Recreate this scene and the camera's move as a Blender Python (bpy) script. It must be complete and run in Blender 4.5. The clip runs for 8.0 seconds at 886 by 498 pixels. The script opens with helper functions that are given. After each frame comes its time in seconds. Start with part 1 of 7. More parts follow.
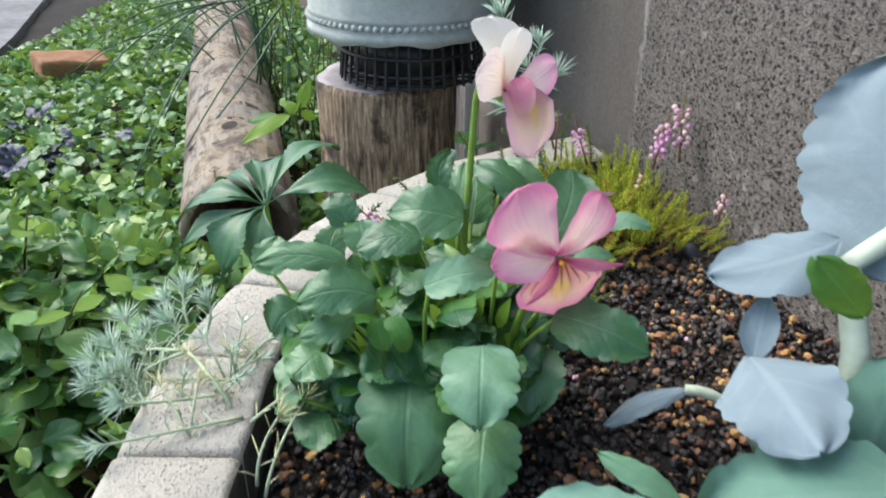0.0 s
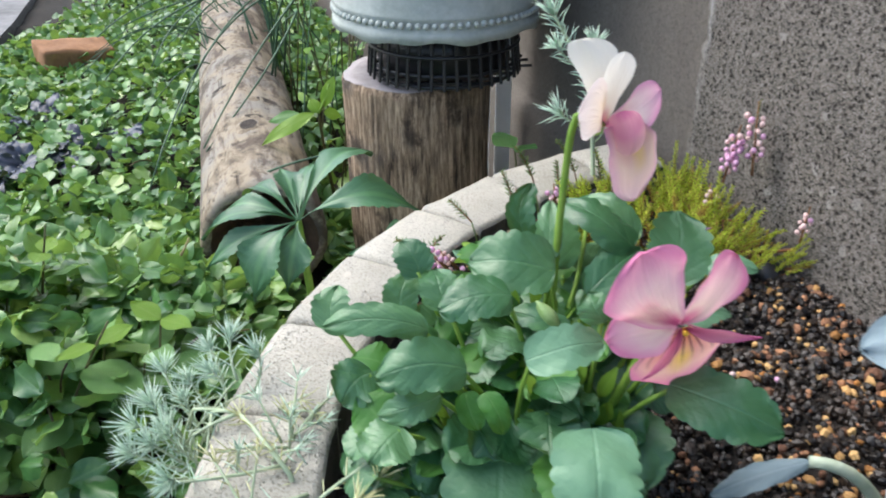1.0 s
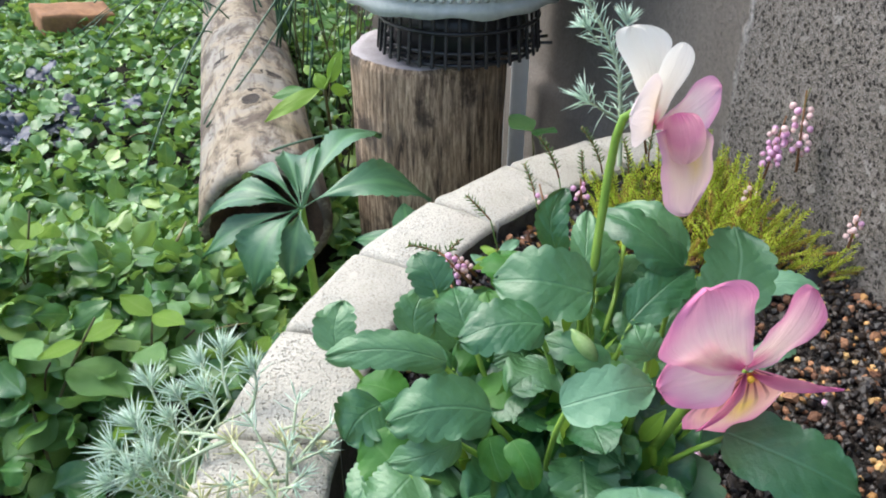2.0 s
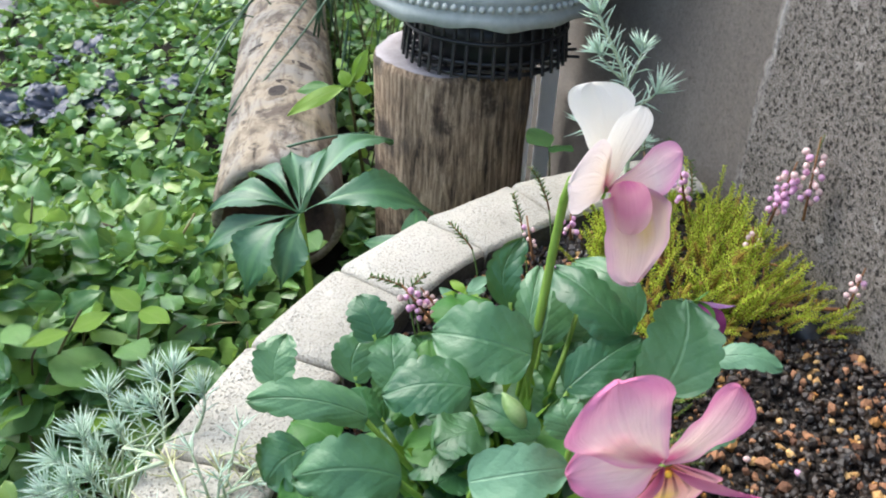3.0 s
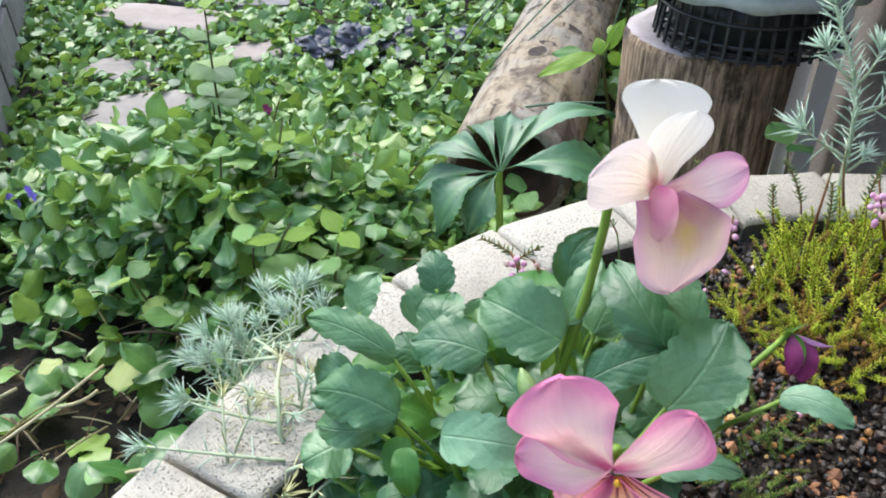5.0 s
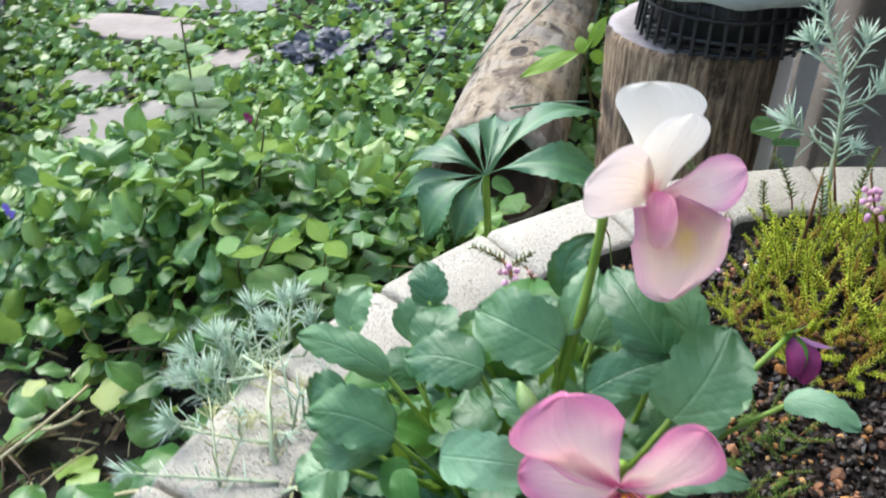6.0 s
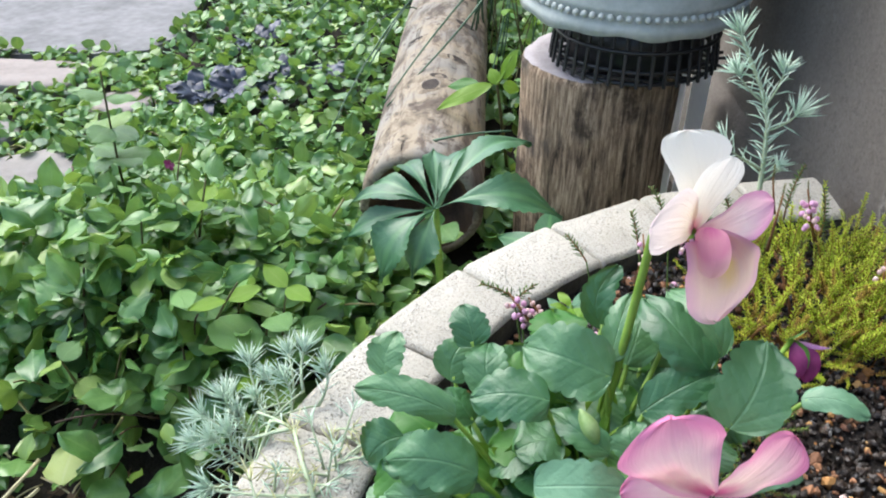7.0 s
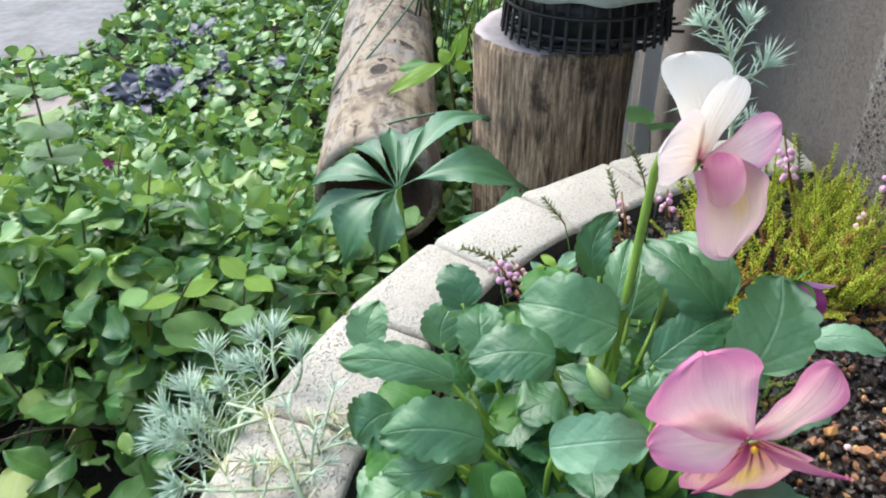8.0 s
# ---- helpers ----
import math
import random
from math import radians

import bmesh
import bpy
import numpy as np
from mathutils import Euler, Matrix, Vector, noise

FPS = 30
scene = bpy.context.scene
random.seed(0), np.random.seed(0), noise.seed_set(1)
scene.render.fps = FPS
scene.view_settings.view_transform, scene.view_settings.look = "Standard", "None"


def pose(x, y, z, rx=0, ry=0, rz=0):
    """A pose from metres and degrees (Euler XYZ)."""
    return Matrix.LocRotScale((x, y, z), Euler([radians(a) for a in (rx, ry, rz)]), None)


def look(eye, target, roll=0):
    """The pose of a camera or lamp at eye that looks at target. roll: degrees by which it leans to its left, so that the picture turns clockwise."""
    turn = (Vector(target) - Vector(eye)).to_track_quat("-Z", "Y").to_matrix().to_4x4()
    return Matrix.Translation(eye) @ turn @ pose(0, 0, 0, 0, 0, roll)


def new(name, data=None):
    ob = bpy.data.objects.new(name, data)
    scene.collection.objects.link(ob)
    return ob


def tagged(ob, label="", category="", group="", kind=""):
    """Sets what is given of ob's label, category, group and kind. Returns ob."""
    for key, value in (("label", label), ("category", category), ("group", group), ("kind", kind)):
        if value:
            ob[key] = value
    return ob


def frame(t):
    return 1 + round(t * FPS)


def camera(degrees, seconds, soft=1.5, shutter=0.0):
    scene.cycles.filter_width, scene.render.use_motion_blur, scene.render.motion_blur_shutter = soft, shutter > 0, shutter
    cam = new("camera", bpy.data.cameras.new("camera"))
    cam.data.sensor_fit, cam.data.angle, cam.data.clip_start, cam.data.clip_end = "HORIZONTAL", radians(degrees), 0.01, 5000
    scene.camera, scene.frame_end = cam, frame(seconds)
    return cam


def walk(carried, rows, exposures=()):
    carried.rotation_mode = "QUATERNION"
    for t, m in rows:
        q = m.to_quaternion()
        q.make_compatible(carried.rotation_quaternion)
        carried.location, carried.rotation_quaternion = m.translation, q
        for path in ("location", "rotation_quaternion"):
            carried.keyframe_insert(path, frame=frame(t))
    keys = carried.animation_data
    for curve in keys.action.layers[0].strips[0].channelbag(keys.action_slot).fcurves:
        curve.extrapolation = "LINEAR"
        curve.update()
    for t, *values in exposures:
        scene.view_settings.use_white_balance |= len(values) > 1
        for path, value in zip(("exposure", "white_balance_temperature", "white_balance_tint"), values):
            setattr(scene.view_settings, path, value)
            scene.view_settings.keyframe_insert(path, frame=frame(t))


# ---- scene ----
cam = camera(59.2, 8.0, soft=1.9, shutter=0.35)
PATH = [
    (0, (0.0000, 0.0000, 0.4050), (0.0000, 0.8829, -0.0645), 0.00),
    (0.5, (-0.0099, 0.0377, 0.4101), (-0.0122, 0.9144, -0.0709), -0.36),
    (1, (-0.0319, 0.0484, 0.4125), (-0.0329, 0.9159, -0.0849), -0.63),
    (1.5, (-0.0515, 0.0877, 0.4086), (-0.0524, 0.9458, -0.1048), -0.46),
    (2, (-0.0373, 0.0877, 0.4071), (-0.0443, 0.9354, -0.1233), 0.18),
    (2.2, (-0.0362, 0.0985, 0.4070), (-0.0431, 0.9422, -0.1298), 0.70),
    (3.3, (0.0104, 0.1068, 0.4268), (-0.1174, 0.9262, -0.1319), 3.19),
    (3.5, (0.0191, 0.1066, 0.4290), (-0.1638, 0.9021, -0.1487), 3.06),
    (4, (0.0359, 0.1078, 0.4288), (-0.2875, 0.8364, -0.1750), -0.06),
    (4.5, (0.0439, 0.1165, 0.4270), (-0.3576, 0.8188, -0.1609), -0.91),
    (4.7, (0.0575, 0.1168, 0.4328), (-0.3545, 0.8190, -0.1595), -1.00),
    (5.8, (0.0764, 0.1300, 0.4198), (-0.3482, 0.8126, -0.1751), -2.07),
    (6, (0.0636, 0.1253, 0.4294), (-0.3361, 0.8263, -0.1612), -2.42),
    (6.5, (0.0335, 0.1188, 0.4405), (-0.2799, 0.8716, -0.1384), -1.29),
    (7, (0.0134, 0.0960, 0.4455), (-0.2399, 0.8770, -0.1253), -0.22),
    (7.5, (0.0020, 0.0864, 0.4304), (-0.2092, 0.8758, -0.1460), -0.74),
    (8, (-0.0011, 0.1018, 0.4198), (-0.1909, 0.9026, -0.1482), -1.09),
]
EXPOSURE = [(0.0, 1.30, 6050, 7), (2.0, 1.47, 6000, 7), (8.0, 1.55, 6000, 7)]
walk(cam, [(t, look(eye, target, roll)) for t, eye, target, roll in PATH], EXPOSURE)

# ---- light: a bright, hazy sky in open shade ----
world = bpy.data.worlds.new("sky")
scene.world = world
world.use_nodes = True
wn = world.node_tree
sky = wn.nodes.new("ShaderNodeTexSky")
sky.sky_type = "NISHITA"
sky.sun_disc = False
sky.sun_elevation = radians(52)
sky.sun_rotation = radians(-62)
sky.air_density = 1.0
sky.dust_density = 4.0
wn.nodes["Background"].inputs["Strength"].default_value = 0.15
wn.links.new(sky.outputs["Color"], wn.nodes["Background"].inputs["Color"])
sun = new("sun", bpy.data.lights.new("sun", "SUN"))
sun.data.energy = 0.75
sun.data.angle = radians(55)
sun.data.color = (1.0, 0.98, 0.94)
sun.matrix_world = look((-1.9, 1.3, 3.4), (0, 0.4, 0.1))

# ---- materials ----
def material(name):
    m = bpy.data.materials.new(name)
    m.use_nodes = True
    nt = m.node_tree
    nt.nodes.clear()
    return m, nt


def node(nt, kind, links=None):
    n = nt.nodes.new("ShaderNode" + kind)
    for key, value in (links or {}).items():
        if isinstance(value, bpy.types.NodeSocket):
            nt.links.new(value, n.inputs[key])
        else:
            n.inputs[key].default_value = value
    return n


def calc(nt, op, a, b=0.0, clamp=False):
    n = nt.nodes.new("ShaderNodeMath")
    n.operation, n.use_clamp = op, clamp
    for i, v in enumerate((a, b)):
        if isinstance(v, bpy.types.NodeSocket):
            nt.links.new(v, n.inputs[i])
        else:
            n.inputs[i].default_value = v
    return n.outputs[0]


def rgb(c):
    return (*c, 1.0) if len(c) == 3 else tuple(c)


def ramp(nt, fac, *stops):
    n = nt.nodes.new("ShaderNodeValToRGB")
    el = n.color_ramp.elements
    while len(el) < len(stops):
        el.new(0.5)
    for e, (p, c) in zip(el, stops):
        e.position, e.color = p, rgb(c if isinstance(c, (tuple, list)) else (c, c, c))
    nt.links.new(fac, n.inputs[0])
    return n.outputs[0]


def blend(nt, fac, a, b, how="MIX"):
    n = nt.nodes.new("ShaderNodeMix")
    n.data_type, n.blend_type = "RGBA", how
    for i, v in ((0, fac), (6, a), (7, b)):
        if isinstance(v, bpy.types.NodeSocket):
            nt.links.new(v, n.inputs[i])
        else:
            n.inputs[i].default_value = rgb(v) if isinstance(v, (tuple, list)) else v
    return n.outputs[2]


def place(nt, scale=1.0, coord="Object"):
    tc = nt.nodes.new("ShaderNodeTexCoord")
    mp = nt.nodes.new("ShaderNodeMapping")
    mp.inputs["Scale"].default_value = scale if isinstance(scale, tuple) else (scale,) * 3
    nt.links.new(tc.outputs[coord], mp.inputs[0])
    return mp.outputs[0]


def noise_of(nt, where, scale, detail=4.0, rough=0.6, dist=0.0):
    n = node(nt, "TexNoise", {"Vector": where, "Scale": scale, "Detail": detail, "Roughness": rough, "Distortion": dist})
    return n.outputs["Fac"]


def cells(nt, where, scale, feature="F1", out="Distance", rand=1.0):
    n = node(nt, "TexVoronoi", {"Vector": where, "Scale": scale, "Randomness": rand})
    n.feature = feature
    return n.outputs[out]


def bump(nt, height, distance, strength=1.0, normal=None):
    links = {"Height": height, "Distance": distance, "Strength": strength}
    if normal is not None:
        links["Normal"] = normal
    return node(nt, "Bump", links).outputs[0]


def finish(nt, color, rough, normal=None, metal=0.0, spec=0.5, thin=0.0, thin_color=None, **more):
    links = {"Base Color": color if not isinstance(color, (tuple, list)) else rgb(color), "Roughness": rough, "Metallic": metal, "Specular IOR Level": spec}
    if normal is not None:
        links["Normal"] = normal
    links.update(more)
    shader = node(nt, "BsdfPrincipled", links).outputs[0]
    if thin:
        tr = node(nt, "BsdfTranslucent", {"Color": thin_color if thin_color is not None else links["Base Color"]})
        if normal is not None:
            nt.links.new(normal, tr.inputs["Normal"])
        shader = node(nt, "MixShader", {0: thin, 1: shader, 2: tr.outputs[0]}).outputs[0]
    out = nt.nodes.new("ShaderNodeOutputMaterial")
    nt.links.new(shader, out.inputs[0])


def leaf_material(name, dark, light, vein, rough=0.5, veins=9.0, thin=0.25, island=False, relief=0.0006, hairs=0.0, edge=None, vein_mix=0.22, rib=1.0, spec=0.36, quilt=0.05, wax=0.0, accent=None):
    """A leaf: blade colour varied leaf by leaf, midrib and side veins along the leaf's own coordinates."""
    m, nt = material(name)
    uv = nt.nodes.new("ShaderNodeTexCoord").outputs["UV"]
    sep = node(nt, "SeparateXYZ", {0: uv})
    across = calc(nt, "ABSOLUTE", calc(nt, "SUBTRACT", sep.outputs[0], 0.5))
    along = sep.outputs[1]
    if island:
        rnd = nt.nodes.new("ShaderNodeNewGeometry").outputs["Random Per Island"]
    else:
        rnd = nt.nodes.new("ShaderNodeObjectInfo").outputs["Random"]
    pos = place(nt, 1.0)
    mid = ramp(nt, across, (0.0, 1.0), (0.03 * rib, 0.7), (0.06 * rib, 0.0))
    wob = calc(nt, "MULTIPLY", noise_of(nt, pos, 60.0, 2), 0.12)
    ph = calc(nt, "ADD", calc(nt, "SUBTRACT", along, calc(nt, "MULTIPLY", across, 0.75)), wob)
    saw = calc(nt, "ABSOLUTE", calc(nt, "SUBTRACT", calc(nt, "FRACT", calc(nt, "MULTIPLY", ph, veins)), 0.5))
    side = ramp(nt, saw, (0.0, 1.0), (0.10, 0.25), (0.2, 0.0))
    lines = calc(nt, "MAXIMUM", mid, calc(nt, "MULTIPLY", side, 0.35))
    mott = noise_of(nt, pos, 90.0, 5)
    tone = calc(nt, "ADD", calc(nt, "MULTIPLY", rnd, 0.75), calc(nt, "MULTIPLY", calc(nt, "SUBTRACT", mott, 0.5), 0.9), True)
    col = blend(nt, tone, dark, light)
    if accent is not None:
        pick = calc(nt, "FRACT", calc(nt, "MULTIPLY", rnd, 37.0))
        col = blend(nt, ramp(nt, pick, (0.78, 0.0), (1.0, 0.6)), col, accent)
        col = blend(nt, ramp(nt, pick, (0.0, 0.6), (0.22, 0.0)), col, (0.030, 0.10, 0.040))
    col = blend(nt, calc(nt, "MULTIPLY", lines, vein_mix), col, vein)
    if edge is not None:
        col = blend(nt, calc(nt, "MULTIPLY", ramp(nt, across, (0.38, 0.0), (0.5, 1.0)), 0.6), col, edge)
    h = calc(nt, "SUBTRACT", calc(nt, "ADD", calc(nt, "MULTIPLY", noise_of(nt, pos, 260.0, 3), 0.6), calc(nt, "MULTIPLY", ramp(nt, saw, (0.0, 0.0), (0.25, 1.0)), quilt)), calc(nt, "MULTIPLY", mid, 0.2))
    if hairs:
        h = calc(nt, "ADD", h, calc(nt, "MULTIPLY", noise_of(nt, pos, 2600.0, 2), hairs))
    nrm = bump(nt, h, relief, 0.8)
    rg = calc(nt, "ADD", calc(nt, "MULTIPLY", mott, 0.25), rough - 0.12)
    finish(nt, col, rg, nrm, thin=thin, thin_color=blend(nt, 0.5, col, (0.35, 0.5, 0.06)), spec=spec, **{"Coat Weight": wax, "Coat Roughness": 0.32})
    return m


def plain_material(name, a, b, scale, rough=0.7, relief=0.0, fine=None, metal=0.0, thin=0.0, spec=0.4, coord="Object", island=False):
    """Two tones mottled at two sizes, with fine relief."""
    m, nt = material(name)
    pos = place(nt, 1.0, coord)
    f1 = noise_of(nt, pos, scale, 6)
    f2 = noise_of(nt, pos, scale * 7, 4)
    f = calc(nt, "ADD", calc(nt, "MULTIPLY", f1, 0.6), calc(nt, "MULTIPLY", f2, 0.4))
    if island:
        f = calc(nt, "ADD", calc(nt, "MULTIPLY", f, 0.5), calc(nt, "MULTIPLY", nt.nodes.new("ShaderNodeNewGeometry").outputs["Random Per Island"], 0.5))
    col = ramp(nt, f, (0.3, a), (0.7, b))
    nrm = bump(nt, f2, relief) if relief else None
    finish(nt, col, calc(nt, "ADD", calc(nt, "MULTIPLY", f2, 0.2), rough - 0.1), nrm, metal, spec, thin)
    return m


M = {}
M["viola_leaf"] = leaf_material("viola_leaf", (0.024, 0.102, 0.032), (0.118, 0.252, 0.102), (0.17, 0.35, 0.17), rough=0.42, veins=4.5, thin=0.14, relief=0.0010, vein_mix=0.15, rib=0.5, spec=0.6, quilt=0.11, wax=0.12)
M["viola_leaf_pale"] = leaf_material("viola_leaf_pale", (0.110, 0.245, 0.130), (0.190, 0.345, 0.200), (0.24, 0.43, 0.26), rough=0.5, veins=4.5, thin=0.16, relief=0.0010, vein_mix=0.14, rib=0.5, spec=0.6, quilt=0.06, wax=0.06)
M["viola_leaf_young"] = leaf_material("viola_leaf_young", (0.042, 0.150, 0.024), (0.105, 0.260, 0.050), (0.22, 0.38, 0.13), rough=0.45, veins=5.0, thin=0.3, relief=0.0005, rib=0.6)
M["viola_bud"] = plain_material("viola_bud", (0.16, 0.30, 0.07), (0.34, 0.46, 0.20), 120, 0.45, thin=0.2)
M["viola_stipule"] = leaf_material("viola_stipule", (0.10, 0.22, 0.02), (0.20, 0.34, 0.04), (0.25, 0.40, 0.12), rough=0.5, thin=0.35)
M["stem"] = plain_material("stem", (0.15, 0.29, 0.03), (0.29, 0.44, 0.08), 40, 0.5, thin=0.25)
M["dark_stem"] = plain_material("dark_stem", (0.05, 0.04, 0.02), (0.12, 0.13, 0.04), 60, 0.7)
M["cover_leaf"] = leaf_material("cover_leaf", (0.046, 0.146, 0.034), (0.255, 0.45, 0.130), (0.28, 0.42, 0.15), rough=0.36, veins=4.0, thin=0.26, island=True, relief=0.0006, spec=0.6, accent=(0.34, 0.46, 0.075), wax=0.12)
M["cover_leaf_single"] = leaf_material("cover_leaf_single", (0.050, 0.150, 0.038), (0.25, 0.45, 0.135), (0.28, 0.42, 0.15), rough=0.36, veins=4.0, thin=0.26, relief=0.0008, quilt=0.15, spec=0.4, accent=(0.34, 0.46, 0.075), wax=0.12)
M["runner"] = plain_material("runner", (0.06, 0.035, 0.02), (0.20, 0.19, 0.06), 60, 0.6, island=True)
M["lime_leaf"] = leaf_material("lime_leaf", (0.13, 0.27, 0.02), (0.27, 0.43, 0.05), (0.34, 0.46, 0.12), rough=0.42, thin=0.4)
M["yellowed_leaf"] = leaf_material("yellowed_leaf", (0.36, 0.44, 0.14), (0.50, 0.55, 0.22), (0.5, 0.55, 0.3), rough=0.5, thin=0.4)
M["hellebore_leaf"] = leaf_material("hellebore_leaf", (0.026, 0.092, 0.040), (0.085, 0.195, 0.095), (0.15, 0.32, 0.12), spec=0.5, wax=0.06, vein_mix=0.42, rib=1.6, rough=0.42, veins=8.0, thin=0.12, relief=0.0005)
M["ajuga_leaf"] = leaf_material("ajuga_leaf", (0.018, 0.026, 0.046), (0.060, 0.078, 0.118), (0.13, 0.12, 0.20), rough=0.38, thin=0.05)
M["silver_leaf"] = leaf_material("silver_leaf", (0.20, 0.26, 0.285), (0.28, 0.35, 0.38), (0.46, 0.53, 0.55), rough=0.85, veins=4.0, thin=0.08, hairs=0.6, relief=0.0004)
M["felted_green"] = leaf_material("felted_green", (0.085, 0.19, 0.135), (0.155, 0.285, 0.215), (0.26, 0.40, 0.32), rough=0.7, veins=4.0, thin=0.1, hairs=0.5, relief=0.0004)
M["silver_stem"] = plain_material("silver_stem", (0.40, 0.48, 0.34), (0.58, 0.64, 0.5), 50, 0.85)
M["wormwood"] = plain_material("wormwood", (0.50, 0.66, 0.52), (0.75, 0.86, 0.73), 120, 0.7, thin=0.4, island=True)
M["wormwood_stem"] = plain_material("wormwood_stem", (0.30, 0.38, 0.22), (0.46, 0.52, 0.36), 120, 0.8)
M["wormwood_dry"] = plain_material("wormwood_dry", (0.40, 0.40, 0.18), (0.55, 0.55, 0.32), 120, 0.8, island=True)
M["heather"] = plain_material("heather", (0.42, 0.58, 0.035), (0.84, 0.88, 0.13), 70, 0.6, thin=0.5, island=True)
M["heather_rust"] = plain_material("heather_rust", (0.40, 0.27, 0.04), (0.66, 0.50, 0.09), 70, 0.7, thin=0.3, island=True)
M["heather_dark"] = plain_material("heather_dark", (0.05, 0.10, 0.02), (0.12, 0.19, 0.04), 90, 0.7, island=True)
M["heather_green"] = plain_material("heather_green", (0.10, 0.22, 0.03), (0.26, 0.42, 0.09), 80, 0.65, thin=0.3, island=True)
M["heather_stem"] = plain_material("heather_stem", (0.10, 0.045, 0.02), (0.30, 0.14, 0.05), 90, 0.8)
M["heather_bell"] = plain_material("heather_bell", (0.62, 0.27, 0.52), (0.88, 0.58, 0.74), 60, 0.5, thin=0.3, island=True)
M["heather_bell_faded"] = plain_material("heather_bell_faded", (0.72, 0.42, 0.40), (0.88, 0.72, 0.68), 60, 0.5, thin=0.3, island=True)
M["rush"] = plain_material("rush", (0.03, 0.075, 0.04), (0.07, 0.14, 0.075), 30, 0.5)
M["dry_straw"] = plain_material("dry_straw", (0.30, 0.27, 0.14), (0.5, 0.46, 0.28), 30, 0.7)


def concrete_wall():
    """Cement render: coarse and pitted on the near stretch, trowelled smoother past a vertical seam."""
    m, nt = material("rough_render")
    pos = place(nt, 1.0)
    along = calc(nt, "MULTIPLY", node(nt, "SeparateXYZ", {0: pos}).outputs[1], 1.056)
    edge = calc(nt, "ADD", along, calc(nt, "MULTIPLY", calc(nt, "SUBTRACT", noise_of(nt, pos, 60.0, 4), 0.5), 0.012))
    coarse = ramp(nt, calc(nt, "ADD", calc(nt, "MULTIPLY", edge, 10.0), 0.5), (0.49, 1.0), (0.56, 0.12))
    big = noise_of(nt, pos, 5.0, 5)
    streak = noise_of(nt, place(nt, (40.0, 40.0, 3.0)), 1.0, 5)
    fine = noise_of(nt, pos, 1300.0, 3, 0.7)
    mid = noise_of(nt, pos, 360.0, 5, 0.75)
    wob = calc(nt, "MULTIPLY", calc(nt, "SUBTRACT", noise_of(nt, pos, 420.0, 4, 0.75), 0.5), 2.0)
    hole = ramp(nt, calc(nt, "ADD", cells(nt, pos, 270.0), wob), (0.10, 0.0), (0.34, 1.0))
    small = ramp(nt, calc(nt, "ADD", cells(nt, pos, 560.0), wob), (0.06, 0.0), (0.26, 1.0))
    pit = calc(nt, "MULTIPLY", hole, small)
    pit = calc(nt, "SUBTRACT", 1.0, calc(nt, "MULTIPLY", calc(nt, "SUBTRACT", 1.0, pit), coarse))
    col = ramp(nt, calc(nt, "ADD", calc(nt, "MULTIPLY", big, 0.5), calc(nt, "MULTIPLY", streak, 0.5)), (0.3, (0.175, 0.152, 0.128)), (0.7, (0.300, 0.270, 0.234)))
    col = blend(nt, calc(nt, "MULTIPLY", calc(nt, "SUBTRACT", 1.0, coarse), 0.55), col, (0.120, 0.104, 0.090))
    col = blend(nt, ramp(nt, mid, (0.40, 0.35), (0.60, 0.0)), col, (0.10, 0.088, 0.075))
    col = blend(nt, calc(nt, "MULTIPLY", ramp(nt, mid, (0.40, 0.85), (0.55, 0.0)), coarse), col, (0.095, 0.083, 0.070))
    col = blend(nt, calc(nt, "MULTIPLY", ramp(nt, fine, (0.50, 0.0), (0.66, 0.75)), coarse), col, (0.48, 0.45, 0.41))
    col = blend(nt, calc(nt, "MULTIPLY", ramp(nt, cells(nt, pos, 190.0, out="Color"), (0.84, 0.0), (0.95, 0.6)), coarse), col, (0.46, 0.43, 0.39))
    col = blend(nt, calc(nt, "MULTIPLY", calc(nt, "SUBTRACT", 1.0, pit), 0.92), col, (0.030, 0.026, 0.022))
    drip = ramp(nt, calc(nt, "ABSOLUTE", calc(nt, "SUBTRACT", edge, 0.002)), (0.0012, 1.0), (0.0032, 0.0))
    drip = calc(nt, "MULTIPLY", drip, ramp(nt, noise_of(nt, place(nt, (60.0, 60.0, 12.0)), 1.0, 4), (0.40, 0.0), (0.60, 0.75)))
    col = blend(nt, drip, col, (0.50, 0.48, 0.45))
    h = calc(nt, "ADD", calc(nt, "MULTIPLY", calc(nt, "ADD", calc(nt, "MULTIPLY", fine, 0.35), calc(nt, "MULTIPLY", mid, 0.6)), calc(nt, "ADD", calc(nt, "MULTIPLY", coarse, 0.65), 0.35)), calc(nt, "ADD", calc(nt, "MULTIPLY", pit, 1.0), calc(nt, "MULTIPLY", drip, 0.5)))
    finish(nt, col, 0.93, bump(nt, h, 0.0036, 1.0), spec=0.25)
    return m


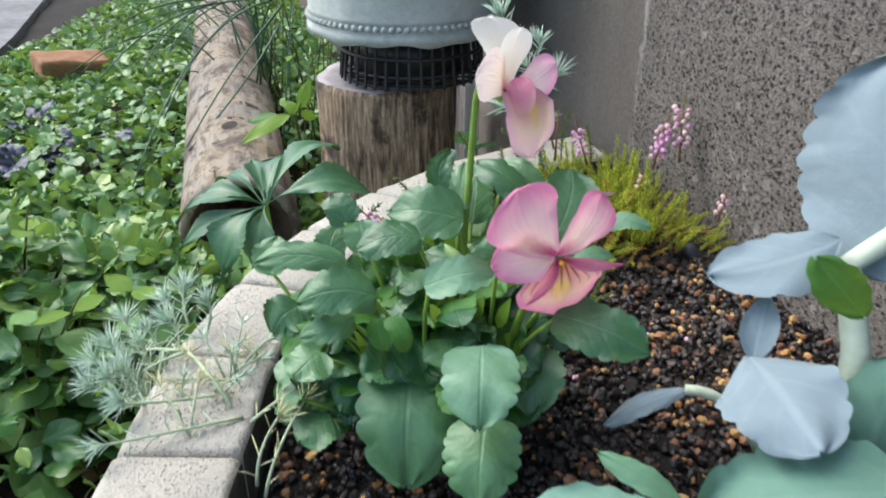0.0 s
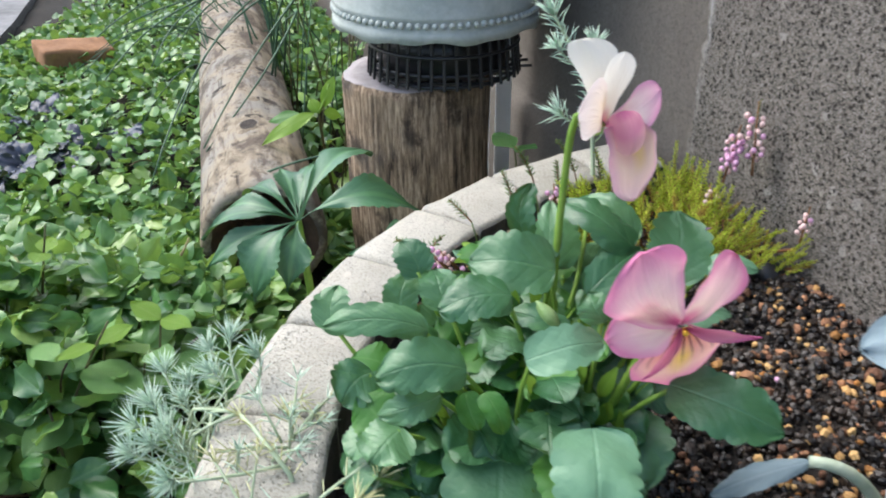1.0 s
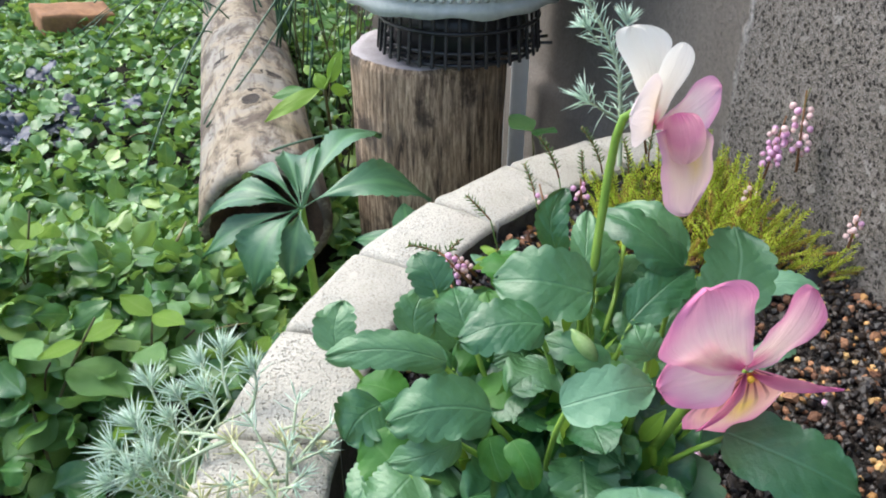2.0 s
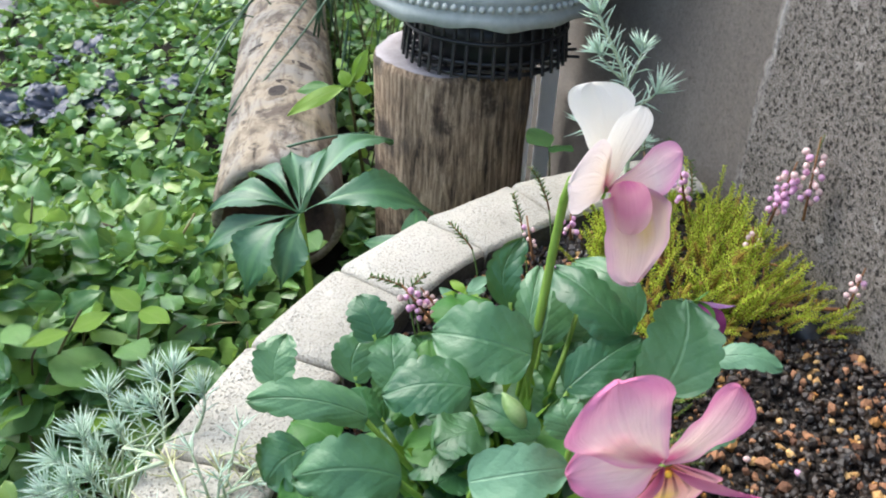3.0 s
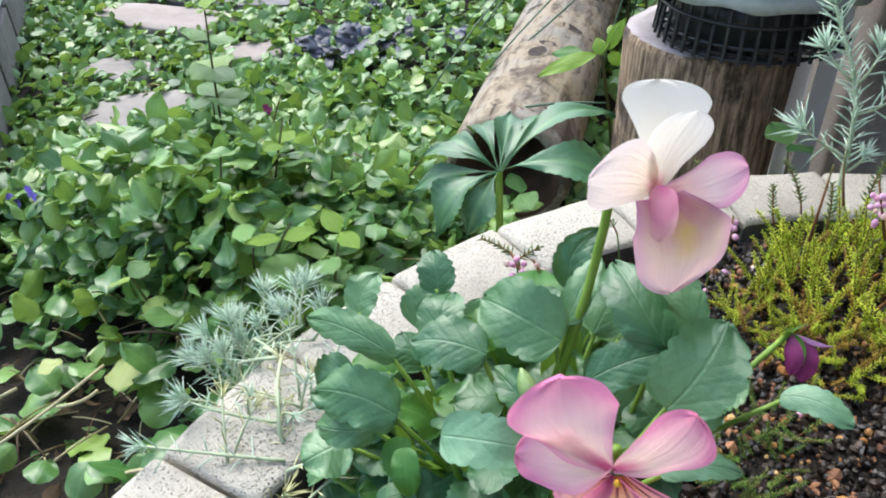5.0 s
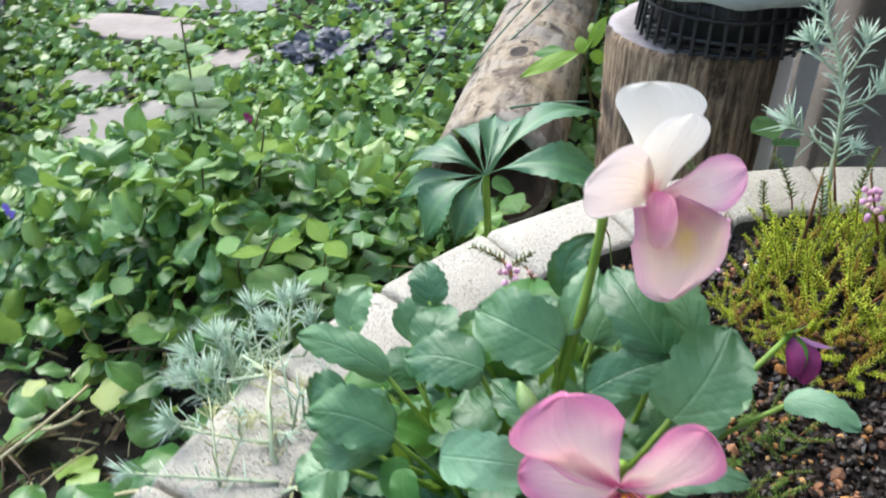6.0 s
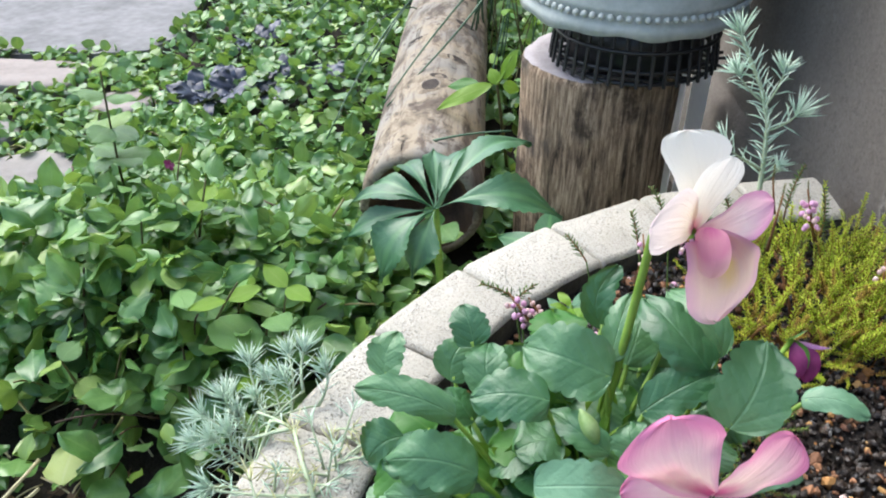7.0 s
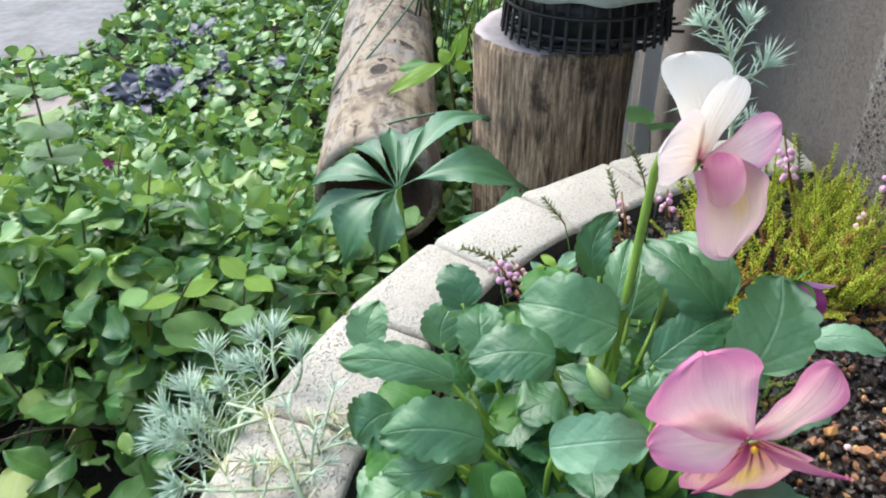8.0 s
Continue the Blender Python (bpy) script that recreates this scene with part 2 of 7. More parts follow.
def kerb_stone():
    m, nt = material("pale_cast_stone")
    pos = place(nt, 1.0)
    rnd = nt.nodes.new("ShaderNodeObjectInfo").outputs["Random"]
    big = noise_of(nt, pos, 18.0, 5)
    fine = noise_of(nt, pos, 800.0, 4, 0.7)
    mid = noise_of(nt, pos, 60.0, 3, 0.65)
    spots = cells(nt, pos, 620.0)
    pit = ramp(nt, calc(nt, "ADD", spots, calc(nt, "MULTIPLY", calc(nt, "SUBTRACT", mid, 0.5), 0.5)), (0.12, 0.0), (0.30, 1.0))
    col = ramp(nt, calc(nt, "ADD", calc(nt, "MULTIPLY", big, 0.8), calc(nt, "MULTIPLY", rnd, 0.2)), (0.3, (0.40, 0.375, 0.31)), (0.7, (0.56, 0.535, 0.46)))
    col = blend(nt, calc(nt, "MULTIPLY", calc(nt, "MULTIPLY", calc(nt, "SUBTRACT", 1.0, pit), ramp(nt, noise_of(nt, pos, 130.0, 4), (0.34, 0.0), (0.56, 1.0))), 0.75), col, (0.19, 0.17, 0.145))
    col = blend(nt, ramp(nt, noise_of(nt, pos, 1500.0, 2, 0.5), (0.30, 0.5), (0.46, 0.0)), col, (0.30, 0.28, 0.25))
    col = blend(nt, ramp(nt, fine, (0.34, 0.75), (0.49, 0.0)), col, (0.25, 0.225, 0.185))
    col = blend(nt, ramp(nt, cells(nt, pos, 330.0, out="Color"), (0.93, 0.0), (0.97, 0.35)), col, (0.24, 0.23, 0.215))
    col = blend(nt, ramp(nt, cells(nt, pos, 260.0, out="Color"), (0.05, 0.35), (0.12, 0.0)), col, (0.66, 0.60, 0.50))
    col = blend(nt, ramp(nt, noise_of(nt, pos, 45.0, 4), (0.60, 0.0), (0.75, 0.3)), col, (0.36, 0.34, 0.25))
    h = calc(nt, "ADD", calc(nt, "MULTIPLY", fine, 0.6), calc(nt, "MULTIPLY", pit, 0.8))
    finish(nt, col, 0.9, bump(nt, h, 0.0020, 0.9), spec=0.3)
    return m


def bark(name, tones, patch, patch_low, scale):
    """Old wood with long cracks along its z axis, grey stains and pale bare patches."""
    m, nt = material(name)
    pos = place(nt, (1.0, 1.0, 0.10))
    even = place(nt, 1.0)
    fibre = noise_of(nt, pos, scale, 6, 0.65, 0.4)
    fine = noise_of(nt, pos, scale * 5, 4, 0.7)
    blot = noise_of(nt, even, 14.0, 5, 0.6)
    col = ramp(nt, fibre, (0.33, tones[0]), (0.5, tones[1]), (0.66, tones[2]))
    col = blend(nt, ramp(nt, blot, patch_low, (patch_low[0] + 0.16, 1.0)), col, patch)
    col = blend(nt, ramp(nt, noise_of(nt, even, 27.0, 6, 0.65), (0.53, 0.0), (0.63, 0.85)), col, tones[0])
    col = blend(nt, ramp(nt, fine, (0.3, 0.7), (0.48, 0.0)), col, tones[0])
    h = calc(nt, "ADD", calc(nt, "MULTIPLY", fibre, 1.0), calc(nt, "MULTIPLY", fine, 0.45))
    finish(nt, col, 0.88, bump(nt, h, 0.0035, 0.9), spec=0.25)
    return m


def barkless(name):
    """Bare old wood along z: cream and grey blotches, brown stains, faint grain and short dark checks."""
    m, nt = material(name)
    even = place(nt, 1.0)
    pos = place(nt, (1.0, 1.0, 0.16))
    blot = noise_of(nt, even, 16.0, 6, 0.62)
    stain = noise_of(nt, place(nt, (1.0, 1.0, 0.5)), 30.0, 6, 0.68, 0.6)
    grain = noise_of(nt, pos, 150.0, 5, 0.7)
    col = ramp(nt, blot, (0.34, (0.105, 0.083, 0.058)), (0.45, (0.305, 0.254, 0.182)), (0.60, (0.262, 0.243, 0.210)))
    col = blend(nt, ramp(nt, stain, (0.50, 0.0), (0.60, 0.85)), col, (0.075, 0.056, 0.043))
    col = blend(nt, ramp(nt, grain, (0.34, 0.65), (0.50, 0.0)), col, (0.11, 0.085, 0.063))
    col = blend(nt, ramp(nt, noise_of(nt, even, 85.0, 4, 0.6), (0.58, 0.0), (0.66, 0.8)), col, (0.060, 0.048, 0.038))
    check = ramp(nt, noise_of(nt, place(nt, (1.0, 1.0, 0.06)), 75.0, 3, 0.5), (0.30, 1.0), (0.34, 0.0))
    col = blend(nt, calc(nt, "MULTIPLY", check, 0.8), col, (0.035, 0.026, 0.020))
    h = calc(nt, "SUBTRACT", calc(nt, "ADD", calc(nt, "MULTIPLY", grain, 0.5), calc(nt, "MULTIPLY", blot, 0.8)), check)
    finish(nt, col, 0.85, bump(nt, h, 0.0025, 0.9), spec=0.25)
    return m


M["wall"] = concrete_wall()
M["kerb"] = kerb_stone()
# the kerb's inner face: its shade is painted into this colour, with soil dirt
M["kerb_shade_soil"] = plain_material("kerb_shade_soil", (0.012, 0.010, 0.008), (0.10, 0.09, 0.075), 90, 0.9, 0.0015)
M["mortar"] = plain_material("mortar", (0.30, 0.30, 0.29), (0.48, 0.47, 0.45), 60, 0.95, 0.0008)
M["stump"] = bark("stump_bark", [(0.050, 0.036, 0.026), (0.30, 0.215, 0.140), (0.58, 0.44, 0.30)], (0.090, 0.080, 0.072), (0.53, 0.0), 260.0)
M["stump_cut"] = plain_material("stump_cut", (0.26, 0.235, 0.23), (0.46, 0.42, 0.42), 60, 0.85, 0.0015)
M["log"] = barkless("log_wood")
M["log_knot"] = plain_material("log_knot", (0.012, 0.010, 0.008), (0.070, 0.055, 0.044), 90, 0.9, 0.001)
M["log_inside"] = plain_material("log_inside", (0.045, 0.028, 0.018), (0.14, 0.085, 0.05), 40, 0.9, 0.002)
M["zinc"] = plain_material("zinc", (0.28, 0.31, 0.28), (0.52, 0.55, 0.51), 22, 0.7, 0.0006, spec=0.3)
M["black_plastic"] = plain_material("black_plastic", (0.012, 0.012, 0.013), (0.03, 0.03, 0.032), 60, 0.35)
M["metal_grey"] = plain_material("metal_grey", (0.70, 0.71, 0.73), (0.80, 0.81, 0.83), 20, 0.5, metal=0.2)
M["terracotta"] = plain_material("terracotta", (0.16, 0.080, 0.040), (0.42, 0.22, 0.105), 18, 0.9, 0.0008)
M["paving"] = plain_material("paving", (0.19, 0.175, 0.16), (0.31, 0.29, 0.265), 11, 0.9, 0.001)
M["paving_pink"] = plain_material("paving_pink", (0.23, 0.20, 0.178), (0.35, 0.308, 0.278), 11, 0.9, 0.001)
M["concrete"] = plain_material("concrete", (0.095, 0.093, 0.090), (0.27, 0.266, 0.262), 9, 0.9, 0.001)
M["earth"] = plain_material("earth", (0.008, 0.007, 0.005), (0.030, 0.023, 0.015), 26, 0.95, 0.003)
M["soil"] = plain_material("potting_soil", (0.006, 0.005, 0.004), (0.026, 0.019, 0.014), 130, 0.85, 0.0015)
M["crumb"] = plain_material("crumb", (0.004, 0.003, 0.0025), (0.034, 0.022, 0.014), 90, 0.40, 0.0006, island=True, spec=0.6)
M["pumice"] = plain_material("pumice", (0.30, 0.13, 0.03), (0.60, 0.38, 0.15), 150, 0.7, 0.0004, island=True)
M["pebble"] = plain_material("pebble", (0.10, 0.045, 0.025), (0.36, 0.18, 0.09), 150, 0.75, 0.0004, island=True)
M["dry_leaf"] = plain_material("dry_leaf", (0.30, 0.16, 0.07), (0.55, 0.36, 0.2), 40, 0.8, thin=0.2)
M["litter_brown"] = plain_material("litter_brown", (0.04, 0.026, 0.014), (0.17, 0.11, 0.06), 60, 0.85, thin=0.1, island=True)
M["litter_pale"] = plain_material("litter_pale", (0.55, 0.55, 0.58), (0.75, 0.74, 0.76), 40, 0.7)
M["purple_petal"] = plain_material("purple_petal", (0.16, 0.015, 0.09), (0.33, 0.06, 0.20), 60, 0.5, thin=0.25)
M["petal_lilac"] = plain_material("petal_lilac", (0.52, 0.22, 0.55), (0.68, 0.40, 0.70), 60, 0.5, thin=0.3)
M["blue_petal"] = plain_material("blue_petal", (0.16, 0.10, 0.55), (0.28, 0.2, 0.7), 60, 0.5, thin=0.3)


def petal_material(name, base, middle, rim, throat, lines=0.0, line_color=(0.12, 0.01, 0.05), heart=None, edge=None):
    """A petal, coloured from its claw to its rim along its own coordinates, with fine fan-like streaks."""
    m, nt = material(name)
    uv = nt.nodes.new("ShaderNodeTexCoord").outputs["UV"]
    sep = node(nt, "SeparateXYZ", {0: uv})
    pos = place(nt, 1.0)
    wob = calc(nt, "MULTIPLY", calc(nt, "SUBTRACT", noise_of(nt, pos, 70.0, 3), 0.5), 0.35)
    v = calc(nt, "ADD", sep.outputs[1], wob)
    across = calc(nt, "ABSOLUTE", calc(nt, "SUBTRACT", sep.outputs[0], 0.5))
    far = calc(nt, "ADD", v, calc(nt, "MULTIPLY", calc(nt, "POWER", calc(nt, "MULTIPLY", across, 2.0), 3.0), 0.35))
    col = ramp(nt, far, (0.06, throat), (0.3, base), (0.62, middle), (1.0, rim))
    if heart is not None:
        spot = calc(nt, "MULTIPLY", ramp(nt, across, (0.04, 1.0), (0.16, 0.0)), ramp(nt, v, (0.2, 0.0), (0.38, 0.9), (0.75, 0.0)))
        col = blend(nt, spot, col, heart)
    if edge is not None:
        col = blend(nt, calc(nt, "MULTIPLY", ramp(nt, across, (0.34, 0.0), (0.5, 0.8)), ramp(nt, v, (0.15, 1.0), (0.9, 0.35))), col, edge)
    fan = node(nt, "CombineXYZ", {0: calc(nt, "MULTIPLY", sep.outputs[0], 15.0), 1: calc(nt, "MULTIPLY", sep.outputs[1], 1.2)}).outputs[0]
    streak = noise_of(nt, fan, 1.0, 3)
    col = blend(nt, calc(nt, "MULTIPLY", ramp(nt, streak, (0.45, 0.0), (0.7, 1.0)), 0.28), col, blend(nt, 0.6, col, rim))
    if lines:
        comb = calc(nt, "ABSOLUTE", calc(nt, "SUBTRACT", calc(nt, "FRACT", calc(nt, "MULTIPLY", sep.outputs[0], 9.0)), 0.5))
        mask = calc(nt, "MULTIPLY", ramp(nt, comb, (0.1, 1.0), (0.22, 0.0)), ramp(nt, v, (0.15, 1.0), (0.5, 0.0)))
        col = blend(nt, calc(nt, "MULTIPLY", mask, lines), col, line_color)
    nrm = bump(nt, calc(nt, "ADD", streak, calc(nt, "MULTIPLY", noise_of(nt, pos, 160.0, 3), 0.8)), 0.0006, 0.8)
    finish(nt, col, 0.6, nrm, spec=0.3, thin=0.42, thin_color=col)
    return m


M["petal_pink"] = petal_material("petal_pink", (0.95, 0.69, 0.61), (0.93, 0.60, 0.62), (0.80, 0.27, 0.47), (0.64, 0.14, 0.28), edge=(0.82, 0.32, 0.50))
M["petal_magenta"] = petal_material("petal_magenta", (0.70, 0.20, 0.34), (0.80, 0.32, 0.44), (0.72, 0.18, 0.40), (0.36, 0.03, 0.12))
M["petal_lip"] = petal_material("petal_lip", (0.84, 0.40, 0.34), (0.90, 0.56, 0.48), (0.74, 0.22, 0.43), (0.58, 0.18, 0.02), lines=0.9, heart=(0.93, 0.66, 0.14), edge=(0.72, 0.20, 0.42))
M["petal_white"] = petal_material("petal_white", (0.92, 0.82, 0.69), (0.93, 0.88, 0.79), (0.94, 0.91, 0.85), (0.75, 0.30, 0.36))
M["petal_blush"] = petal_material("petal_blush", (0.91, 0.74, 0.58), (0.91, 0.77, 0.68), (0.90, 0.78, 0.76), (0.72, 0.22, 0.32))
M["petal_rose"] = petal_material("petal_rose", (0.90, 0.62, 0.62), (0.90, 0.70, 0.72), (0.80, 0.40, 0.60), (0.70, 0.20, 0.34), edge=(0.74, 0.34, 0.56))
M["petal_deep"] = petal_material("petal_deep", (0.76, 0.32, 0.42), (0.74, 0.29, 0.40), (0.84, 0.50, 0.48), (0.64, 0.16, 0.34))
M["petal_cream"] = petal_material("petal_cream", (0.84, 0.46, 0.44), (0.91, 0.66, 0.55), (0.88, 0.62, 0.62), (0.62, 0.16, 0.34), heart=(0.92, 0.66, 0.22), edge=(0.70, 0.28, 0.52))
M["stamen"] = plain_material("stamen", (0.75, 0.36, 0.02), (0.88, 0.55, 0.05), 200, 0.6)

# ---- mesh helpers ----
def mesh_of(name, verts, faces, mats, uvs=None, smooth=True, indices=None):
    me = bpy.data.meshes.new(name)
    me.from_pydata([tuple(v) for v in verts], [], [tuple(f) for f in faces])
    for m in mats if isinstance(mats, (list, tuple)) else [mats]:
        me.materials.append(m)
    if uvs is not None:
        layer = me.uv_layers.new(name="UVMap")
        loops = np.empty(len(me.loops), dtype=np.int32)
        me.loops.foreach_get("vertex_index", loops)
        layer.data.foreach_set("uv", np.asarray(uvs, dtype=np.float32)[loops].ravel())
    if indices is not None:
        me.polygons.foreach_set("material_index", np.asarray(indices, dtype=np.int32))
    me.polygons.foreach_set("use_smooth", np.full(len(me.polygons), smooth))
    me.update()
    return me


def bm_mesh(name, bm, mat, smooth=False):
    me = bpy.data.meshes.new(name)
    bm.normal_update()
    bm.to_mesh(me)
    bm.free()
    for m in mat if isinstance(mat, (list, tuple)) else [mat]:
        me.materials.append(m)
    me.polygons.foreach_set("use_smooth", np.full(len(me.polygons), smooth))
    return me


def part(name, data, parent, label="", m=None):
    ob = new(name, data)
    ob.parent = parent
    if m is not None:
        ob.matrix_basis = m
    if label:
        ob["label"] = label
    return ob


def thing(name, at, label, category, group="", kind=""):
    ob = new(name)
    ob.location = at
    ob.empty_display_size = 0.01
    return tagged(ob, label, category, group, kind)


class Build:
    """Gathers pieces into one mesh."""

    def __init__(self):
        self.v, self.f, self.u, self.i, self.n = [], [], [], [], 0

    def add(self, verts, faces, uvs=None, index=0):
        verts = np.asarray(verts, float)
        self.v.append(verts)
        self.u.append(np.zeros((len(verts), 2)) if uvs is None else np.asarray(uvs, float))
        n = self.n
        self.f.extend([tuple(k + n for k in f) for f in faces])
        self.i.extend([index] * len(faces))
        self.n += len(verts)

    def mesh(self, name, mats, smooth=True):
        return mesh_of(name, np.concatenate(self.v), self.f, mats, np.concatenate(self.u), smooth, self.i)


def tube(points, radii, sides=8, cap=True):
    """Verts and faces of a tube along points."""
    P = [Vector(p) for p in points]
    R = radii if isinstance(radii, (list, tuple, np.ndarray)) else [radii] * len(P)
    verts, faces = [], []
    d0 = (P[1] - P[0]).normalized()
    side = d0.orthogonal().normalized()
    for k, p in enumerate(P):
        d = (P[min(k + 1, len(P) - 1)] - P[max(k - 1, 0)]).normalized()
        side = (side - d * side.dot(d)).normalized()
        up = d.cross(side)
        for j in range(sides):
            a = 2 * math.pi * j / sides
            verts.append(p + (side * math.cos(a) + up * math.sin(a)) * R[k])
    for k in range(len(P) - 1):
        for j in range(sides):
            a, b = k * sides + j, k * sides + (j + 1) % sides
            faces.append((a, b, b + sides, a + sides))
    if cap:
        faces.append(tuple(range(sides))[::-1])
        faces.append(tuple(range((len(P) - 1) * sides, len(P) * sides)))
    return [tuple(v) for v in verts], faces


def curve_points(a, b, c, n=8):
    """Points of a quadratic arc from a past b to c."""
    a, b, c = Vector(a), Vector(b), Vector(c)
    return [(a * (1 - s) ** 2 + b * (2 * s * (1 - s)) + c * s * s) for s in np.linspace(0, 1, n)]


def frame_of(base, tip, up=(0, 0, 1), roll=0.0):
    """A pose at base whose y runs to tip and whose z is as near up as it can be, turned by roll degrees about y."""
    y = (Vector(tip) - Vector(base)).normalized()
    z = Vector(up) - y * Vector(up).dot(y)
    z = z.normalized() if z.length > 1e-4 else y.orthogonal().normalized()
    x = y.cross(z)
    m = Matrix((x, y, z)).transposed().to_4x4()
    return Matrix.Translation(base) @ m @ pose(0, 0, 0, 0, roll, 0)


def blade(length, width, shape, nu=6, nv=10, bend=0.0, cup=0.0, teeth=0, tooth=0.0, ruffle=0.0, seed=0, fold=0.0):
    """A leaf or petal along y: half width by shape(v); bend arches it, cup lifts or drops its sides, fold creases it at the midrib."""
    rng = random.Random(seed)
    p1, p2 = rng.uniform(0, 6), rng.uniform(0, 6)
    verts, uvs, faces = [], [], []
    for j in range(nv + 1):
        v = 1 - (1 - j / nv) ** 1.5
        w = shape(v) * width / 2
        if teeth:
            w *= 1 + tooth * (abs(math.sin(math.pi * v * teeth)) - 0.5) * min(1, 4 * v)
        for i in range(nu + 1):
            u = i / nu * 2 - 1
            z = bend * length * 4 * v * (1 - v) * 0.25 - bend * length * v * v * 0.5
            z += cup * width * (u * u) * shape(v) - fold * abs(u) * width * shape(v)
            if ruffle:
                z += ruffle * width * abs(u) ** 2 * math.sin(v * 9 + u * 3 + p1) + ruffle * 0.8 * width * v ** 3 * math.sin(u * 5 + p2)
            y = v * length
            if teeth:
                y += tooth * 0.35 * length * abs(math.sin(u * 4.7)) * v ** 6
            verts.append((u * w, y, z))
            uvs.append(((u + 1) / 2, v))
    for j in range(nv):
        for i in range(nu):
            a = j * (nu + 1) + i
            faces.append((a, a + 1, a + nu + 2, a + nu + 1))
    return verts, faces, uvs


def oval(v):
    return math.sin(math.pi * min(1, max(0, v)) ** 0.85) ** 0.8 if 0 < v < 1 else 0.02


def spoon(v):
    """Narrow at the base, broad and round towards the tip."""
    return max(0.05, math.sin(math.pi * min(1.0, v) ** 1.12) ** 0.6) if v < 0.999 else 0.16


def ovate(v):
    """Broad from near the base, with a round tip."""
    return max(0.10, (1 - abs(2 * min(1.0, v) ** 0.86 - 1) ** 2.7) ** 0.52) if 0 < v < 0.999 else 0.14


def round_blade(v):
    """A viola leaf: drawn in at the stalk, broad, with a blunt round tip."""
    return max(0.10, (1 - abs(2 * min(1.0, v) ** 0.80 - 1) ** 3.0) ** 0.50) if 0 < v < 0.999 else 0.20


def rounded(v):
    return max(0.10, math.sqrt(max(0.0, 1 - (2 * v - 1) ** 2)) ** 0.9)


def fan(v):
    """A petal: a narrow claw that opens to a broad round rim."""
    return max(0.12 if v < 0.5 else 0.02, min(1.0, (v * 1.9) ** 0.8) * math.sqrt(max(0.0, 1 - max(0.0, (v - 0.45) / 0.55) ** 2.4)))


def broad(v):
    """A broad petal, nearly round, on a short claw."""
    return max(0.10 if v < 0.5 else 0.02, min(1.0, (v * 2.6) ** 0.7) * math.sqrt(max(0.0, 1 - max(0.0, (v - 0.4) / 0.6) ** 2.2)))


def lance(v):
    return max(0.03, math.sin(math.pi * v ** 0.8) ** 0.9) if v < 1 else 0.0


def wing(v):
    """A petal: a short claw that fans out to a wide, nearly flat rim."""
    return max(0.10 if v < 0.5 else 0.03, min(1.0, (v * 1.5) ** 0.72) * math.sqrt(max(0.0, 1 - max(0.0, (v - 0.62) / 0.38) ** 2.8)))


def sail(v):
    """A fan-shaped petal with straight sides and a flat, square rim."""
    return max(0.08 if v < 0.5 else 0.05, min(1.0, v * 1.22 + 0.02) * max(0.0, 1 - max(0.0, (v - 0.70) / 0.30) ** 4.0) ** 0.5)


def lip_blade(v):
    """A petal broad from its base, rounded to a blunt point."""
    return max(0.03, min(1.0, 0.45 + 1.5 * v) * max(0.0, 1 - max(0.0, (v - 0.35) / 0.65) ** 3.2) ** 0.6) if v < 0.999 else 0.03


def spread_blade(base, tip, left, right, shape, nu=10, nv=40, arch=0.06, cup=0.05, teeth=0, tooth=0.0, ruffle=0.03, seed=0, widest=0.58, curl=0.0):
    """A leaf or petal from its base to its tip that reaches out to left and right; its midrib bows to lie between the two sides."""
    rng = random.Random(seed)
    p1, p2, p3 = (rng.uniform(0, 6) for _ in range(3))
    base, tip, left, right = (Vector(q) for q in (base, tip, left, right))
    axis = tip - base
    length = axis.length
    d = axis.normalized()
    x = right - left
    x = (x - d * x.dot(d)).normalized()
    n = x.cross(d)
    if n.dot(Vector((0, -0.6, 0.8))) < 0:
        x, n, left, right = -x, -n, right, left
    half = abs((right - left).dot(x)) / 2
    sweep = max(-0.22 * length, min(0.22 * length, ((left + right) / 2 - base.lerp(tip, widest)).dot(x)))
    slant = 0.25 * (right - left).dot(d) / max(1e-6, (right - left).dot(x)) * half
    verts, uvs, faces = [], [], []
    for j in range(nv + 1):
        v = 1 - (1 - j / nv) ** 1.45
        w = shape(v) * half
        bow = 4 * v * (1 - v)
        for i in range(nu + 1):
            u = i / nu * 2 - 1
            ww = w
            if teeth:
                ph = v * teeth + (0.31 if u > 0 else 0.0)
                ww *= 1 + tooth * (abs(math.sin(math.pi * ph)) ** 0.7 - 0.6) * min(1, 1.3 * v + 0.1) * abs(u) ** 3
            y = v * length + slant * u * shape(v) * bow * 0.8
            if teeth:
                y += tooth * 0.30 * length * abs(math.sin(u * 4.7 + p3)) * v ** 8
            z = arch * length * bow + cup * half * 2 * u * u * shape(v) - curl * length * max(0.0, v - 0.55) ** 2 * 4
            z += ruffle * half * 2 * (abs(u) ** 2 * math.sin(v * 8 + u * 2.5 + p1) + 0.8 * v ** 3 * math.sin(u * 6 + p2) + 0.35 * abs(u) ** 3 * math.sin(v * 19 + p3 + u))
            verts.append(tuple(base + d * y + x * (u * ww + sweep * bow) + n * z))
            uvs.append(((u + 1) / 2, v))
    for j in range(nv):
        for i in range(nu):
            a = j * (nu + 1) + i
            faces.append((a, a + 1, a + nu + 2, a + nu + 1))
    return verts, faces, uvs


# ---- the large structure ----
KX, KY, R_OUT, R_IN, TOP = 0.220, 0.270, 0.3462, 0.2990, 0.1912
SOIL = 0.160


def wall_x(y):
    return 0.144 + (0.561 - y) * 0.338


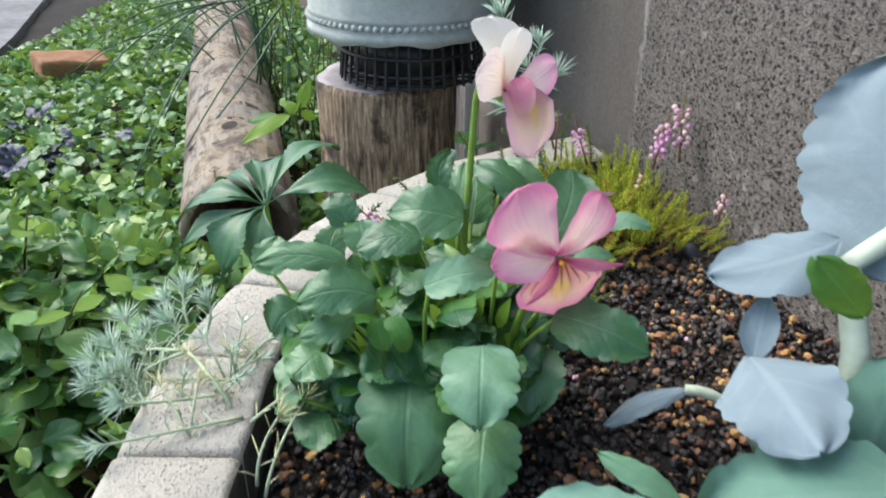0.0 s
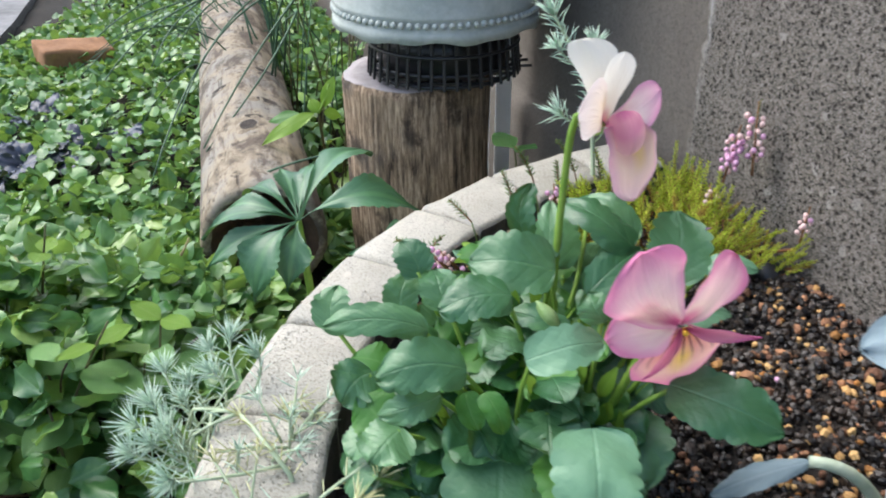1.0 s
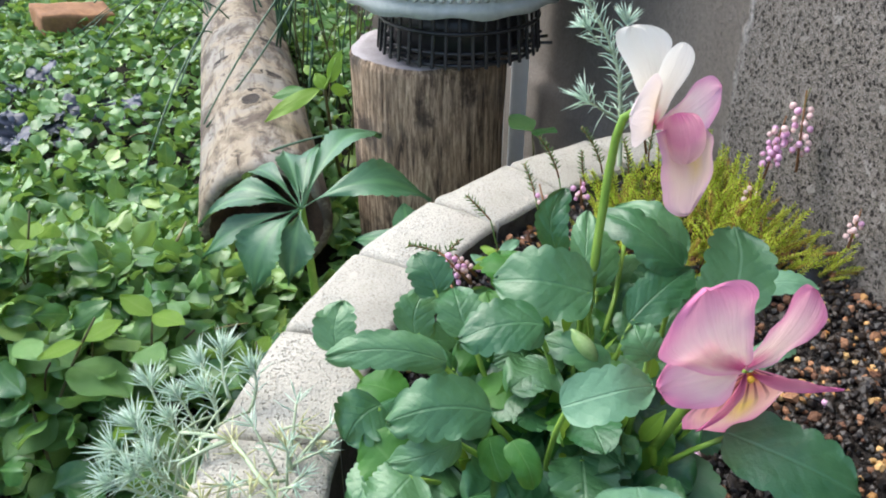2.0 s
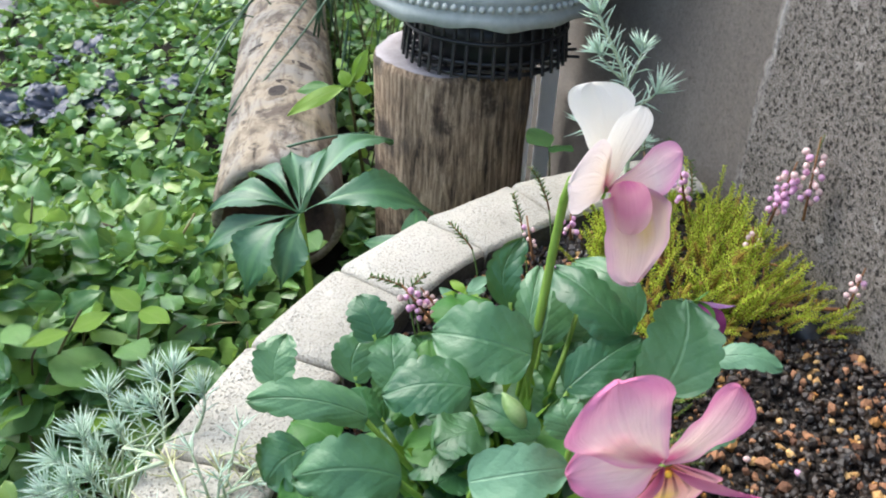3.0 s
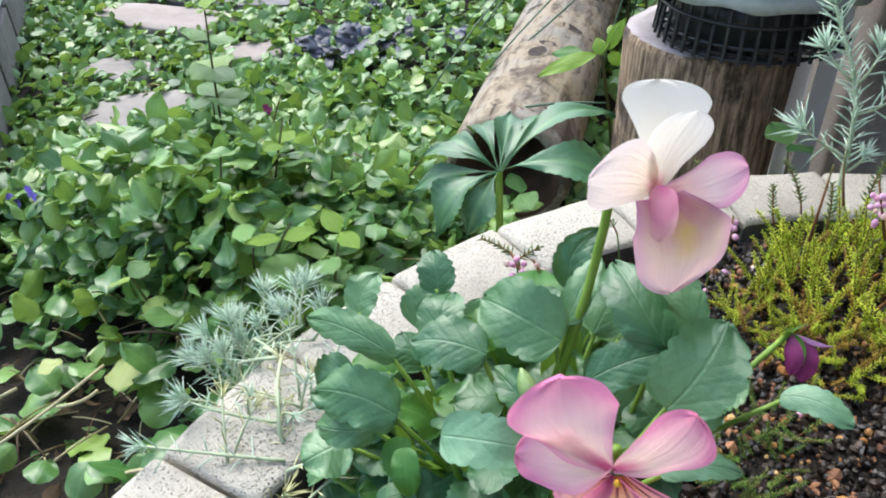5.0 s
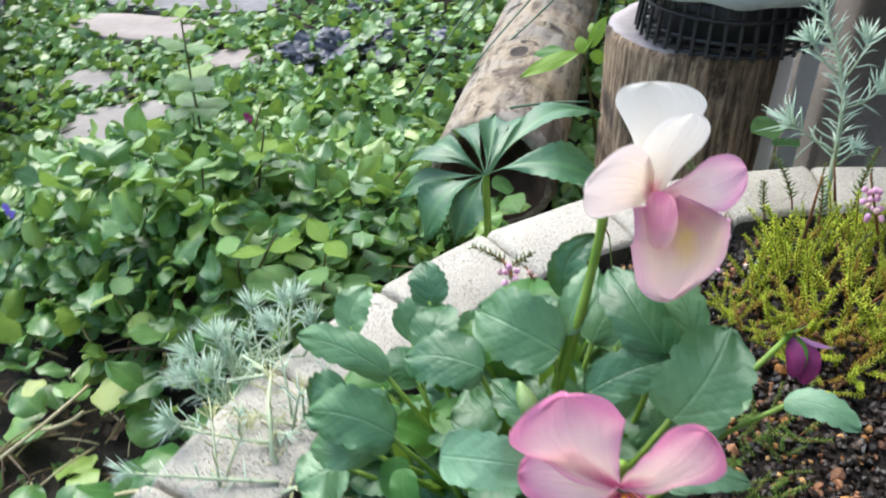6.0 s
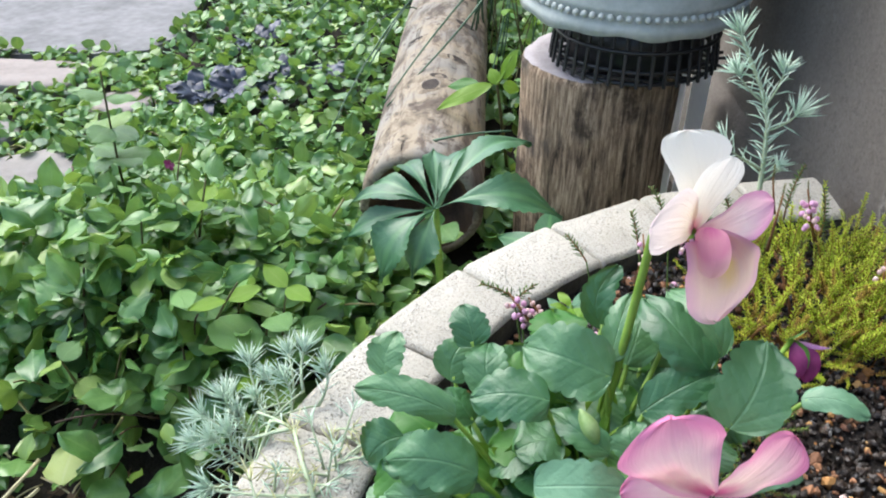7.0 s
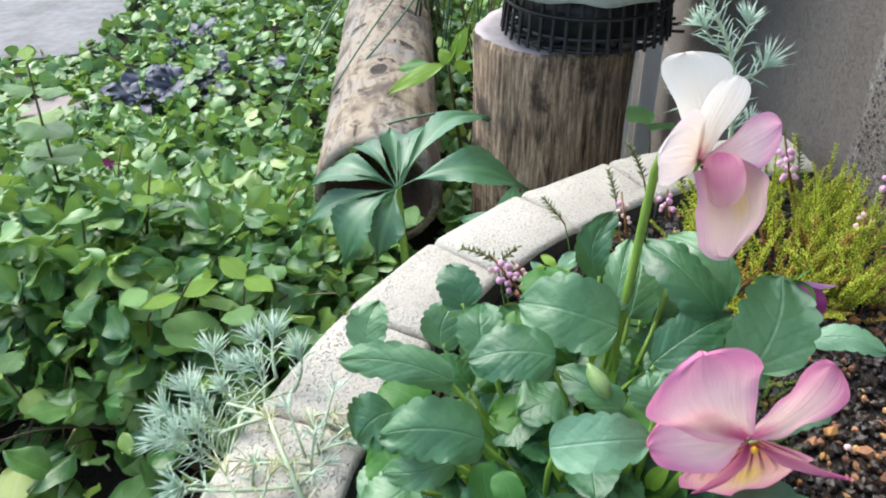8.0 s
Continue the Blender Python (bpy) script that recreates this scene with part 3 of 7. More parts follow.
def kerb_in(y):
    """The kerb's inner face at y, and what lies behind it."""
    if y <= KY:
        return KX - R_IN
    return KX - math.sqrt(max(0.0, R_IN ** 2 - (y - KY) ** 2))


def kerb_point(s, r):
    """A point of the kerb: s is metres along its outer edge from the start of the bend."""
    if s < 0:
        return (KX - r, KY + s)
    a = s / R_OUT
    return (KX - r * math.cos(a), KY + r * math.sin(a))


def ground():
    xs = np.concatenate([[-40, -12, -5, -2.4], np.linspace(-1.6, 0.6, 56), [1.5, 4, 12, 40]])
    ys = np.concatenate([[-40, -12, -4, -1.5], np.linspace(-0.6, 2.4, 70), [3.2, 5, 12, 40]])
    verts = []
    for y in ys:
        for x in xs:
            near = abs(x) < 2 and abs(y) < 3
            verts.append((x, y, (noise.noise((x * 9, y * 9, 0)) * 0.008 + noise.noise((x * 30, y * 30, 3)) * 0.004 - 0.004) if near else -0.004))
    n = len(xs)
    faces = [(j * n + i, j * n + i + 1, (j + 1) * n + i + 1, (j + 1) * n + i) for j in range(len(ys) - 1) for i in range(n - 1)]
    ob = new("ground", mesh_of("ground", verts, faces, M["earth"]))
    tagged(ob, "dark damp garden earth under low creeping plants", "ground", kind="structure")


def bank(x, y):
    """The soil is heaped up a little against the far bend of the kerb."""
    if y < 0.34:
        return 0.0
    gap = R_IN - math.hypot(x - KX, y - KY)
    return 0.017 * min(1.0, (y - 0.34) / 0.05) * max(0.0, 1 - max(0.0, gap) / 0.045)


def bed_soil():
    verts, faces = [], []
    ny, nx = 120, 70
    for j in range(ny + 1):
        y = -0.45 + j / ny * (0.60 + 0.45)
        xa, xb = kerb_in(min(y, KY + R_IN - 0.004)) - 0.004, wall_x(y) + 0.006
        if y > KY + 0.26:
            xa = max(xa, 0.06)
        for i in range(nx + 1):
            x = xa + (xb - xa) * i / nx
            z = SOIL + bank(x, y) + noise.noise((x * 22, y * 22, 1)) * 0.006 + noise.noise((x * 80, y * 80, 5)) * 0.0025 + noise.noise((x * 240, y * 240, 9)) * 0.0012
            verts.append((x, y, z))
    for j in range(ny):
        for i in range(nx):
            a = j * (nx + 1) + i
            faces.append((a, a + 1, a + nx + 2, a + nx + 1))
    ob = new("bed_soil", mesh_of("bed_soil", verts, faces, M["soil"]))
    tagged(ob, "dark moist potting soil filling the raised flower bed", "soil", kind="structure")


def soil_height(x, y):
    return SOIL + bank(x, y) + noise.noise((x * 22, y * 22, 1)) * 0.006 + noise.noise((x * 80, y * 80, 5)) * 0.0025


def house_wall():
    """A rough cement wall with a plinth line low down, running back beside the bed."""
    d = Vector((-0.338, 1.0, 0)).normalized()
    nrm = Vector((-d.y, d.x, 0))
    if nrm.x > 0:
        nrm = -nrm
    p0 = Vector((wall_x(0.561), 0.561, 0))
    root = thing("wall_east", p0, "rough grey-brown cement rendered wall beside the flower bed", "wall", kind="structure")
    me_v, me_f = [], []
    us = np.concatenate([np.linspace(-2.2, -0.5, 10), np.linspace(-0.45, 0.35, 90), np.linspace(0.4, 2.6, 24)])
    zs = np.concatenate([np.linspace(-0.05, 0.55, 70), np.linspace(0.6, 1.15, 8)])
    for z in zs:
        for u in us:
            q = d * u
            k = noise.noise((u * 12, z * 12, 0)) * 0.003 + noise.noise((u * 90, z * 90, 4)) * 0.0011
            if z > 0.141:
                k -= 0.007 * min(1.0, max(0.0, (u - 0.04) / 0.14))
            q = q + nrm * k
            me_v.append((q.x, q.y, z))
    n = len(us)
    me_f = [(j * n + i, j * n + i + 1, (j + 1) * n + i + 1, (j + 1) * n + i) for j in range(len(zs) - 1) for i in range(n - 1)]
    b = Build()
    b.add(me_v, me_f)
    t = 0.14
    back = []
    for u, z in ((-2.2, -0.05), (2.6, -0.05), (2.6, 1.15), (-2.2, 1.15)):
        q = d * u - nrm * t
        back.append((q.x, q.y, z))
    fr = []
    for u, z in ((-2.2, -0.05), (2.6, -0.05), (2.6, 1.15), (-2.2, 1.15)):
        q = d * u - nrm * 0.012
        fr.append((q.x, q.y, z))
    b.add(back + fr, [(3, 2, 1, 0), (0, 1, 5, 4), (1, 2, 6, 5), (2, 3, 7, 6), (3, 0, 4, 7)])
    part("wall_face", b.mesh("wall_face", M["wall"]), root)


def kerb_block(s0, s1, seed):
    """One cast block of the kerb: a wedge of the ring with worn, rounded edges and a slightly crowned top."""
    rng = random.Random(seed)
    n = 9
    verts, faces, idx = [], [], []
    prof = [(0.0, 0.0), (0.0, TOP - 0.0035), (0.0012, TOP - 0.0010), (0.0045, TOP), (0.024, TOP + 0.0004), (0.044, TOP), (R_OUT - R_IN - 0.0012, TOP - 0.0010), (R_OUT - R_IN, TOP - 0.0035), (R_OUT - R_IN, 0.0)]
    gap = 0.0010
    a, b = s0 + gap, s1 - gap
    stops = [0.0, 0.018, 0.05, 0.25, 0.5, 0.75, 0.95, 0.982, 1.0]
    for k, q in enumerate(stops):
        s = a + (b - a) * q
        drop = (0.0032 if k in (0, n - 1) else 0.0008 if k in (1, n - 2) else 0.0)
        for w, z in prof:
            flare = 0.0036 * min(1.0, max(0.0, 1 - s / 0.085))
            r = R_OUT + flare - w * (R_OUT - R_IN + flare) / (R_OUT - R_IN)
            bent, (xa, ya), (xb, yb) = kerb_point(s, r), kerb_point(a, r), kerb_point(b, r)
            x, y = (0.2 * c + 0.8 * (e + (f - e) * q) for c, e, f in zip(bent, (xa, ya), (xb, yb)))
            wob = 0.0014
            zz = z - (drop if z > 0.1 else 0) + (noise.noise((x * 60, y * 60, z * 60 + seed)) * 0.0012 if z > 0.1 else 0)
            verts.append((x + noise.noise((x * 90, y * 90, z * 40)) * wob, y + noise.noise((x * 90, y * 90, z * 40 + 9)) * wob, zz))
    m = len(prof)
    for k in range(n - 1):
        for j in range(m - 1):
            c = k * m + j
            faces.append((c, c + 1, c + m + 1, c + m))
            # the inner face gets the near-black stone with painted-in shade and soil
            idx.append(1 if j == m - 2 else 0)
    faces.append(tuple(range(m))[::-1])
    faces.append(tuple(range((n - 1) * m, n * m)))
    return mesh_of("kerb_block", verts, faces, [M["kerb"], M["kerb_shade_soil"]], indices=idx + [0, 0])


def kerb():
    root = thing("kerb", (0, 0, 0), "curved kerb of pale cream cast stone blocks edging the raised bed", "kerb", kind="structure")
    joints = [-0.718, -0.650, -0.582, -0.514, -0.446, -0.378, -0.310, -0.242, -0.174, -0.106, -0.038, 0.0300, 0.0995, 0.1686, 0.2384, 0.3057, 0.3736, 0.4320]
    for k in range(len(joints) - 1):
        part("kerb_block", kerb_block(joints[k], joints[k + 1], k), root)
    v, f = [], []
    # mortar core that shows in the joints
    ss = list(np.linspace(-0.715, 0.0, 26)) + list(np.linspace(0.01, 0.428, 50))
    for s in ss:
        for r, z in ((R_OUT - 0.005, 0.0), (R_OUT - 0.005, TOP - 0.009), (R_IN + 0.005, TOP - 0.009), (R_IN + 0.005, 0.0)):
            x, yy = kerb_point(s, r)
            v.append((x, yy, z))
    for k in range(len(ss) - 1):
        for j in range(3):
            c = k * 4 + j
            f.append((c, c + 1, c + 5, c + 4))
    part("mortar", mesh_of("mortar", v, f, M["mortar"], smooth=False), root, "grey mortar between the blocks")


ground()
bed_soil()
house_wall()
kerb()


# ---- log, stump, pot ----
def wood_round(name, radius, height, seed, mat_side, mat_cut, hollow=0.0, rings=40, sides=64):
    """A round of old timber along z: uneven bark outline with cracks, sawn ends."""
    verts, faces, idx = [], [], []
    for k in range(rings + 1):
        z = height * k / rings
        for j in range(sides):
            a = 2 * math.pi * j / sides
            c, s = math.cos(a), math.sin(a)
            r = radius * (1 + 0.05 * noise.noise((c * 1.4, s * 1.4, z * 3 + seed)) + 0.022 * noise.noise((c * 6, s * 6, z * 5 + seed)))
            r += 0.0016 * noise.noise((c * 22, s * 22, z * 14 + seed)) - 0.0028 * max(0, noise.noise((c * 9, s * 9, z * 2.0 + seed + 7)) - 0.25)
            if k in (0, rings):
                r -= 0.002
            verts.append((c * r, s * r, z + (0.004 * noise.noise((c * 2, s * 2, seed)) if k in (0, rings) else 0)))
    for k in range(rings):
        for j in range(sides):
            a, b = k * sides + j, k * sides + (j + 1) % sides
            faces.append((a, b, b + sides, a + sides))
            idx.append(0)
    for end, start in ((0, 0), (1, rings * sides)):
        prev = list(range(start, start + sides))
        z0 = height * end
        inner = [0.86, 0.6, 0.3, 0.06]
        for q, f in enumerate(inner):
            dz = 0.0
            if hollow and end == 0 and f < 0.8:
                dz = hollow * (0.8 - f) * 1.2
            base = len(verts)
            for j in range(sides):
                x, y, _ = verts[start + j]
                verts.append((x * f, y * f, z0 + dz + 0.0015 * noise.noise((x * 80, y * 80, q + seed))))
            for j in range(sides):
                a, b = prev[j], prev[(j + 1) % sides]
                c, d = base + (j + 1) % sides, base + j
                faces.append((a, b, c, d) if end else (b, a, d, c))
                idx.append(0 if hollow and q == 0 else 1)
            prev = list(range(base, base + sides))
        faces.append(tuple(prev) if end else tuple(prev[::-1]))
        idx.append(1)
    return mesh_of(name, verts, faces, [mat_side, mat_cut], None, True, idx)


stump = new("stump", wood_round("stump", 0.069, 0.2, 3, M["stump"], M["stump_cut"]))
stump.matrix_basis = pose(-0.056, 0.762, -0.004)
tagged(stump, "weathered brown wooden stump standing upright behind the kerb", "stump")

LOG_A, LOG_B = Vector((-0.196, 0.674, 0.064)), Vector((-0.455, 1.66, 0.062))
lm = frame_of(LOG_A, LOG_B)
log = new("log", wood_round("log", 0.058, (LOG_B - LOG_A).length, 11, M["log"], M["log_inside"], hollow=0.13, rings=80))
log.matrix_basis = lm @ pose(0, 0, 0, -90, 0, 0)
tagged(log, "tan and grey barkless old log with a dark hollow end", "log")


def log_knot(at, out, r, seed):
    """A dark eye in the log: a low worn collar round a sunken heart."""
    verts, faces, idx = [], [], []
    n = 22
    rings = ((1.7, -0.0022), (1.25, 0.0010), (1.0, 0.0022), (0.78, 0.0020), (0.40, 0.0013), (0.05, 0.0010))
    for q, (k, z) in enumerate(rings):
        for j in range(n):
            a = 2 * math.pi * j / n
            w = r * k * (1 + 0.22 * noise.noise((math.cos(a) * 1.3, math.sin(a) * 1.3, seed + q * 0.4)))
            verts.append((math.cos(a) * w * 0.8, math.sin(a) * w * 1.25, z))
    for q in range(len(rings) - 1):
        for j in range(n):
            a, b = q * n + j, q * n + (j + 1) % n
            faces.append((a, b, b + n, a + n))
            idx.append(0 if q < 2 else 1)
    faces.append(tuple(range(5 * n, 6 * n)))
    m = Matrix.Translation(at) @ Vector(out).to_track_quat("Z", "Y").to_matrix().to_4x4()
    part("knot", mesh_of("knot", verts, faces, [M["log"], M["log_knot"]], indices=idx + [1]), log, "dark sunken knot", log.matrix_basis.inverted() @ m)


for along, turn, r in ((0.150, 90, 0.0110), (0.175, 84, 0.0075), (0.235, 66, 0.0100), (0.36, 60, 0.0110), (0.30, 118, 0.008)):
    d = (LOG_B - LOG_A).normalized()
    side = d.cross(Vector((0, 0, 1))).normalized()
    out = side * math.cos(radians(turn)) + Vector((0, 0, 1)) * math.sin(radians(turn))
    log_knot(LOG_A + d * along + out * 0.0572, out, r, turn)


def zinc_pot():
    cx, cy, z0 = -0.037, 0.765, 0.243
    root = thing("zinc_pot", (cx, cy, z0), "pale grey-green zinc pot with beaded rim on a black basket", "pot")
    prof = [(0.055, 0.030), (0.084, 0.028), (0.0905, 0.0), (0.0935, 0.000), (0.0925, 0.008), (0.0905, 0.010), (0.0905, 0.018), (0.0915, 0.019), (0.0905, 0.021), (0.0925, 0.06), (0.097, 0.12), (0.103, 0.19), (0.108, 0.2), (0.104, 0.2), (0.09, 0.06)]
    sides = 72
    v = [(r * math.cos(2 * math.pi * j / sides), r * math.sin(2 * math.pi * j / sides), z + (0.0022 * math.sin(j * 0.9) * math.sin(j * 0.31) if z < 0.005 else 0)) for r, z in prof for j in range(sides)]
    f = [(k * sides + j, k * sides + (j + 1) % sides, (k + 1) * sides + (j + 1) % sides, (k + 1) * sides + j) for k in range(len(prof) - 1) for j in range(sides)]
    part("body", mesh_of("body", v, f, M["zinc"]), root)
    bm = bmesh.new()
    bmesh.ops.create_icosphere(bm, subdivisions=1, radius=0.0030)
    bead = bm_mesh("bead", bm, M["zinc"], True)
    for k in range(84):
        a = 2 * math.pi * k / 84
        part("bead", bead, root, m=pose(0.0915 * math.cos(a), 0.0915 * math.sin(a), 0.0145))


def net_basket():
    """A black plastic net cup that carries the pot: upright bars, hoops and a floor grid."""
    cx, cy, z0, h = -0.030, 0.752, 0.2005, 0.045
    root = thing("net_basket", (cx, cy, z0), "black plastic net basket on top of the wooden stump", "basket")
    bm = bmesh.new()
    bmesh.ops.create_cube(bm, size=1.0, matrix=Matrix.Diagonal((0.0028, 0.0024, h, 1)))
    bmesh.ops.bevel(bm, geom=bm.edges[:], offset=0.0005, segments=1, affect="EDGES")
    bar = bm_mesh("bar", bm, M["black_plastic"])
    n = 40
    for k in range(n):
        a = 2 * math.pi * k / n
        r = 0.067
        part("bar", bar, root, m=pose(r * math.cos(a), r * math.sin(a), h / 2, 0, 0, math.degrees(a) + 90) @ pose(0, 0, 0, -6, 0, 0))
    for z, r in ((0.0022, 0.0655), (0.012, 0.0662), (0.028, 0.0675), (h - 0.002, 0.0695)):
        v, f = tube([(r * math.cos(2 * math.pi * k / 48), r * math.sin(2 * math.pi * k / 48), z) for k in range(49)], 0.0016, 6, False)
        part("hoop", mesh_of("hoop", v, f, M["black_plastic"]), root)
    for k in range(-4, 5):
        x = k * 0.014
        ln = 2 * math.sqrt(0.066 ** 2 - x * x)
        bm = bmesh.new()
        bmesh.ops.create_cube(bm, size=1.0, matrix=Matrix.Diagonal((0.0024, ln, 0.0024, 1)))
        me = bm_mesh("floor_bar", bm, M["black_plastic"])
        part("floor_bar", me, root, m=pose(x, 0, 0.0018))
        part("floor_bar", me, root, m=pose(0, x, 0.0030, 0, 0, 90))
    v, f = tube([(0, 0, 0.006), (0, 0, h)], 0.056, 24)
    part("lining", mesh_of("lining", v, f, M["black_plastic"]), root, "dark lining inside the basket")
    # loose ends that stick out at one side
    for a, ln in ((-8, 0.014), (6, 0.012), (16, 0.010)):
        aa = radians(a)
        p = Vector((0.066 * math.cos(aa), 0.066 * math.sin(aa), 0.004))
        v, f = tube([p, p + Vector((ln * math.cos(aa), ln * math.sin(aa), 0.001))], 0.0014, 6)
        part("loose_end", mesh_of("loose_end", v, f, M["black_plastic"]), root)


def downpipe():
    """Grey metal angle post between the stump and the wall."""
    root = thing("metal_post", (0.032, 0.835, 0), "grey painted metal post between the stump and the wall", "post")
    bm = bmesh.new()
    bmesh.ops.create_cube(bm, size=1.0, matrix=pose(0.0, 0, 0.35) @ Matrix.Diagonal((0.016, 0.012, 0.74, 1)))
    bmesh.ops.bevel(bm, geom=bm.edges[:], offset=0.0015, segments=2, affect="EDGES")
    part("web", bm_mesh("web", bm, M["metal_grey"]), root)
    bm = bmesh.new()
    bmesh.ops.create_cube(bm, size=1.0, matrix=pose(-0.020, 0.010, 0.35) @ Matrix.Diagonal((0.014, 0.004, 0.74, 1)))
    bmesh.ops.bevel(bm, geom=bm.edges[:], offset=0.001, segments=1, affect="EDGES")
    part("flange", bm_mesh("flange", bm, M["metal_grey"]), root)


zinc_pot()
net_basket()
downpipe()


# ---- paving, pot and edging in the background ----
def flat_stone(name, center, rx, ry, turn, mat, label, seed, h=0.013):
    verts, faces = [], []
    n = 28
    rng = random.Random(seed)
    ph = rng.uniform(0, 6)
    for r, z in ((1.0, -0.01), (1.0, h - 0.006), (0.985, h - 0.002), (0.95, h), (0.5, h), (0.02, h)):
        for j in range(n):
            a = 2 * math.pi * j / n
            ca, sa = math.cos(a), math.sin(a)
            sq = 1 / max(abs(ca) ** 3 + abs(sa) ** 3, 0.2) ** (1 / 3.0)
            k = sq * (1 + 0.07 * math.sin(2 * a + ph) + 0.05 * noise.noise((ca * 2, sa * 2, seed)))
            verts.append((ca * rx * r * k, sa * ry * r * k, z + 0.0015 * noise.noise((ca * r * 4, sa * r * 4, seed))))
    for q in range(5):
        for j in range(n):
            a, b = q * n + j, q * n + (j + 1) % n
            faces.append((a, b, b + n, a + n))
    faces.append(tuple(range(5 * n, 6 * n)))
    ob = new(name, mesh_of(name, verts, faces, mat))
    ob.matrix_basis = pose(center[0], center[1], 0, 0, 0, turn)
    tagged(ob, label, "stepping stone", group="stepping stones in the lawn of creepers")


flat_stone("stepping_stone", (-0.672, 0.675), 0.084, 0.074, 38, M["paving"], "flat grey stepping stone half hidden by leaves", 1)
flat_stone("stepping_stone", (-0.70, 0.885), 0.048, 0.036, 50, M["paving_pink"], "small pinkish stepping stone among creeping leaves", 2)
flat_stone("stepping_stone", (-0.915, 0.930), 0.122, 0.052, 12, M["paving_pink"], "long pinkish stepping stone beside the concrete path", 3)
flat_stone("stepping_stone", (-0.815, 0.757), 0.05, 0.035, 10, M["paving"], "small grey stone sunk between ivy leaves", 4)


def path_slab():
    bm = bmesh.new()
    pts = [(-1.14, 0.965), (-0.85, 1.020), (-0.775, 1.060), (-0.765, 1.130), (-0.812, 1.25), (-0.86, 1.38), (-0.95, 1.75), (-1.2, 2.6), (-2.6, 2.6), (-2.6, 1.3), (-1.5, 1.05)]
    lo = [bm.verts.new((x, y, -0.02)) for x, y in pts]
    hi = [bm.verts.new((x, y, 0.012)) for x, y in pts]
    bm.faces.new(lo[::-1])
    bm.faces.new(hi)
    for k in range(len(pts)):
        j = (k + 1) % len(pts)
        bm.faces.new((lo[k], lo[j], hi[j], hi[k]))
    bmesh.ops.bevel(bm, geom=[e for e in bm.edges if abs(e.verts[0].co.z - e.verts[1].co.z) < 1e-4 and e.verts[0].co.z > 0], offset=0.004, segments=2, affect="EDGES")
    ob = new("path", bm_mesh("path", bm, M["concrete"]))
    tagged(ob, "worn grey concrete path at the edge of the planting", "path", kind="structure")


path_slab()


def brick_at(x, y):
    bm = bmesh.new()
    bmesh.ops.create_cube(bm, size=1.0, matrix=Matrix.Diagonal((0.125, 0.075, 0.05, 1)))
    bmesh.ops.subdivide_edges(bm, edges=bm.edges[:], cuts=7, use_grid_fill=True)
    bmesh.ops.smooth_vert(bm, verts=bm.verts[:], factor=0.5, use_axis_x=True, use_axis_y=True, use_axis_z=True)
    for v in bm.verts:
        v.co += Vector((noise.noise(v.co * 30), noise.noise(v.co * 30 + Vector((5, 0, 0))), noise.noise(v.co * 30 + Vector((0, 7, 0))))) * 0.004
    ob = new("brick", bm_mesh("brick", bm, M["terracotta"], True))
    ob.matrix_basis = pose(x, y, 0.014, 6, 8, 40)
    tagged(ob, "worn orange terracotta brick lying among low green creepers", "brick")


brick_at(-0.70, 1.46)


def side_edging():
    a, way = Vector((-0.864, 0.630, 0)), Vector((-0.365, 0.294, 0)).normalized()
    off = Vector((-0.63, -0.78, 0)) * 0.034
    root = thing("edging", a, "low pale concrete block edging at the side of the creepers", "edging")
    for k in range(6):
        for row in range(2):
            bm = bmesh.new()
            bmesh.ops.create_cube(bm, size=1.0, matrix=Matrix.Diagonal((0.188, 0.06, 0.078, 1)))
            bmesh.ops.bevel(bm, geom=bm.edges[:], offset=0.006, segments=2, affect="EDGES")
            p = way * (0.19 * (k - 1.5)) + off
            part("edging_block", bm_mesh("edging_block", bm, M["concrete"] if row == 0 else M["metal_grey"]), root, m=pose(p.x, p.y, 0.037 + 0.08 * row, 0, 0, math.degrees(math.atan2(way.y, way.x))))


side_edging()

# ---- the viola ----
CROWN = Vector((0.004, 0.282, 0.160))


def leaf_at(parent, name, base, tip, width, roll=0.0, shape=ovate, mat="viola_leaf", up=(0, -0.35, 1), seed=0, label="", bend=0.12, cup=0.06, teeth=8, tooth=0.085, ruffle=0.03, fold=0.03, nu=8, nv=66):
    """One leaf or petal from its base to its tip."""
    base, tip = Vector(base), Vector(tip)
    v, f, u = blade((tip - base).length, width, shape, nu, nv, bend, cup, teeth, tooth, ruffle, seed, fold)
    m = frame_of(base, tip, up, roll)
    return part(name, mesh_of(name, v, f, M[mat], u), parent, label, m if parent is None else parent.matrix_basis.inverted() @ m)


def stalk(parent, name, points, r0, r1, mat="stem", sides=8):
    n = len(points)
    o = parent.matrix_basis.inverted()
    v, f = tube([o @ Vector(p) for p in points], [r0 + (r1 - r0) * k / (n - 1) for k in range(n)], sides)
    return part(name, mesh_of(name, v, f, M[mat]), parent)


viola = thing("viola", CROWN, "bushy viola with blue-green scalloped leaves and two pink flowers", "flower")


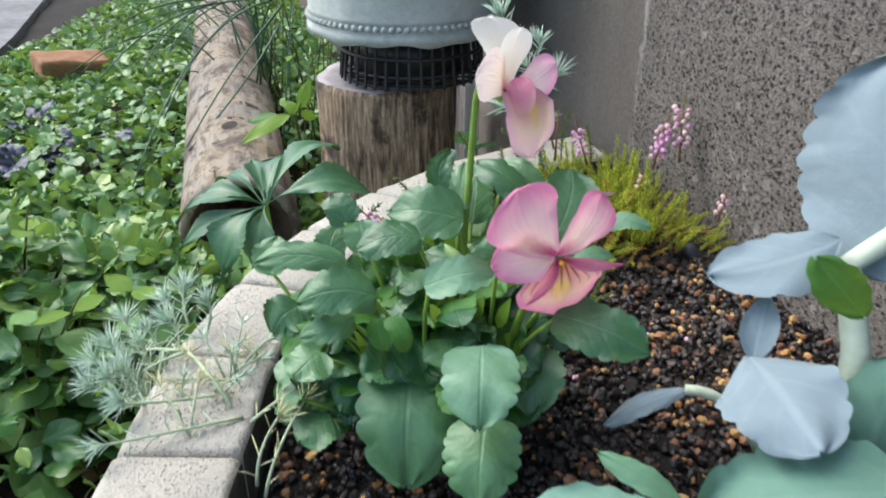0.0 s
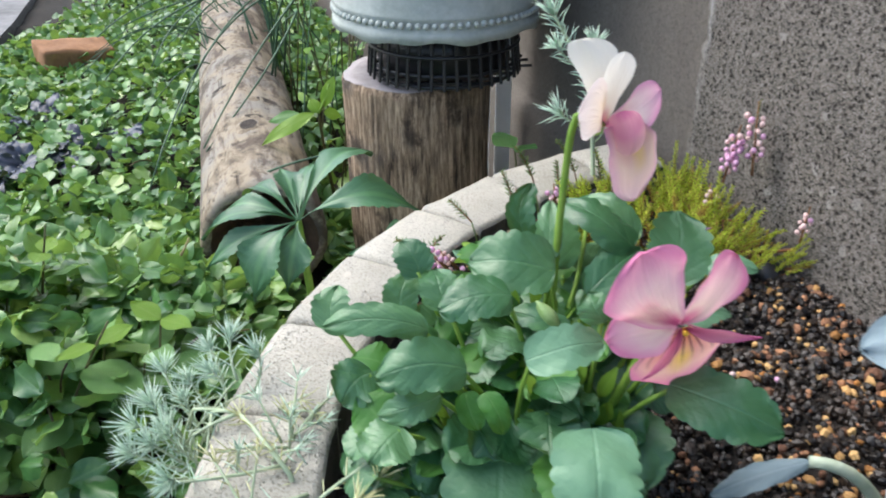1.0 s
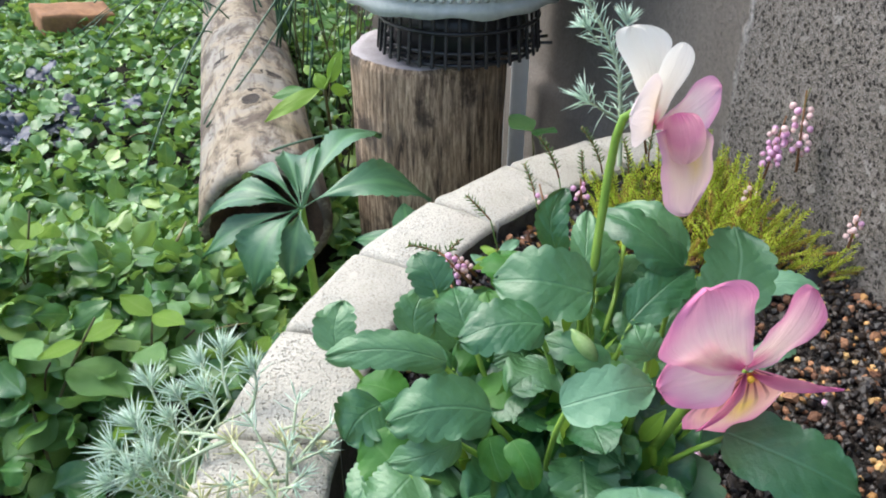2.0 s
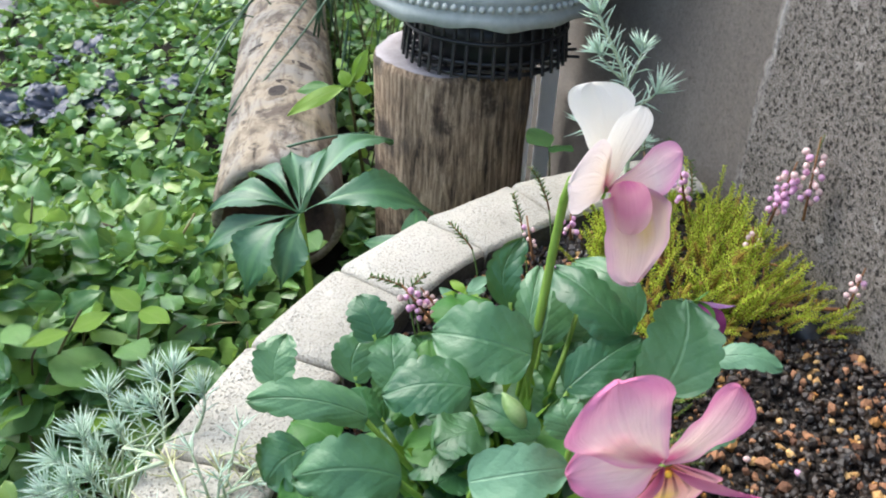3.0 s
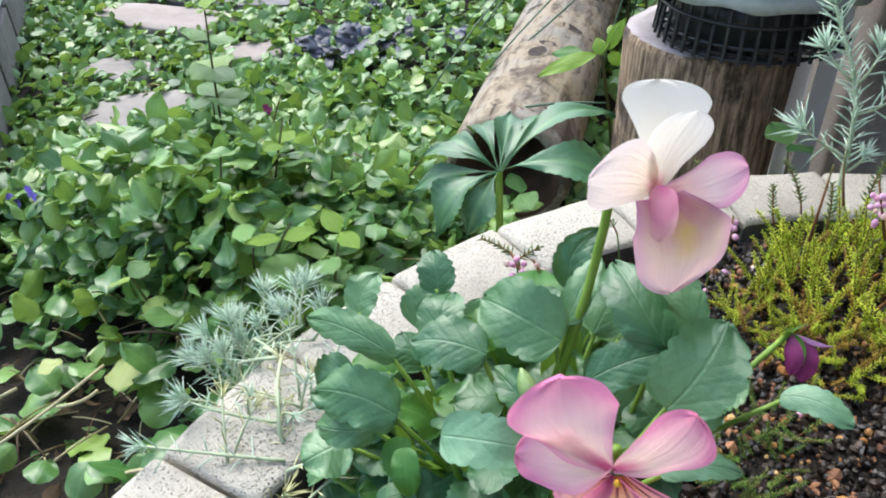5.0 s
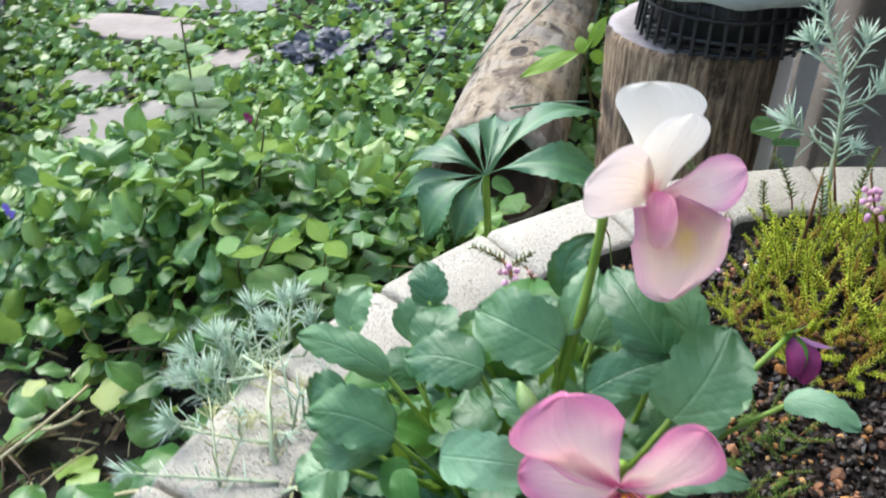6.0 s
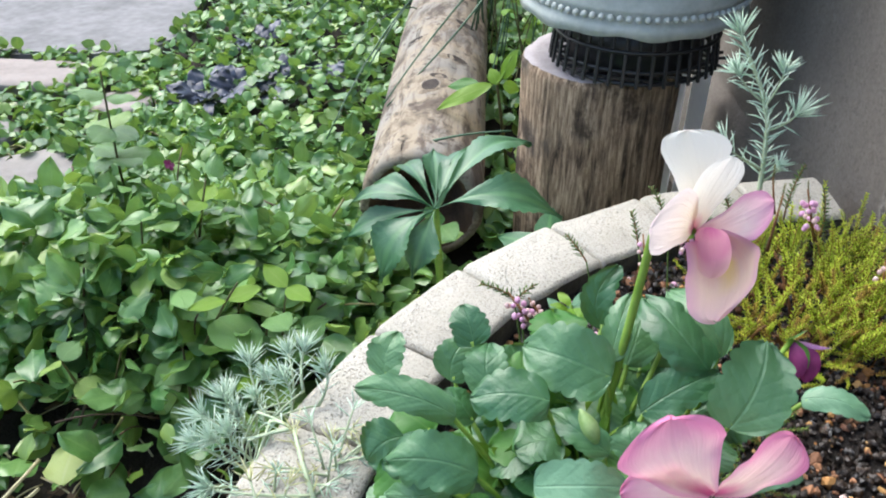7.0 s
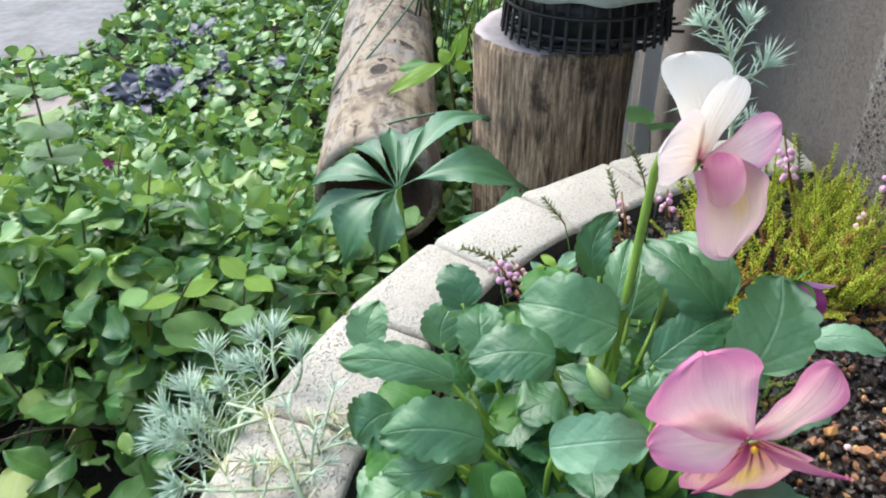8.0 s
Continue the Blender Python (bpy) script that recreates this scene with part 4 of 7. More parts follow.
def viola_leaf(base, tip, width, roll=0.0, mat="viola_leaf", up=(0, -0.35, 1), **more):
    k = len(viola.children)
    base, tip = Vector(base), Vector(tip)
    rng = random.Random(k * 7 + 1)
    more.setdefault("bend", rng.uniform(0.05, 0.38))
    more.setdefault("cup", rng.uniform(-0.10, 0.13))
    more.setdefault("ruffle", rng.uniform(0.04, 0.09))
    more.setdefault("fold", rng.uniform(0.02, 0.12))
    leaf_at(viola, "leaf", base, tip, width * 1.14, roll, mat=mat, up=up, seed=k, **more)
    out = (tip - base).normalized()
    mid = base.lerp(CROWN, 0.35) - out * 0.010 + Vector((0, 0, -0.006))
    stalk(viola, "leaf_stalk", curve_points(CROWN + Vector((random.uniform(-0.006, 0.006), random.uniform(-0.006, 0.006), 0)), mid, base + out * 0.002, 7), 0.0012, 0.0008)


def spread_leaf(base, tip, left, right, mat="viola_leaf", teeth=6, tooth=0.18, **more):
    """A scalloped viola leaf on its own stalk from the crown."""
    k = len(viola.children)
    rng = random.Random(k * 7 + 1)
    more.setdefault("arch", rng.uniform(0.05, 0.14))
    more.setdefault("cup", rng.uniform(-0.10, 0.10))
    more.setdefault("ruffle", rng.uniform(0.03, 0.07))
    more.setdefault("curl", rng.uniform(0.05, 0.30))
    o = viola.matrix_basis.inverted()
    v, f, u = spread_blade(base, tip, left, right, round_blade, 12, 66, teeth=teeth, tooth=tooth, seed=k, **more)
    part("leaf", mesh_of("leaf", [o @ Vector(q) for q in v], f, M[mat], u), viola)
    base, tip = Vector(base), Vector(tip)
    out = (tip - base).normalized()
    mid = base.lerp(CROWN, 0.35) - out * 0.010 + Vector((0, 0, -0.006))
    stalk(viola, "leaf_stalk", curve_points(CROWN + Vector((rng.uniform(-0.006, 0.006), rng.uniform(-0.006, 0.006), 0)), mid, base + out * 0.002, 7), 0.0012, 0.0008)


spread_leaf((-0.0753, 0.2959, 0.2344), (-0.0743, 0.3076, 0.2474), (-0.0838, 0.3014, 0.2399), (-0.0690, 0.3010, 0.2405))
spread_leaf((-0.0375, 0.2658, 0.2562), (-0.0719, 0.2650, 0.2584), (-0.0514, 0.2712, 0.2636), (-0.0448, 0.2637, 0.2545), arch=0.10)
spread_leaf((-0.0249, 0.2476, 0.2535), (-0.0528, 0.2434, 0.2539), (-0.0403, 0.2534, 0.2616), (-0.0391, 0.2410, 0.2494), cup=-0.06)
spread_leaf((-0.0409, 0.2987, 0.2571), (-0.0480, 0.3060, 0.2681), (-0.0495, 0.3008, 0.2603), (-0.0338, 0.3011, 0.2604))
spread_leaf((-0.0479, 0.2937, 0.2426), (-0.0439, 0.3060, 0.2543), (-0.0567, 0.2959, 0.2470), (-0.0414, 0.3018, 0.2493))
spread_leaf((-0.0302, 0.2819, 0.2526), (-0.0350, 0.2970, 0.2625), (-0.0412, 0.2870, 0.2575), (-0.0271, 0.2924, 0.2584))
spread_leaf((0.0086, 0.2903, 0.2643), (-0.0209, 0.2923, 0.2690), (-0.0107, 0.3004, 0.2753), (-0.0039, 0.2828, 0.2588), cup=0.04)
spread_leaf((-0.0087, 0.2733, 0.2648), (-0.0328, 0.2692, 0.2632), (-0.0225, 0.2795, 0.2686), (-0.0213, 0.2645, 0.2604))
spread_leaf((0.0012, 0.3168, 0.2614), (0.0037, 0.3310, 0.2794), (-0.0086, 0.3188, 0.2671), (0.0033, 0.3229, 0.2688), cup=0.10)
spread_leaf((0.0071, 0.2971, 0.2651), (0.0094, 0.3155, 0.2796), (0.0026, 0.3052, 0.2714), (0.0131, 0.3087, 0.2743))
spread_leaf((0.0380, 0.2975, 0.2696), (0.0153, 0.3150, 0.2809), (0.0283, 0.3138, 0.2780), (0.0235, 0.2960, 0.2715), arch=0.12)
spread_leaf((0.0435, 0.3140, 0.2625), (0.0230, 0.3299, 0.2751), (0.0432, 0.3240, 0.2710), (0.0284, 0.3220, 0.2687))
spread_leaf((0.0197, 0.2840, 0.2575), (0.0408, 0.2977, 0.2688), (0.0227, 0.2939, 0.2659), (0.0358, 0.2886, 0.2611))
spread_leaf((0.0455, 0.2773, 0.2657), (0.0528, 0.2993, 0.2835), (0.0394, 0.2869, 0.2738), (0.0630, 0.2891, 0.2746), cup=0.05, arch=0.08)
spread_leaf((0.0720, 0.3162, 0.2487), (0.0922, 0.3129, 0.2508), (0.0822, 0.3204, 0.2525), (0.0821, 0.3119, 0.2484), mat="viola_leaf_pale")
spread_leaf((-0.0068, 0.2425, 0.2605), (0.0174, 0.2457, 0.2662), (0.0022, 0.2495, 0.2675), (0.0042, 0.2383, 0.2584), mat="viola_leaf_pale", tooth=0.17, teeth=6, widest=0.5)
spread_leaf((-0.0333, 0.2481, 0.2427), (-0.0521, 0.2402, 0.2416), (-0.0442, 0.2468, 0.2450), (-0.0423, 0.2392, 0.2377))
spread_leaf((-0.0252, 0.2492, 0.2424), (-0.0211, 0.2402, 0.2343), (-0.0283, 0.2431, 0.2380), (-0.0195, 0.2452, 0.2381), mat="viola_leaf_young", tooth=0.03)
spread_leaf((-0.0194, 0.2422, 0.2481), (-0.0131, 0.2330, 0.2397), (-0.0202, 0.2368, 0.2439), (-0.0113, 0.2382, 0.2437), mat="viola_leaf_young", tooth=0.03)
spread_leaf((0.0425, 0.2505, 0.2439), (0.0738, 0.2331, 0.2397), (0.0652, 0.2488, 0.2459), (0.0487, 0.2345, 0.2372), arch=0.08)
spread_leaf((-0.0107, 0.2626, 0.2179), (-0.0139, 0.2177, 0.1950), (-0.0331, 0.2419, 0.2075), (0.0053, 0.2380, 0.2051), cup=-0.05, arch=0.10)
spread_leaf((0.0138, 0.2311, 0.2428), (0.0121, 0.2037, 0.2302), (-0.0002, 0.2209, 0.2379), (0.0264, 0.2186, 0.2372), mat="viola_leaf_pale", tooth=0.15)
spread_leaf((0.0153, 0.2239, 0.2170), (0.0118, 0.1972, 0.2049), (0.0002, 0.2121, 0.2100), (0.0275, 0.2113, 0.2129))
spread_leaf((0.0318, 0.2705, 0.2151), (0.0363, 0.2444, 0.2026), (0.0252, 0.2568, 0.2085), (0.0493, 0.2601, 0.2103))
spread_leaf((-0.0473, 0.2763, 0.2003), (-0.0661, 0.2574, 0.1848), (-0.0634, 0.2703, 0.1936), (-0.0475, 0.2577, 0.1885), mat="viola_leaf_pale")
spread_leaf((0.0215, 0.2610, 0.2620), (0.0170, 0.2680, 0.2687), (0.0127, 0.2612, 0.2632), (0.0232, 0.2664, 0.2665))
spread_leaf((0.0122, 0.2714, 0.2494), (-0.0079, 0.2772, 0.2560), (0.0043, 0.2780, 0.2550), (0.0011, 0.2696, 0.2497))
spread_leaf((-0.0580, 0.2708, 0.2341), (-0.0681, 0.2610, 0.2289), (-0.0708, 0.2709, 0.2377), (-0.0555, 0.2654, 0.2290))
spread_leaf((0.0495, 0.2624, 0.2576), (0.0684, 0.2723, 0.2593), (0.0607, 0.2730, 0.2609), (0.0600, 0.2654, 0.2573), mat="viola_leaf_pale")
spread_leaf((0.0125, 0.3097, 0.2536), (0.0150, 0.3348, 0.2664), (0.0050, 0.3171, 0.2581), (0.0232, 0.3273, 0.2615))
spread_leaf((-0.0101, 0.3114, 0.2478), (-0.0188, 0.3340, 0.2535), (-0.0252, 0.3206, 0.2499), (-0.0063, 0.3307, 0.2513), mat="viola_leaf_young")
for k in range(240):
    a = random.uniform(0, 2 * math.pi)
    r0 = random.uniform(0.004, 0.036)
    r1 = r0 + random.uniform(0.013, 0.024)
    if math.cos(a) * r1 > 0.040 and math.sin(a) < 0.2:
        continue
    z = random.uniform(0.185, 0.247 - 0.7 * max(0.0, r1 - 0.026))
    b = CROWN + Vector((math.cos(a) * r0, math.sin(a) * r0, z - 0.162))
    t = CROWN + Vector((math.cos(a) * r1, math.sin(a) * r1, z - 0.157 + random.uniform(-0.010, 0.008)))
    viola_leaf(b, t, random.uniform(0.012, 0.019), random.uniform(-35, 35), mat="viola_leaf_young" if k % 3 == 0 else "viola_leaf")
# small leaves close under the tall ones, behind the stalks
fill = random.Random(415)
for k in range(64):
    b = Vector((fill.uniform(-0.036, 0.052), fill.uniform(0.276, 0.322), fill.uniform(0.210, 0.248)))
    a = fill.uniform(0.2, 2.9)
    viola_leaf(b, b + Vector((math.cos(a) * 0.012, math.sin(a) * 0.010, fill.uniform(0.004, 0.014))), fill.uniform(0.011, 0.018), fill.uniform(-30, 30), mat="viola_leaf_young" if k % 4 == 0 else "viola_leaf")
for k in range(46):
    b = Vector((fill.uniform(-0.058, -0.018), fill.uniform(0.246, 0.292), fill.uniform(0.188, 0.230)))
    a = fill.uniform(1.9, 4.4)
    viola_leaf(b, b + Vector((math.cos(a) * 0.016, math.sin(a) * 0.016, fill.uniform(-0.006, 0.008))), fill.uniform(0.014, 0.020), fill.uniform(-30, 30), mat="viola_leaf_young" if k % 5 == 0 else "viola_leaf")
for k in range(130):
    a = random.uniform(0, 2 * math.pi)
    r0 = random.uniform(0.002, 0.040)
    z = random.uniform(0.190, 0.250 - 0.5 * r0)
    b = CROWN + Vector((math.cos(a) * r0, math.sin(a) * r0, z - CROWN.z))
    t = b + Vector((math.cos(a) * random.uniform(0, 0.014), math.sin(a) * random.uniform(0, 0.014), random.uniform(0.006, 0.018)))
    leaf_at(viola, "stipule", b, t, random.uniform(0.0030, 0.0075), random.uniform(-60, 60), shape=lance, mat="viola_stipule", seed=k, teeth=0, nu=4, nv=8)


def bud_at(parent, base, tip, width, mat="viola_leaf_young"):
    """A closed bud wrapped in narrow sepals."""
    base, tip = Vector(base), Vector(tip)
    ln = (tip - base).length
    n, sides = 9, 12
    v = [(math.cos(2 * math.pi * j / sides) * width / 2 * math.sin(math.pi * (0.06 + 0.9 * k / n) ** 0.9) * (1 + 0.12 * math.cos(6 * math.pi * j / sides)), ln * k / n, math.sin(2 * math.pi * j / sides) * width / 2 * math.sin(math.pi * (0.06 + 0.9 * k / n) ** 0.9)) for k in range(n + 1) for j in range(sides)]
    f = [(k * sides + j, (k + 1) * sides + j, (k + 1) * sides + (j + 1) % sides, k * sides + (j + 1) % sides) for k in range(n) for j in range(sides)]
    f += [tuple(range(sides)), tuple(range(n * sides, (n + 1) * sides))[::-1]]
    return part("bud", mesh_of("bud", v, f, M[mat]), parent, "", parent.matrix_basis.inverted() @ frame_of(base, tip))


bud_at(viola, (0.0082, 0.2722, 0.2505), (0.0006, 0.2782, 0.2592), 0.0066, "viola_bud")
stalk(viola, "bud_stalk", curve_points(CROWN, Vector((0.012, 0.278, 0.21)), (0.0082, 0.2722, 0.2507)), 0.0014, 0.0011)

# flower stems, the tall one with a hooked top
RT = Vector((0.0405, 0.2452, 0.2722))
PT = Vector((0.0250, 0.3106, 0.3120))
stalk(viola, "flower_stalk", [CROWN, (0.0070, 0.2900, 0.2350), (0.0092, 0.2970, 0.2570), (0.0110, 0.3036, 0.2772), (0.0124, 0.3068, 0.2970), (0.0133, 0.3068, 0.3105), (0.0146, 0.3060, 0.3172), (0.0180, 0.3070, 0.3190), (0.0215, 0.3090, 0.3165), PT], 0.0016, 0.0012, sides=10)
stalk(viola, "bud_stalk", [CROWN + Vector((0.01, 0, 0)), (0.0153, 0.2980, 0.2371), (0.0203, 0.3080, 0.2489), (0.0269, 0.3300, 0.2632)], 0.0011, 0.0008)
stalk(viola, "flower_stalk", curve_points(CROWN + Vector((0.01, -0.005, 0.0)), Vector((0.03, 0.262, 0.235)), RT + Vector((-0.001, 0.007, 0.0)), 9), 0.0021, 0.0014)



def petal(flower, tip, left, right, mat, base=None, shape=wing, **more):
    """A petal of a viola flower, from the flower's heart or a base of its own."""
    o = (viola.matrix_basis @ flower.matrix_basis).inverted()
    heart = CROWN + flower.matrix_basis.translation
    v, f, u = spread_blade(base or heart, tip, left, right, shape, 18, 30, seed=len(flower.children) + 5, **more)
    part("petal", mesh_of("petal", [o @ Vector(q) for q in v], f, M[mat], u), flower)


# pink flower, turned to the front and a little down
rose = part("pink_flower", None, viola, "rose-pink viola flower with a yellow eye and dark whiskers")
rose.matrix_basis = Matrix.Translation(RT - CROWN)
petal(rose, (0.0256, 0.2440, 0.2984), (0.0146, 0.2412, 0.2800), (0.0408, 0.2474, 0.2912), "petal_pink", arch=0.03, cup=0.05, ruffle=0.045, widest=0.62)
petal(rose, (0.0565, 0.2525, 0.2930), (0.0430, 0.2480, 0.2880), (0.0590, 0.2552, 0.2770), "petal_pink", arch=0.04, cup=0.06, ruffle=0.045, widest=0.66)
petal(rose, (0.0170, 0.2398, 0.2700), (0.0182, 0.2432, 0.2812), (0.0246, 0.2380, 0.2634), "petal_pink", base=(0.0405, 0.2470, 0.2716), arch=0.05, cup=0.08, ruffle=0.04, shape=broad, widest=0.7)
petal(rose, (0.0440, 0.2530, 0.2425), (0.0276, 0.2436, 0.2490), (0.0596, 0.2504, 0.2606), "petal_lip", base=(0.0424, 0.2456, 0.2706), arch=0.10, cup=-0.08, ruffle=0.03, shape=broad, widest=0.55)
petal(rose, (0.0624, 0.2360, 0.2736), (0.0520, 0.2414, 0.2760), (0.0534, 0.2448, 0.2688), "petal_magenta", base=(0.0424, 0.2462, 0.2700), arch=0.03, cup=0.10, ruffle=0.03, shape=lance)
petal(rose, (0.0300, 0.2412, 0.2535), (0.0335, 0.2405, 0.2610), (0.0388, 0.2436, 0.2590), "petal_magenta", base=(0.0412, 0.2452, 0.2708), arch=0.06, cup=0.15, ruffle=0.03, shape=lance)
bm = bmesh.new()
bmesh.ops.create_icosphere(bm, subdivisions=2, radius=0.0010)
part("stamen", bm_mesh("stamen", bm, M["stamen"], True), rose, "orange-yellow eye of the flower", (viola.matrix_basis @ rose.matrix_basis).inverted() @ Matrix.Translation(Vector((0.0427, 0.2446, 0.2690))))

# pale flower, seen from the side
pale = part("pale_flower", None, viola, "creamy white and lilac-pink viola flower on a tall stalk")
pale.matrix_basis = Matrix.Translation(PT - CROWN)

petal(pale, (0.0182, 0.3240, 0.3396), (0.0100, 0.3150, 0.3370), (0.0318, 0.3304, 0.3312), "petal_white", arch=0.04, cup=0.04, ruffle=0.03, widest=0.8, shape=sail)
petal(pale, (0.0318, 0.3148, 0.3372), (0.0222, 0.3038, 0.3322), (0.0354, 0.3150, 0.3296), "petal_white", arch=0.05, cup=0.05, ruffle=0.02, widest=0.72)
petal(pale, (0.0124, 0.2890, 0.3246), (0.0218, 0.3010, 0.3330), (0.0180, 0.2950, 0.3126), "petal_blush", arch=0.05, cup=0.03, ruffle=0.02, widest=0.7)
petal(pale, (0.0466, 0.3192, 0.3218), (0.0362, 0.3125, 0.3246), (0.0422, 0.3140, 0.3088), "petal_rose", arch=0.04, cup=0.04, ruffle=0.03, widest=0.62)
petal(pale, (0.0362, 0.2985, 0.2888), (0.0224, 0.2975, 0.3020), (0.0460, 0.3170, 0.2964), "petal_cream", base=(0.0285, 0.3020, 0.3165), arch=0.06, cup=-0.08, ruffle=0.03, widest=0.5, shape=lip_blade)
petal(pale, (0.0314, 0.2938, 0.3078), (0.0246, 0.2968, 0.3120), (0.0338, 0.2905, 0.3172), "petal_deep", base=(0.0286, 0.3000, 0.3212), arch=0.08, cup=-0.10, ruffle=0.02, widest=0.5, shape=round_blade)
for dx, dy, dz in ((-0.006, 0.003, 0.001), (-0.005, 0.004, -0.004), (-0.002, 0.004, -0.006)):
    v, f, u = blade(0.007, 0.0028, lance, 4, 6, 0.1, 0.1)
    part("sepal", mesh_of("sepal", v, f, M["stem"], u), pale, "", (viola.matrix_basis @ pale.matrix_basis).inverted() @ frame_of(PT, PT + Vector((dx, dy, dz)), (0, -1, 0)))

# half-open purple bloom
closed = part("purple_bloom", None, viola, "half-open dark purple viola bloom in green sepals")
CT = Vector((0.0690, 0.3425, 0.2530))
closed.matrix_basis = Matrix.Translation(CT - CROWN)
petal(closed, (0.0822, 0.3402, 0.2543), (0.0750, 0.3400, 0.2552), (0.0762, 0.3408, 0.2520), "petal_lilac", arch=0.08, cup=0.10, shape=lance)
petal(closed, (0.0772, 0.3360, 0.2395), (0.0722, 0.3370, 0.2445), (0.0808, 0.3370, 0.2475), "purple_petal", arch=0.12, cup=-0.12, shape=broad)
petal(closed, (0.0730, 0.3345, 0.2420), (0.0700, 0.3360, 0.2450), (0.0762, 0.3350, 0.2468), "purple_petal", arch=0.12, cup=-0.12, shape=broad)
for tip, side in (((0.0735, 0.3450, 0.2568), (0.0710, 0.3430, 0.2560)), ((0.0758, 0.3360, 0.2462), (0.0740, 0.3390, 0.2500)), ((0.0662, 0.3390, 0.2545), (0.0670, 0.3410, 0.2560))):
    mid = Vector(side)
    petal(closed, tip, mid - Vector((0.0016, 0, 0.0016)), mid + Vector((0.0016, 0, 0.0016)), "viola_leaf_young", arch=0.06, cup=0.10, shape=lance)
stalk(viola, "flower_stalk", curve_points(CROWN + Vector((0.012, 0.004, 0)), Vector((0.05, 0.31, 0.235)), CT, 8), 0.0012, 0.0010)

# ---- needle-leaved shoots ----
def needle(base, d, length, width, droop=0.0):
    """Verts and faces of one slim needle leaf, three-sided and tapered."""
    d = d.normalized()
    s = d.orthogonal().normalized() * width / 2
    t = d.cross(s)
    mid = base + d * length * 0.55
    tip = base + d * length + Vector((0, 0, -droop * length))
    v = []
    for q, k in ((base, 0.7), (mid, 1.0)):
        for j in range(3):
            a = 2 * math.pi * j / 3
            v.append(tuple(q + (s * math.cos(a) + t * math.sin(a)) * k))
    v.append(tuple(tip))
    f = [(0, 1, 4, 3), (1, 2, 5, 4), (2, 0, 3, 5), (3, 4, 6), (4, 5, 6), (5, 3, 6)]
    return v, f


def needle_shoot(parent, points, seed, length=0.012, width=0.0007, step=0.0016, start=0.25, tuft=26, mats=("wormwood", "wormwood_stem"), r0=0.0008, r1=0.0005, name="shoot"):
    """A stem with slim leaves along it and a tuft at its tip."""
    rng = random.Random(seed)
    o = parent.matrix_basis.inverted()
    P = [o @ Vector(p) for p in points]
    b = Build()
    n = len(P)
    v, f = tube(P, [r0 + (r1 - r0) * k / (n - 1) for k in range(n)], 6)
    b.add(v, f, None, 1)
    total = sum((P[k + 1] - P[k]).length for k in range(n - 1))
    run, turn = 0.0, rng.uniform(0, 6)
    for k in range(n - 1):
        seg = (P[k + 1] - P[k]).length
        d = (P[k + 1] - P[k]).normalized()
        s0 = d.orthogonal().normalized()
        s1 = d.cross(s0)
        m = max(1, int(seg / step))
        for j in range(m):
            q = (run + seg * j / m) / total
            if q < start:
                continue
            turn += 2.4 + rng.uniform(-0.4, 0.4)
            out = s0 * math.cos(turn) + s1 * math.sin(turn)
            way = out + d * rng.uniform(0.2, 1.1) + Vector((0, 0, 0.15))
            ln = length * rng.uniform(0.6, 1.1)
            b.add(*needle(P[k].lerp(P[k + 1], j / m), way, ln, width, rng.uniform(-0.1, 0.25)))
        run += seg
    d = (P[-1] - P[-2]).normalized()
    s0 = d.orthogonal().normalized()
    s1 = d.cross(s0)
    for j in range(tuft):
        turn += 2.4
        out = s0 * math.cos(turn) + s1 * math.sin(turn)
        way = out * rng.uniform(0.15, 1.1) + d * rng.uniform(0.5, 1.0)
        b.add(*needle(P[-1] - d * rng.uniform(0, 0.004), way, length * rng.uniform(0.7, 1.15), width))
    ob = part(name, b.mesh(name, [M[mats[0]], M[mats[1]]]), parent)
    tagged(ob, kind="stuff")
    return ob


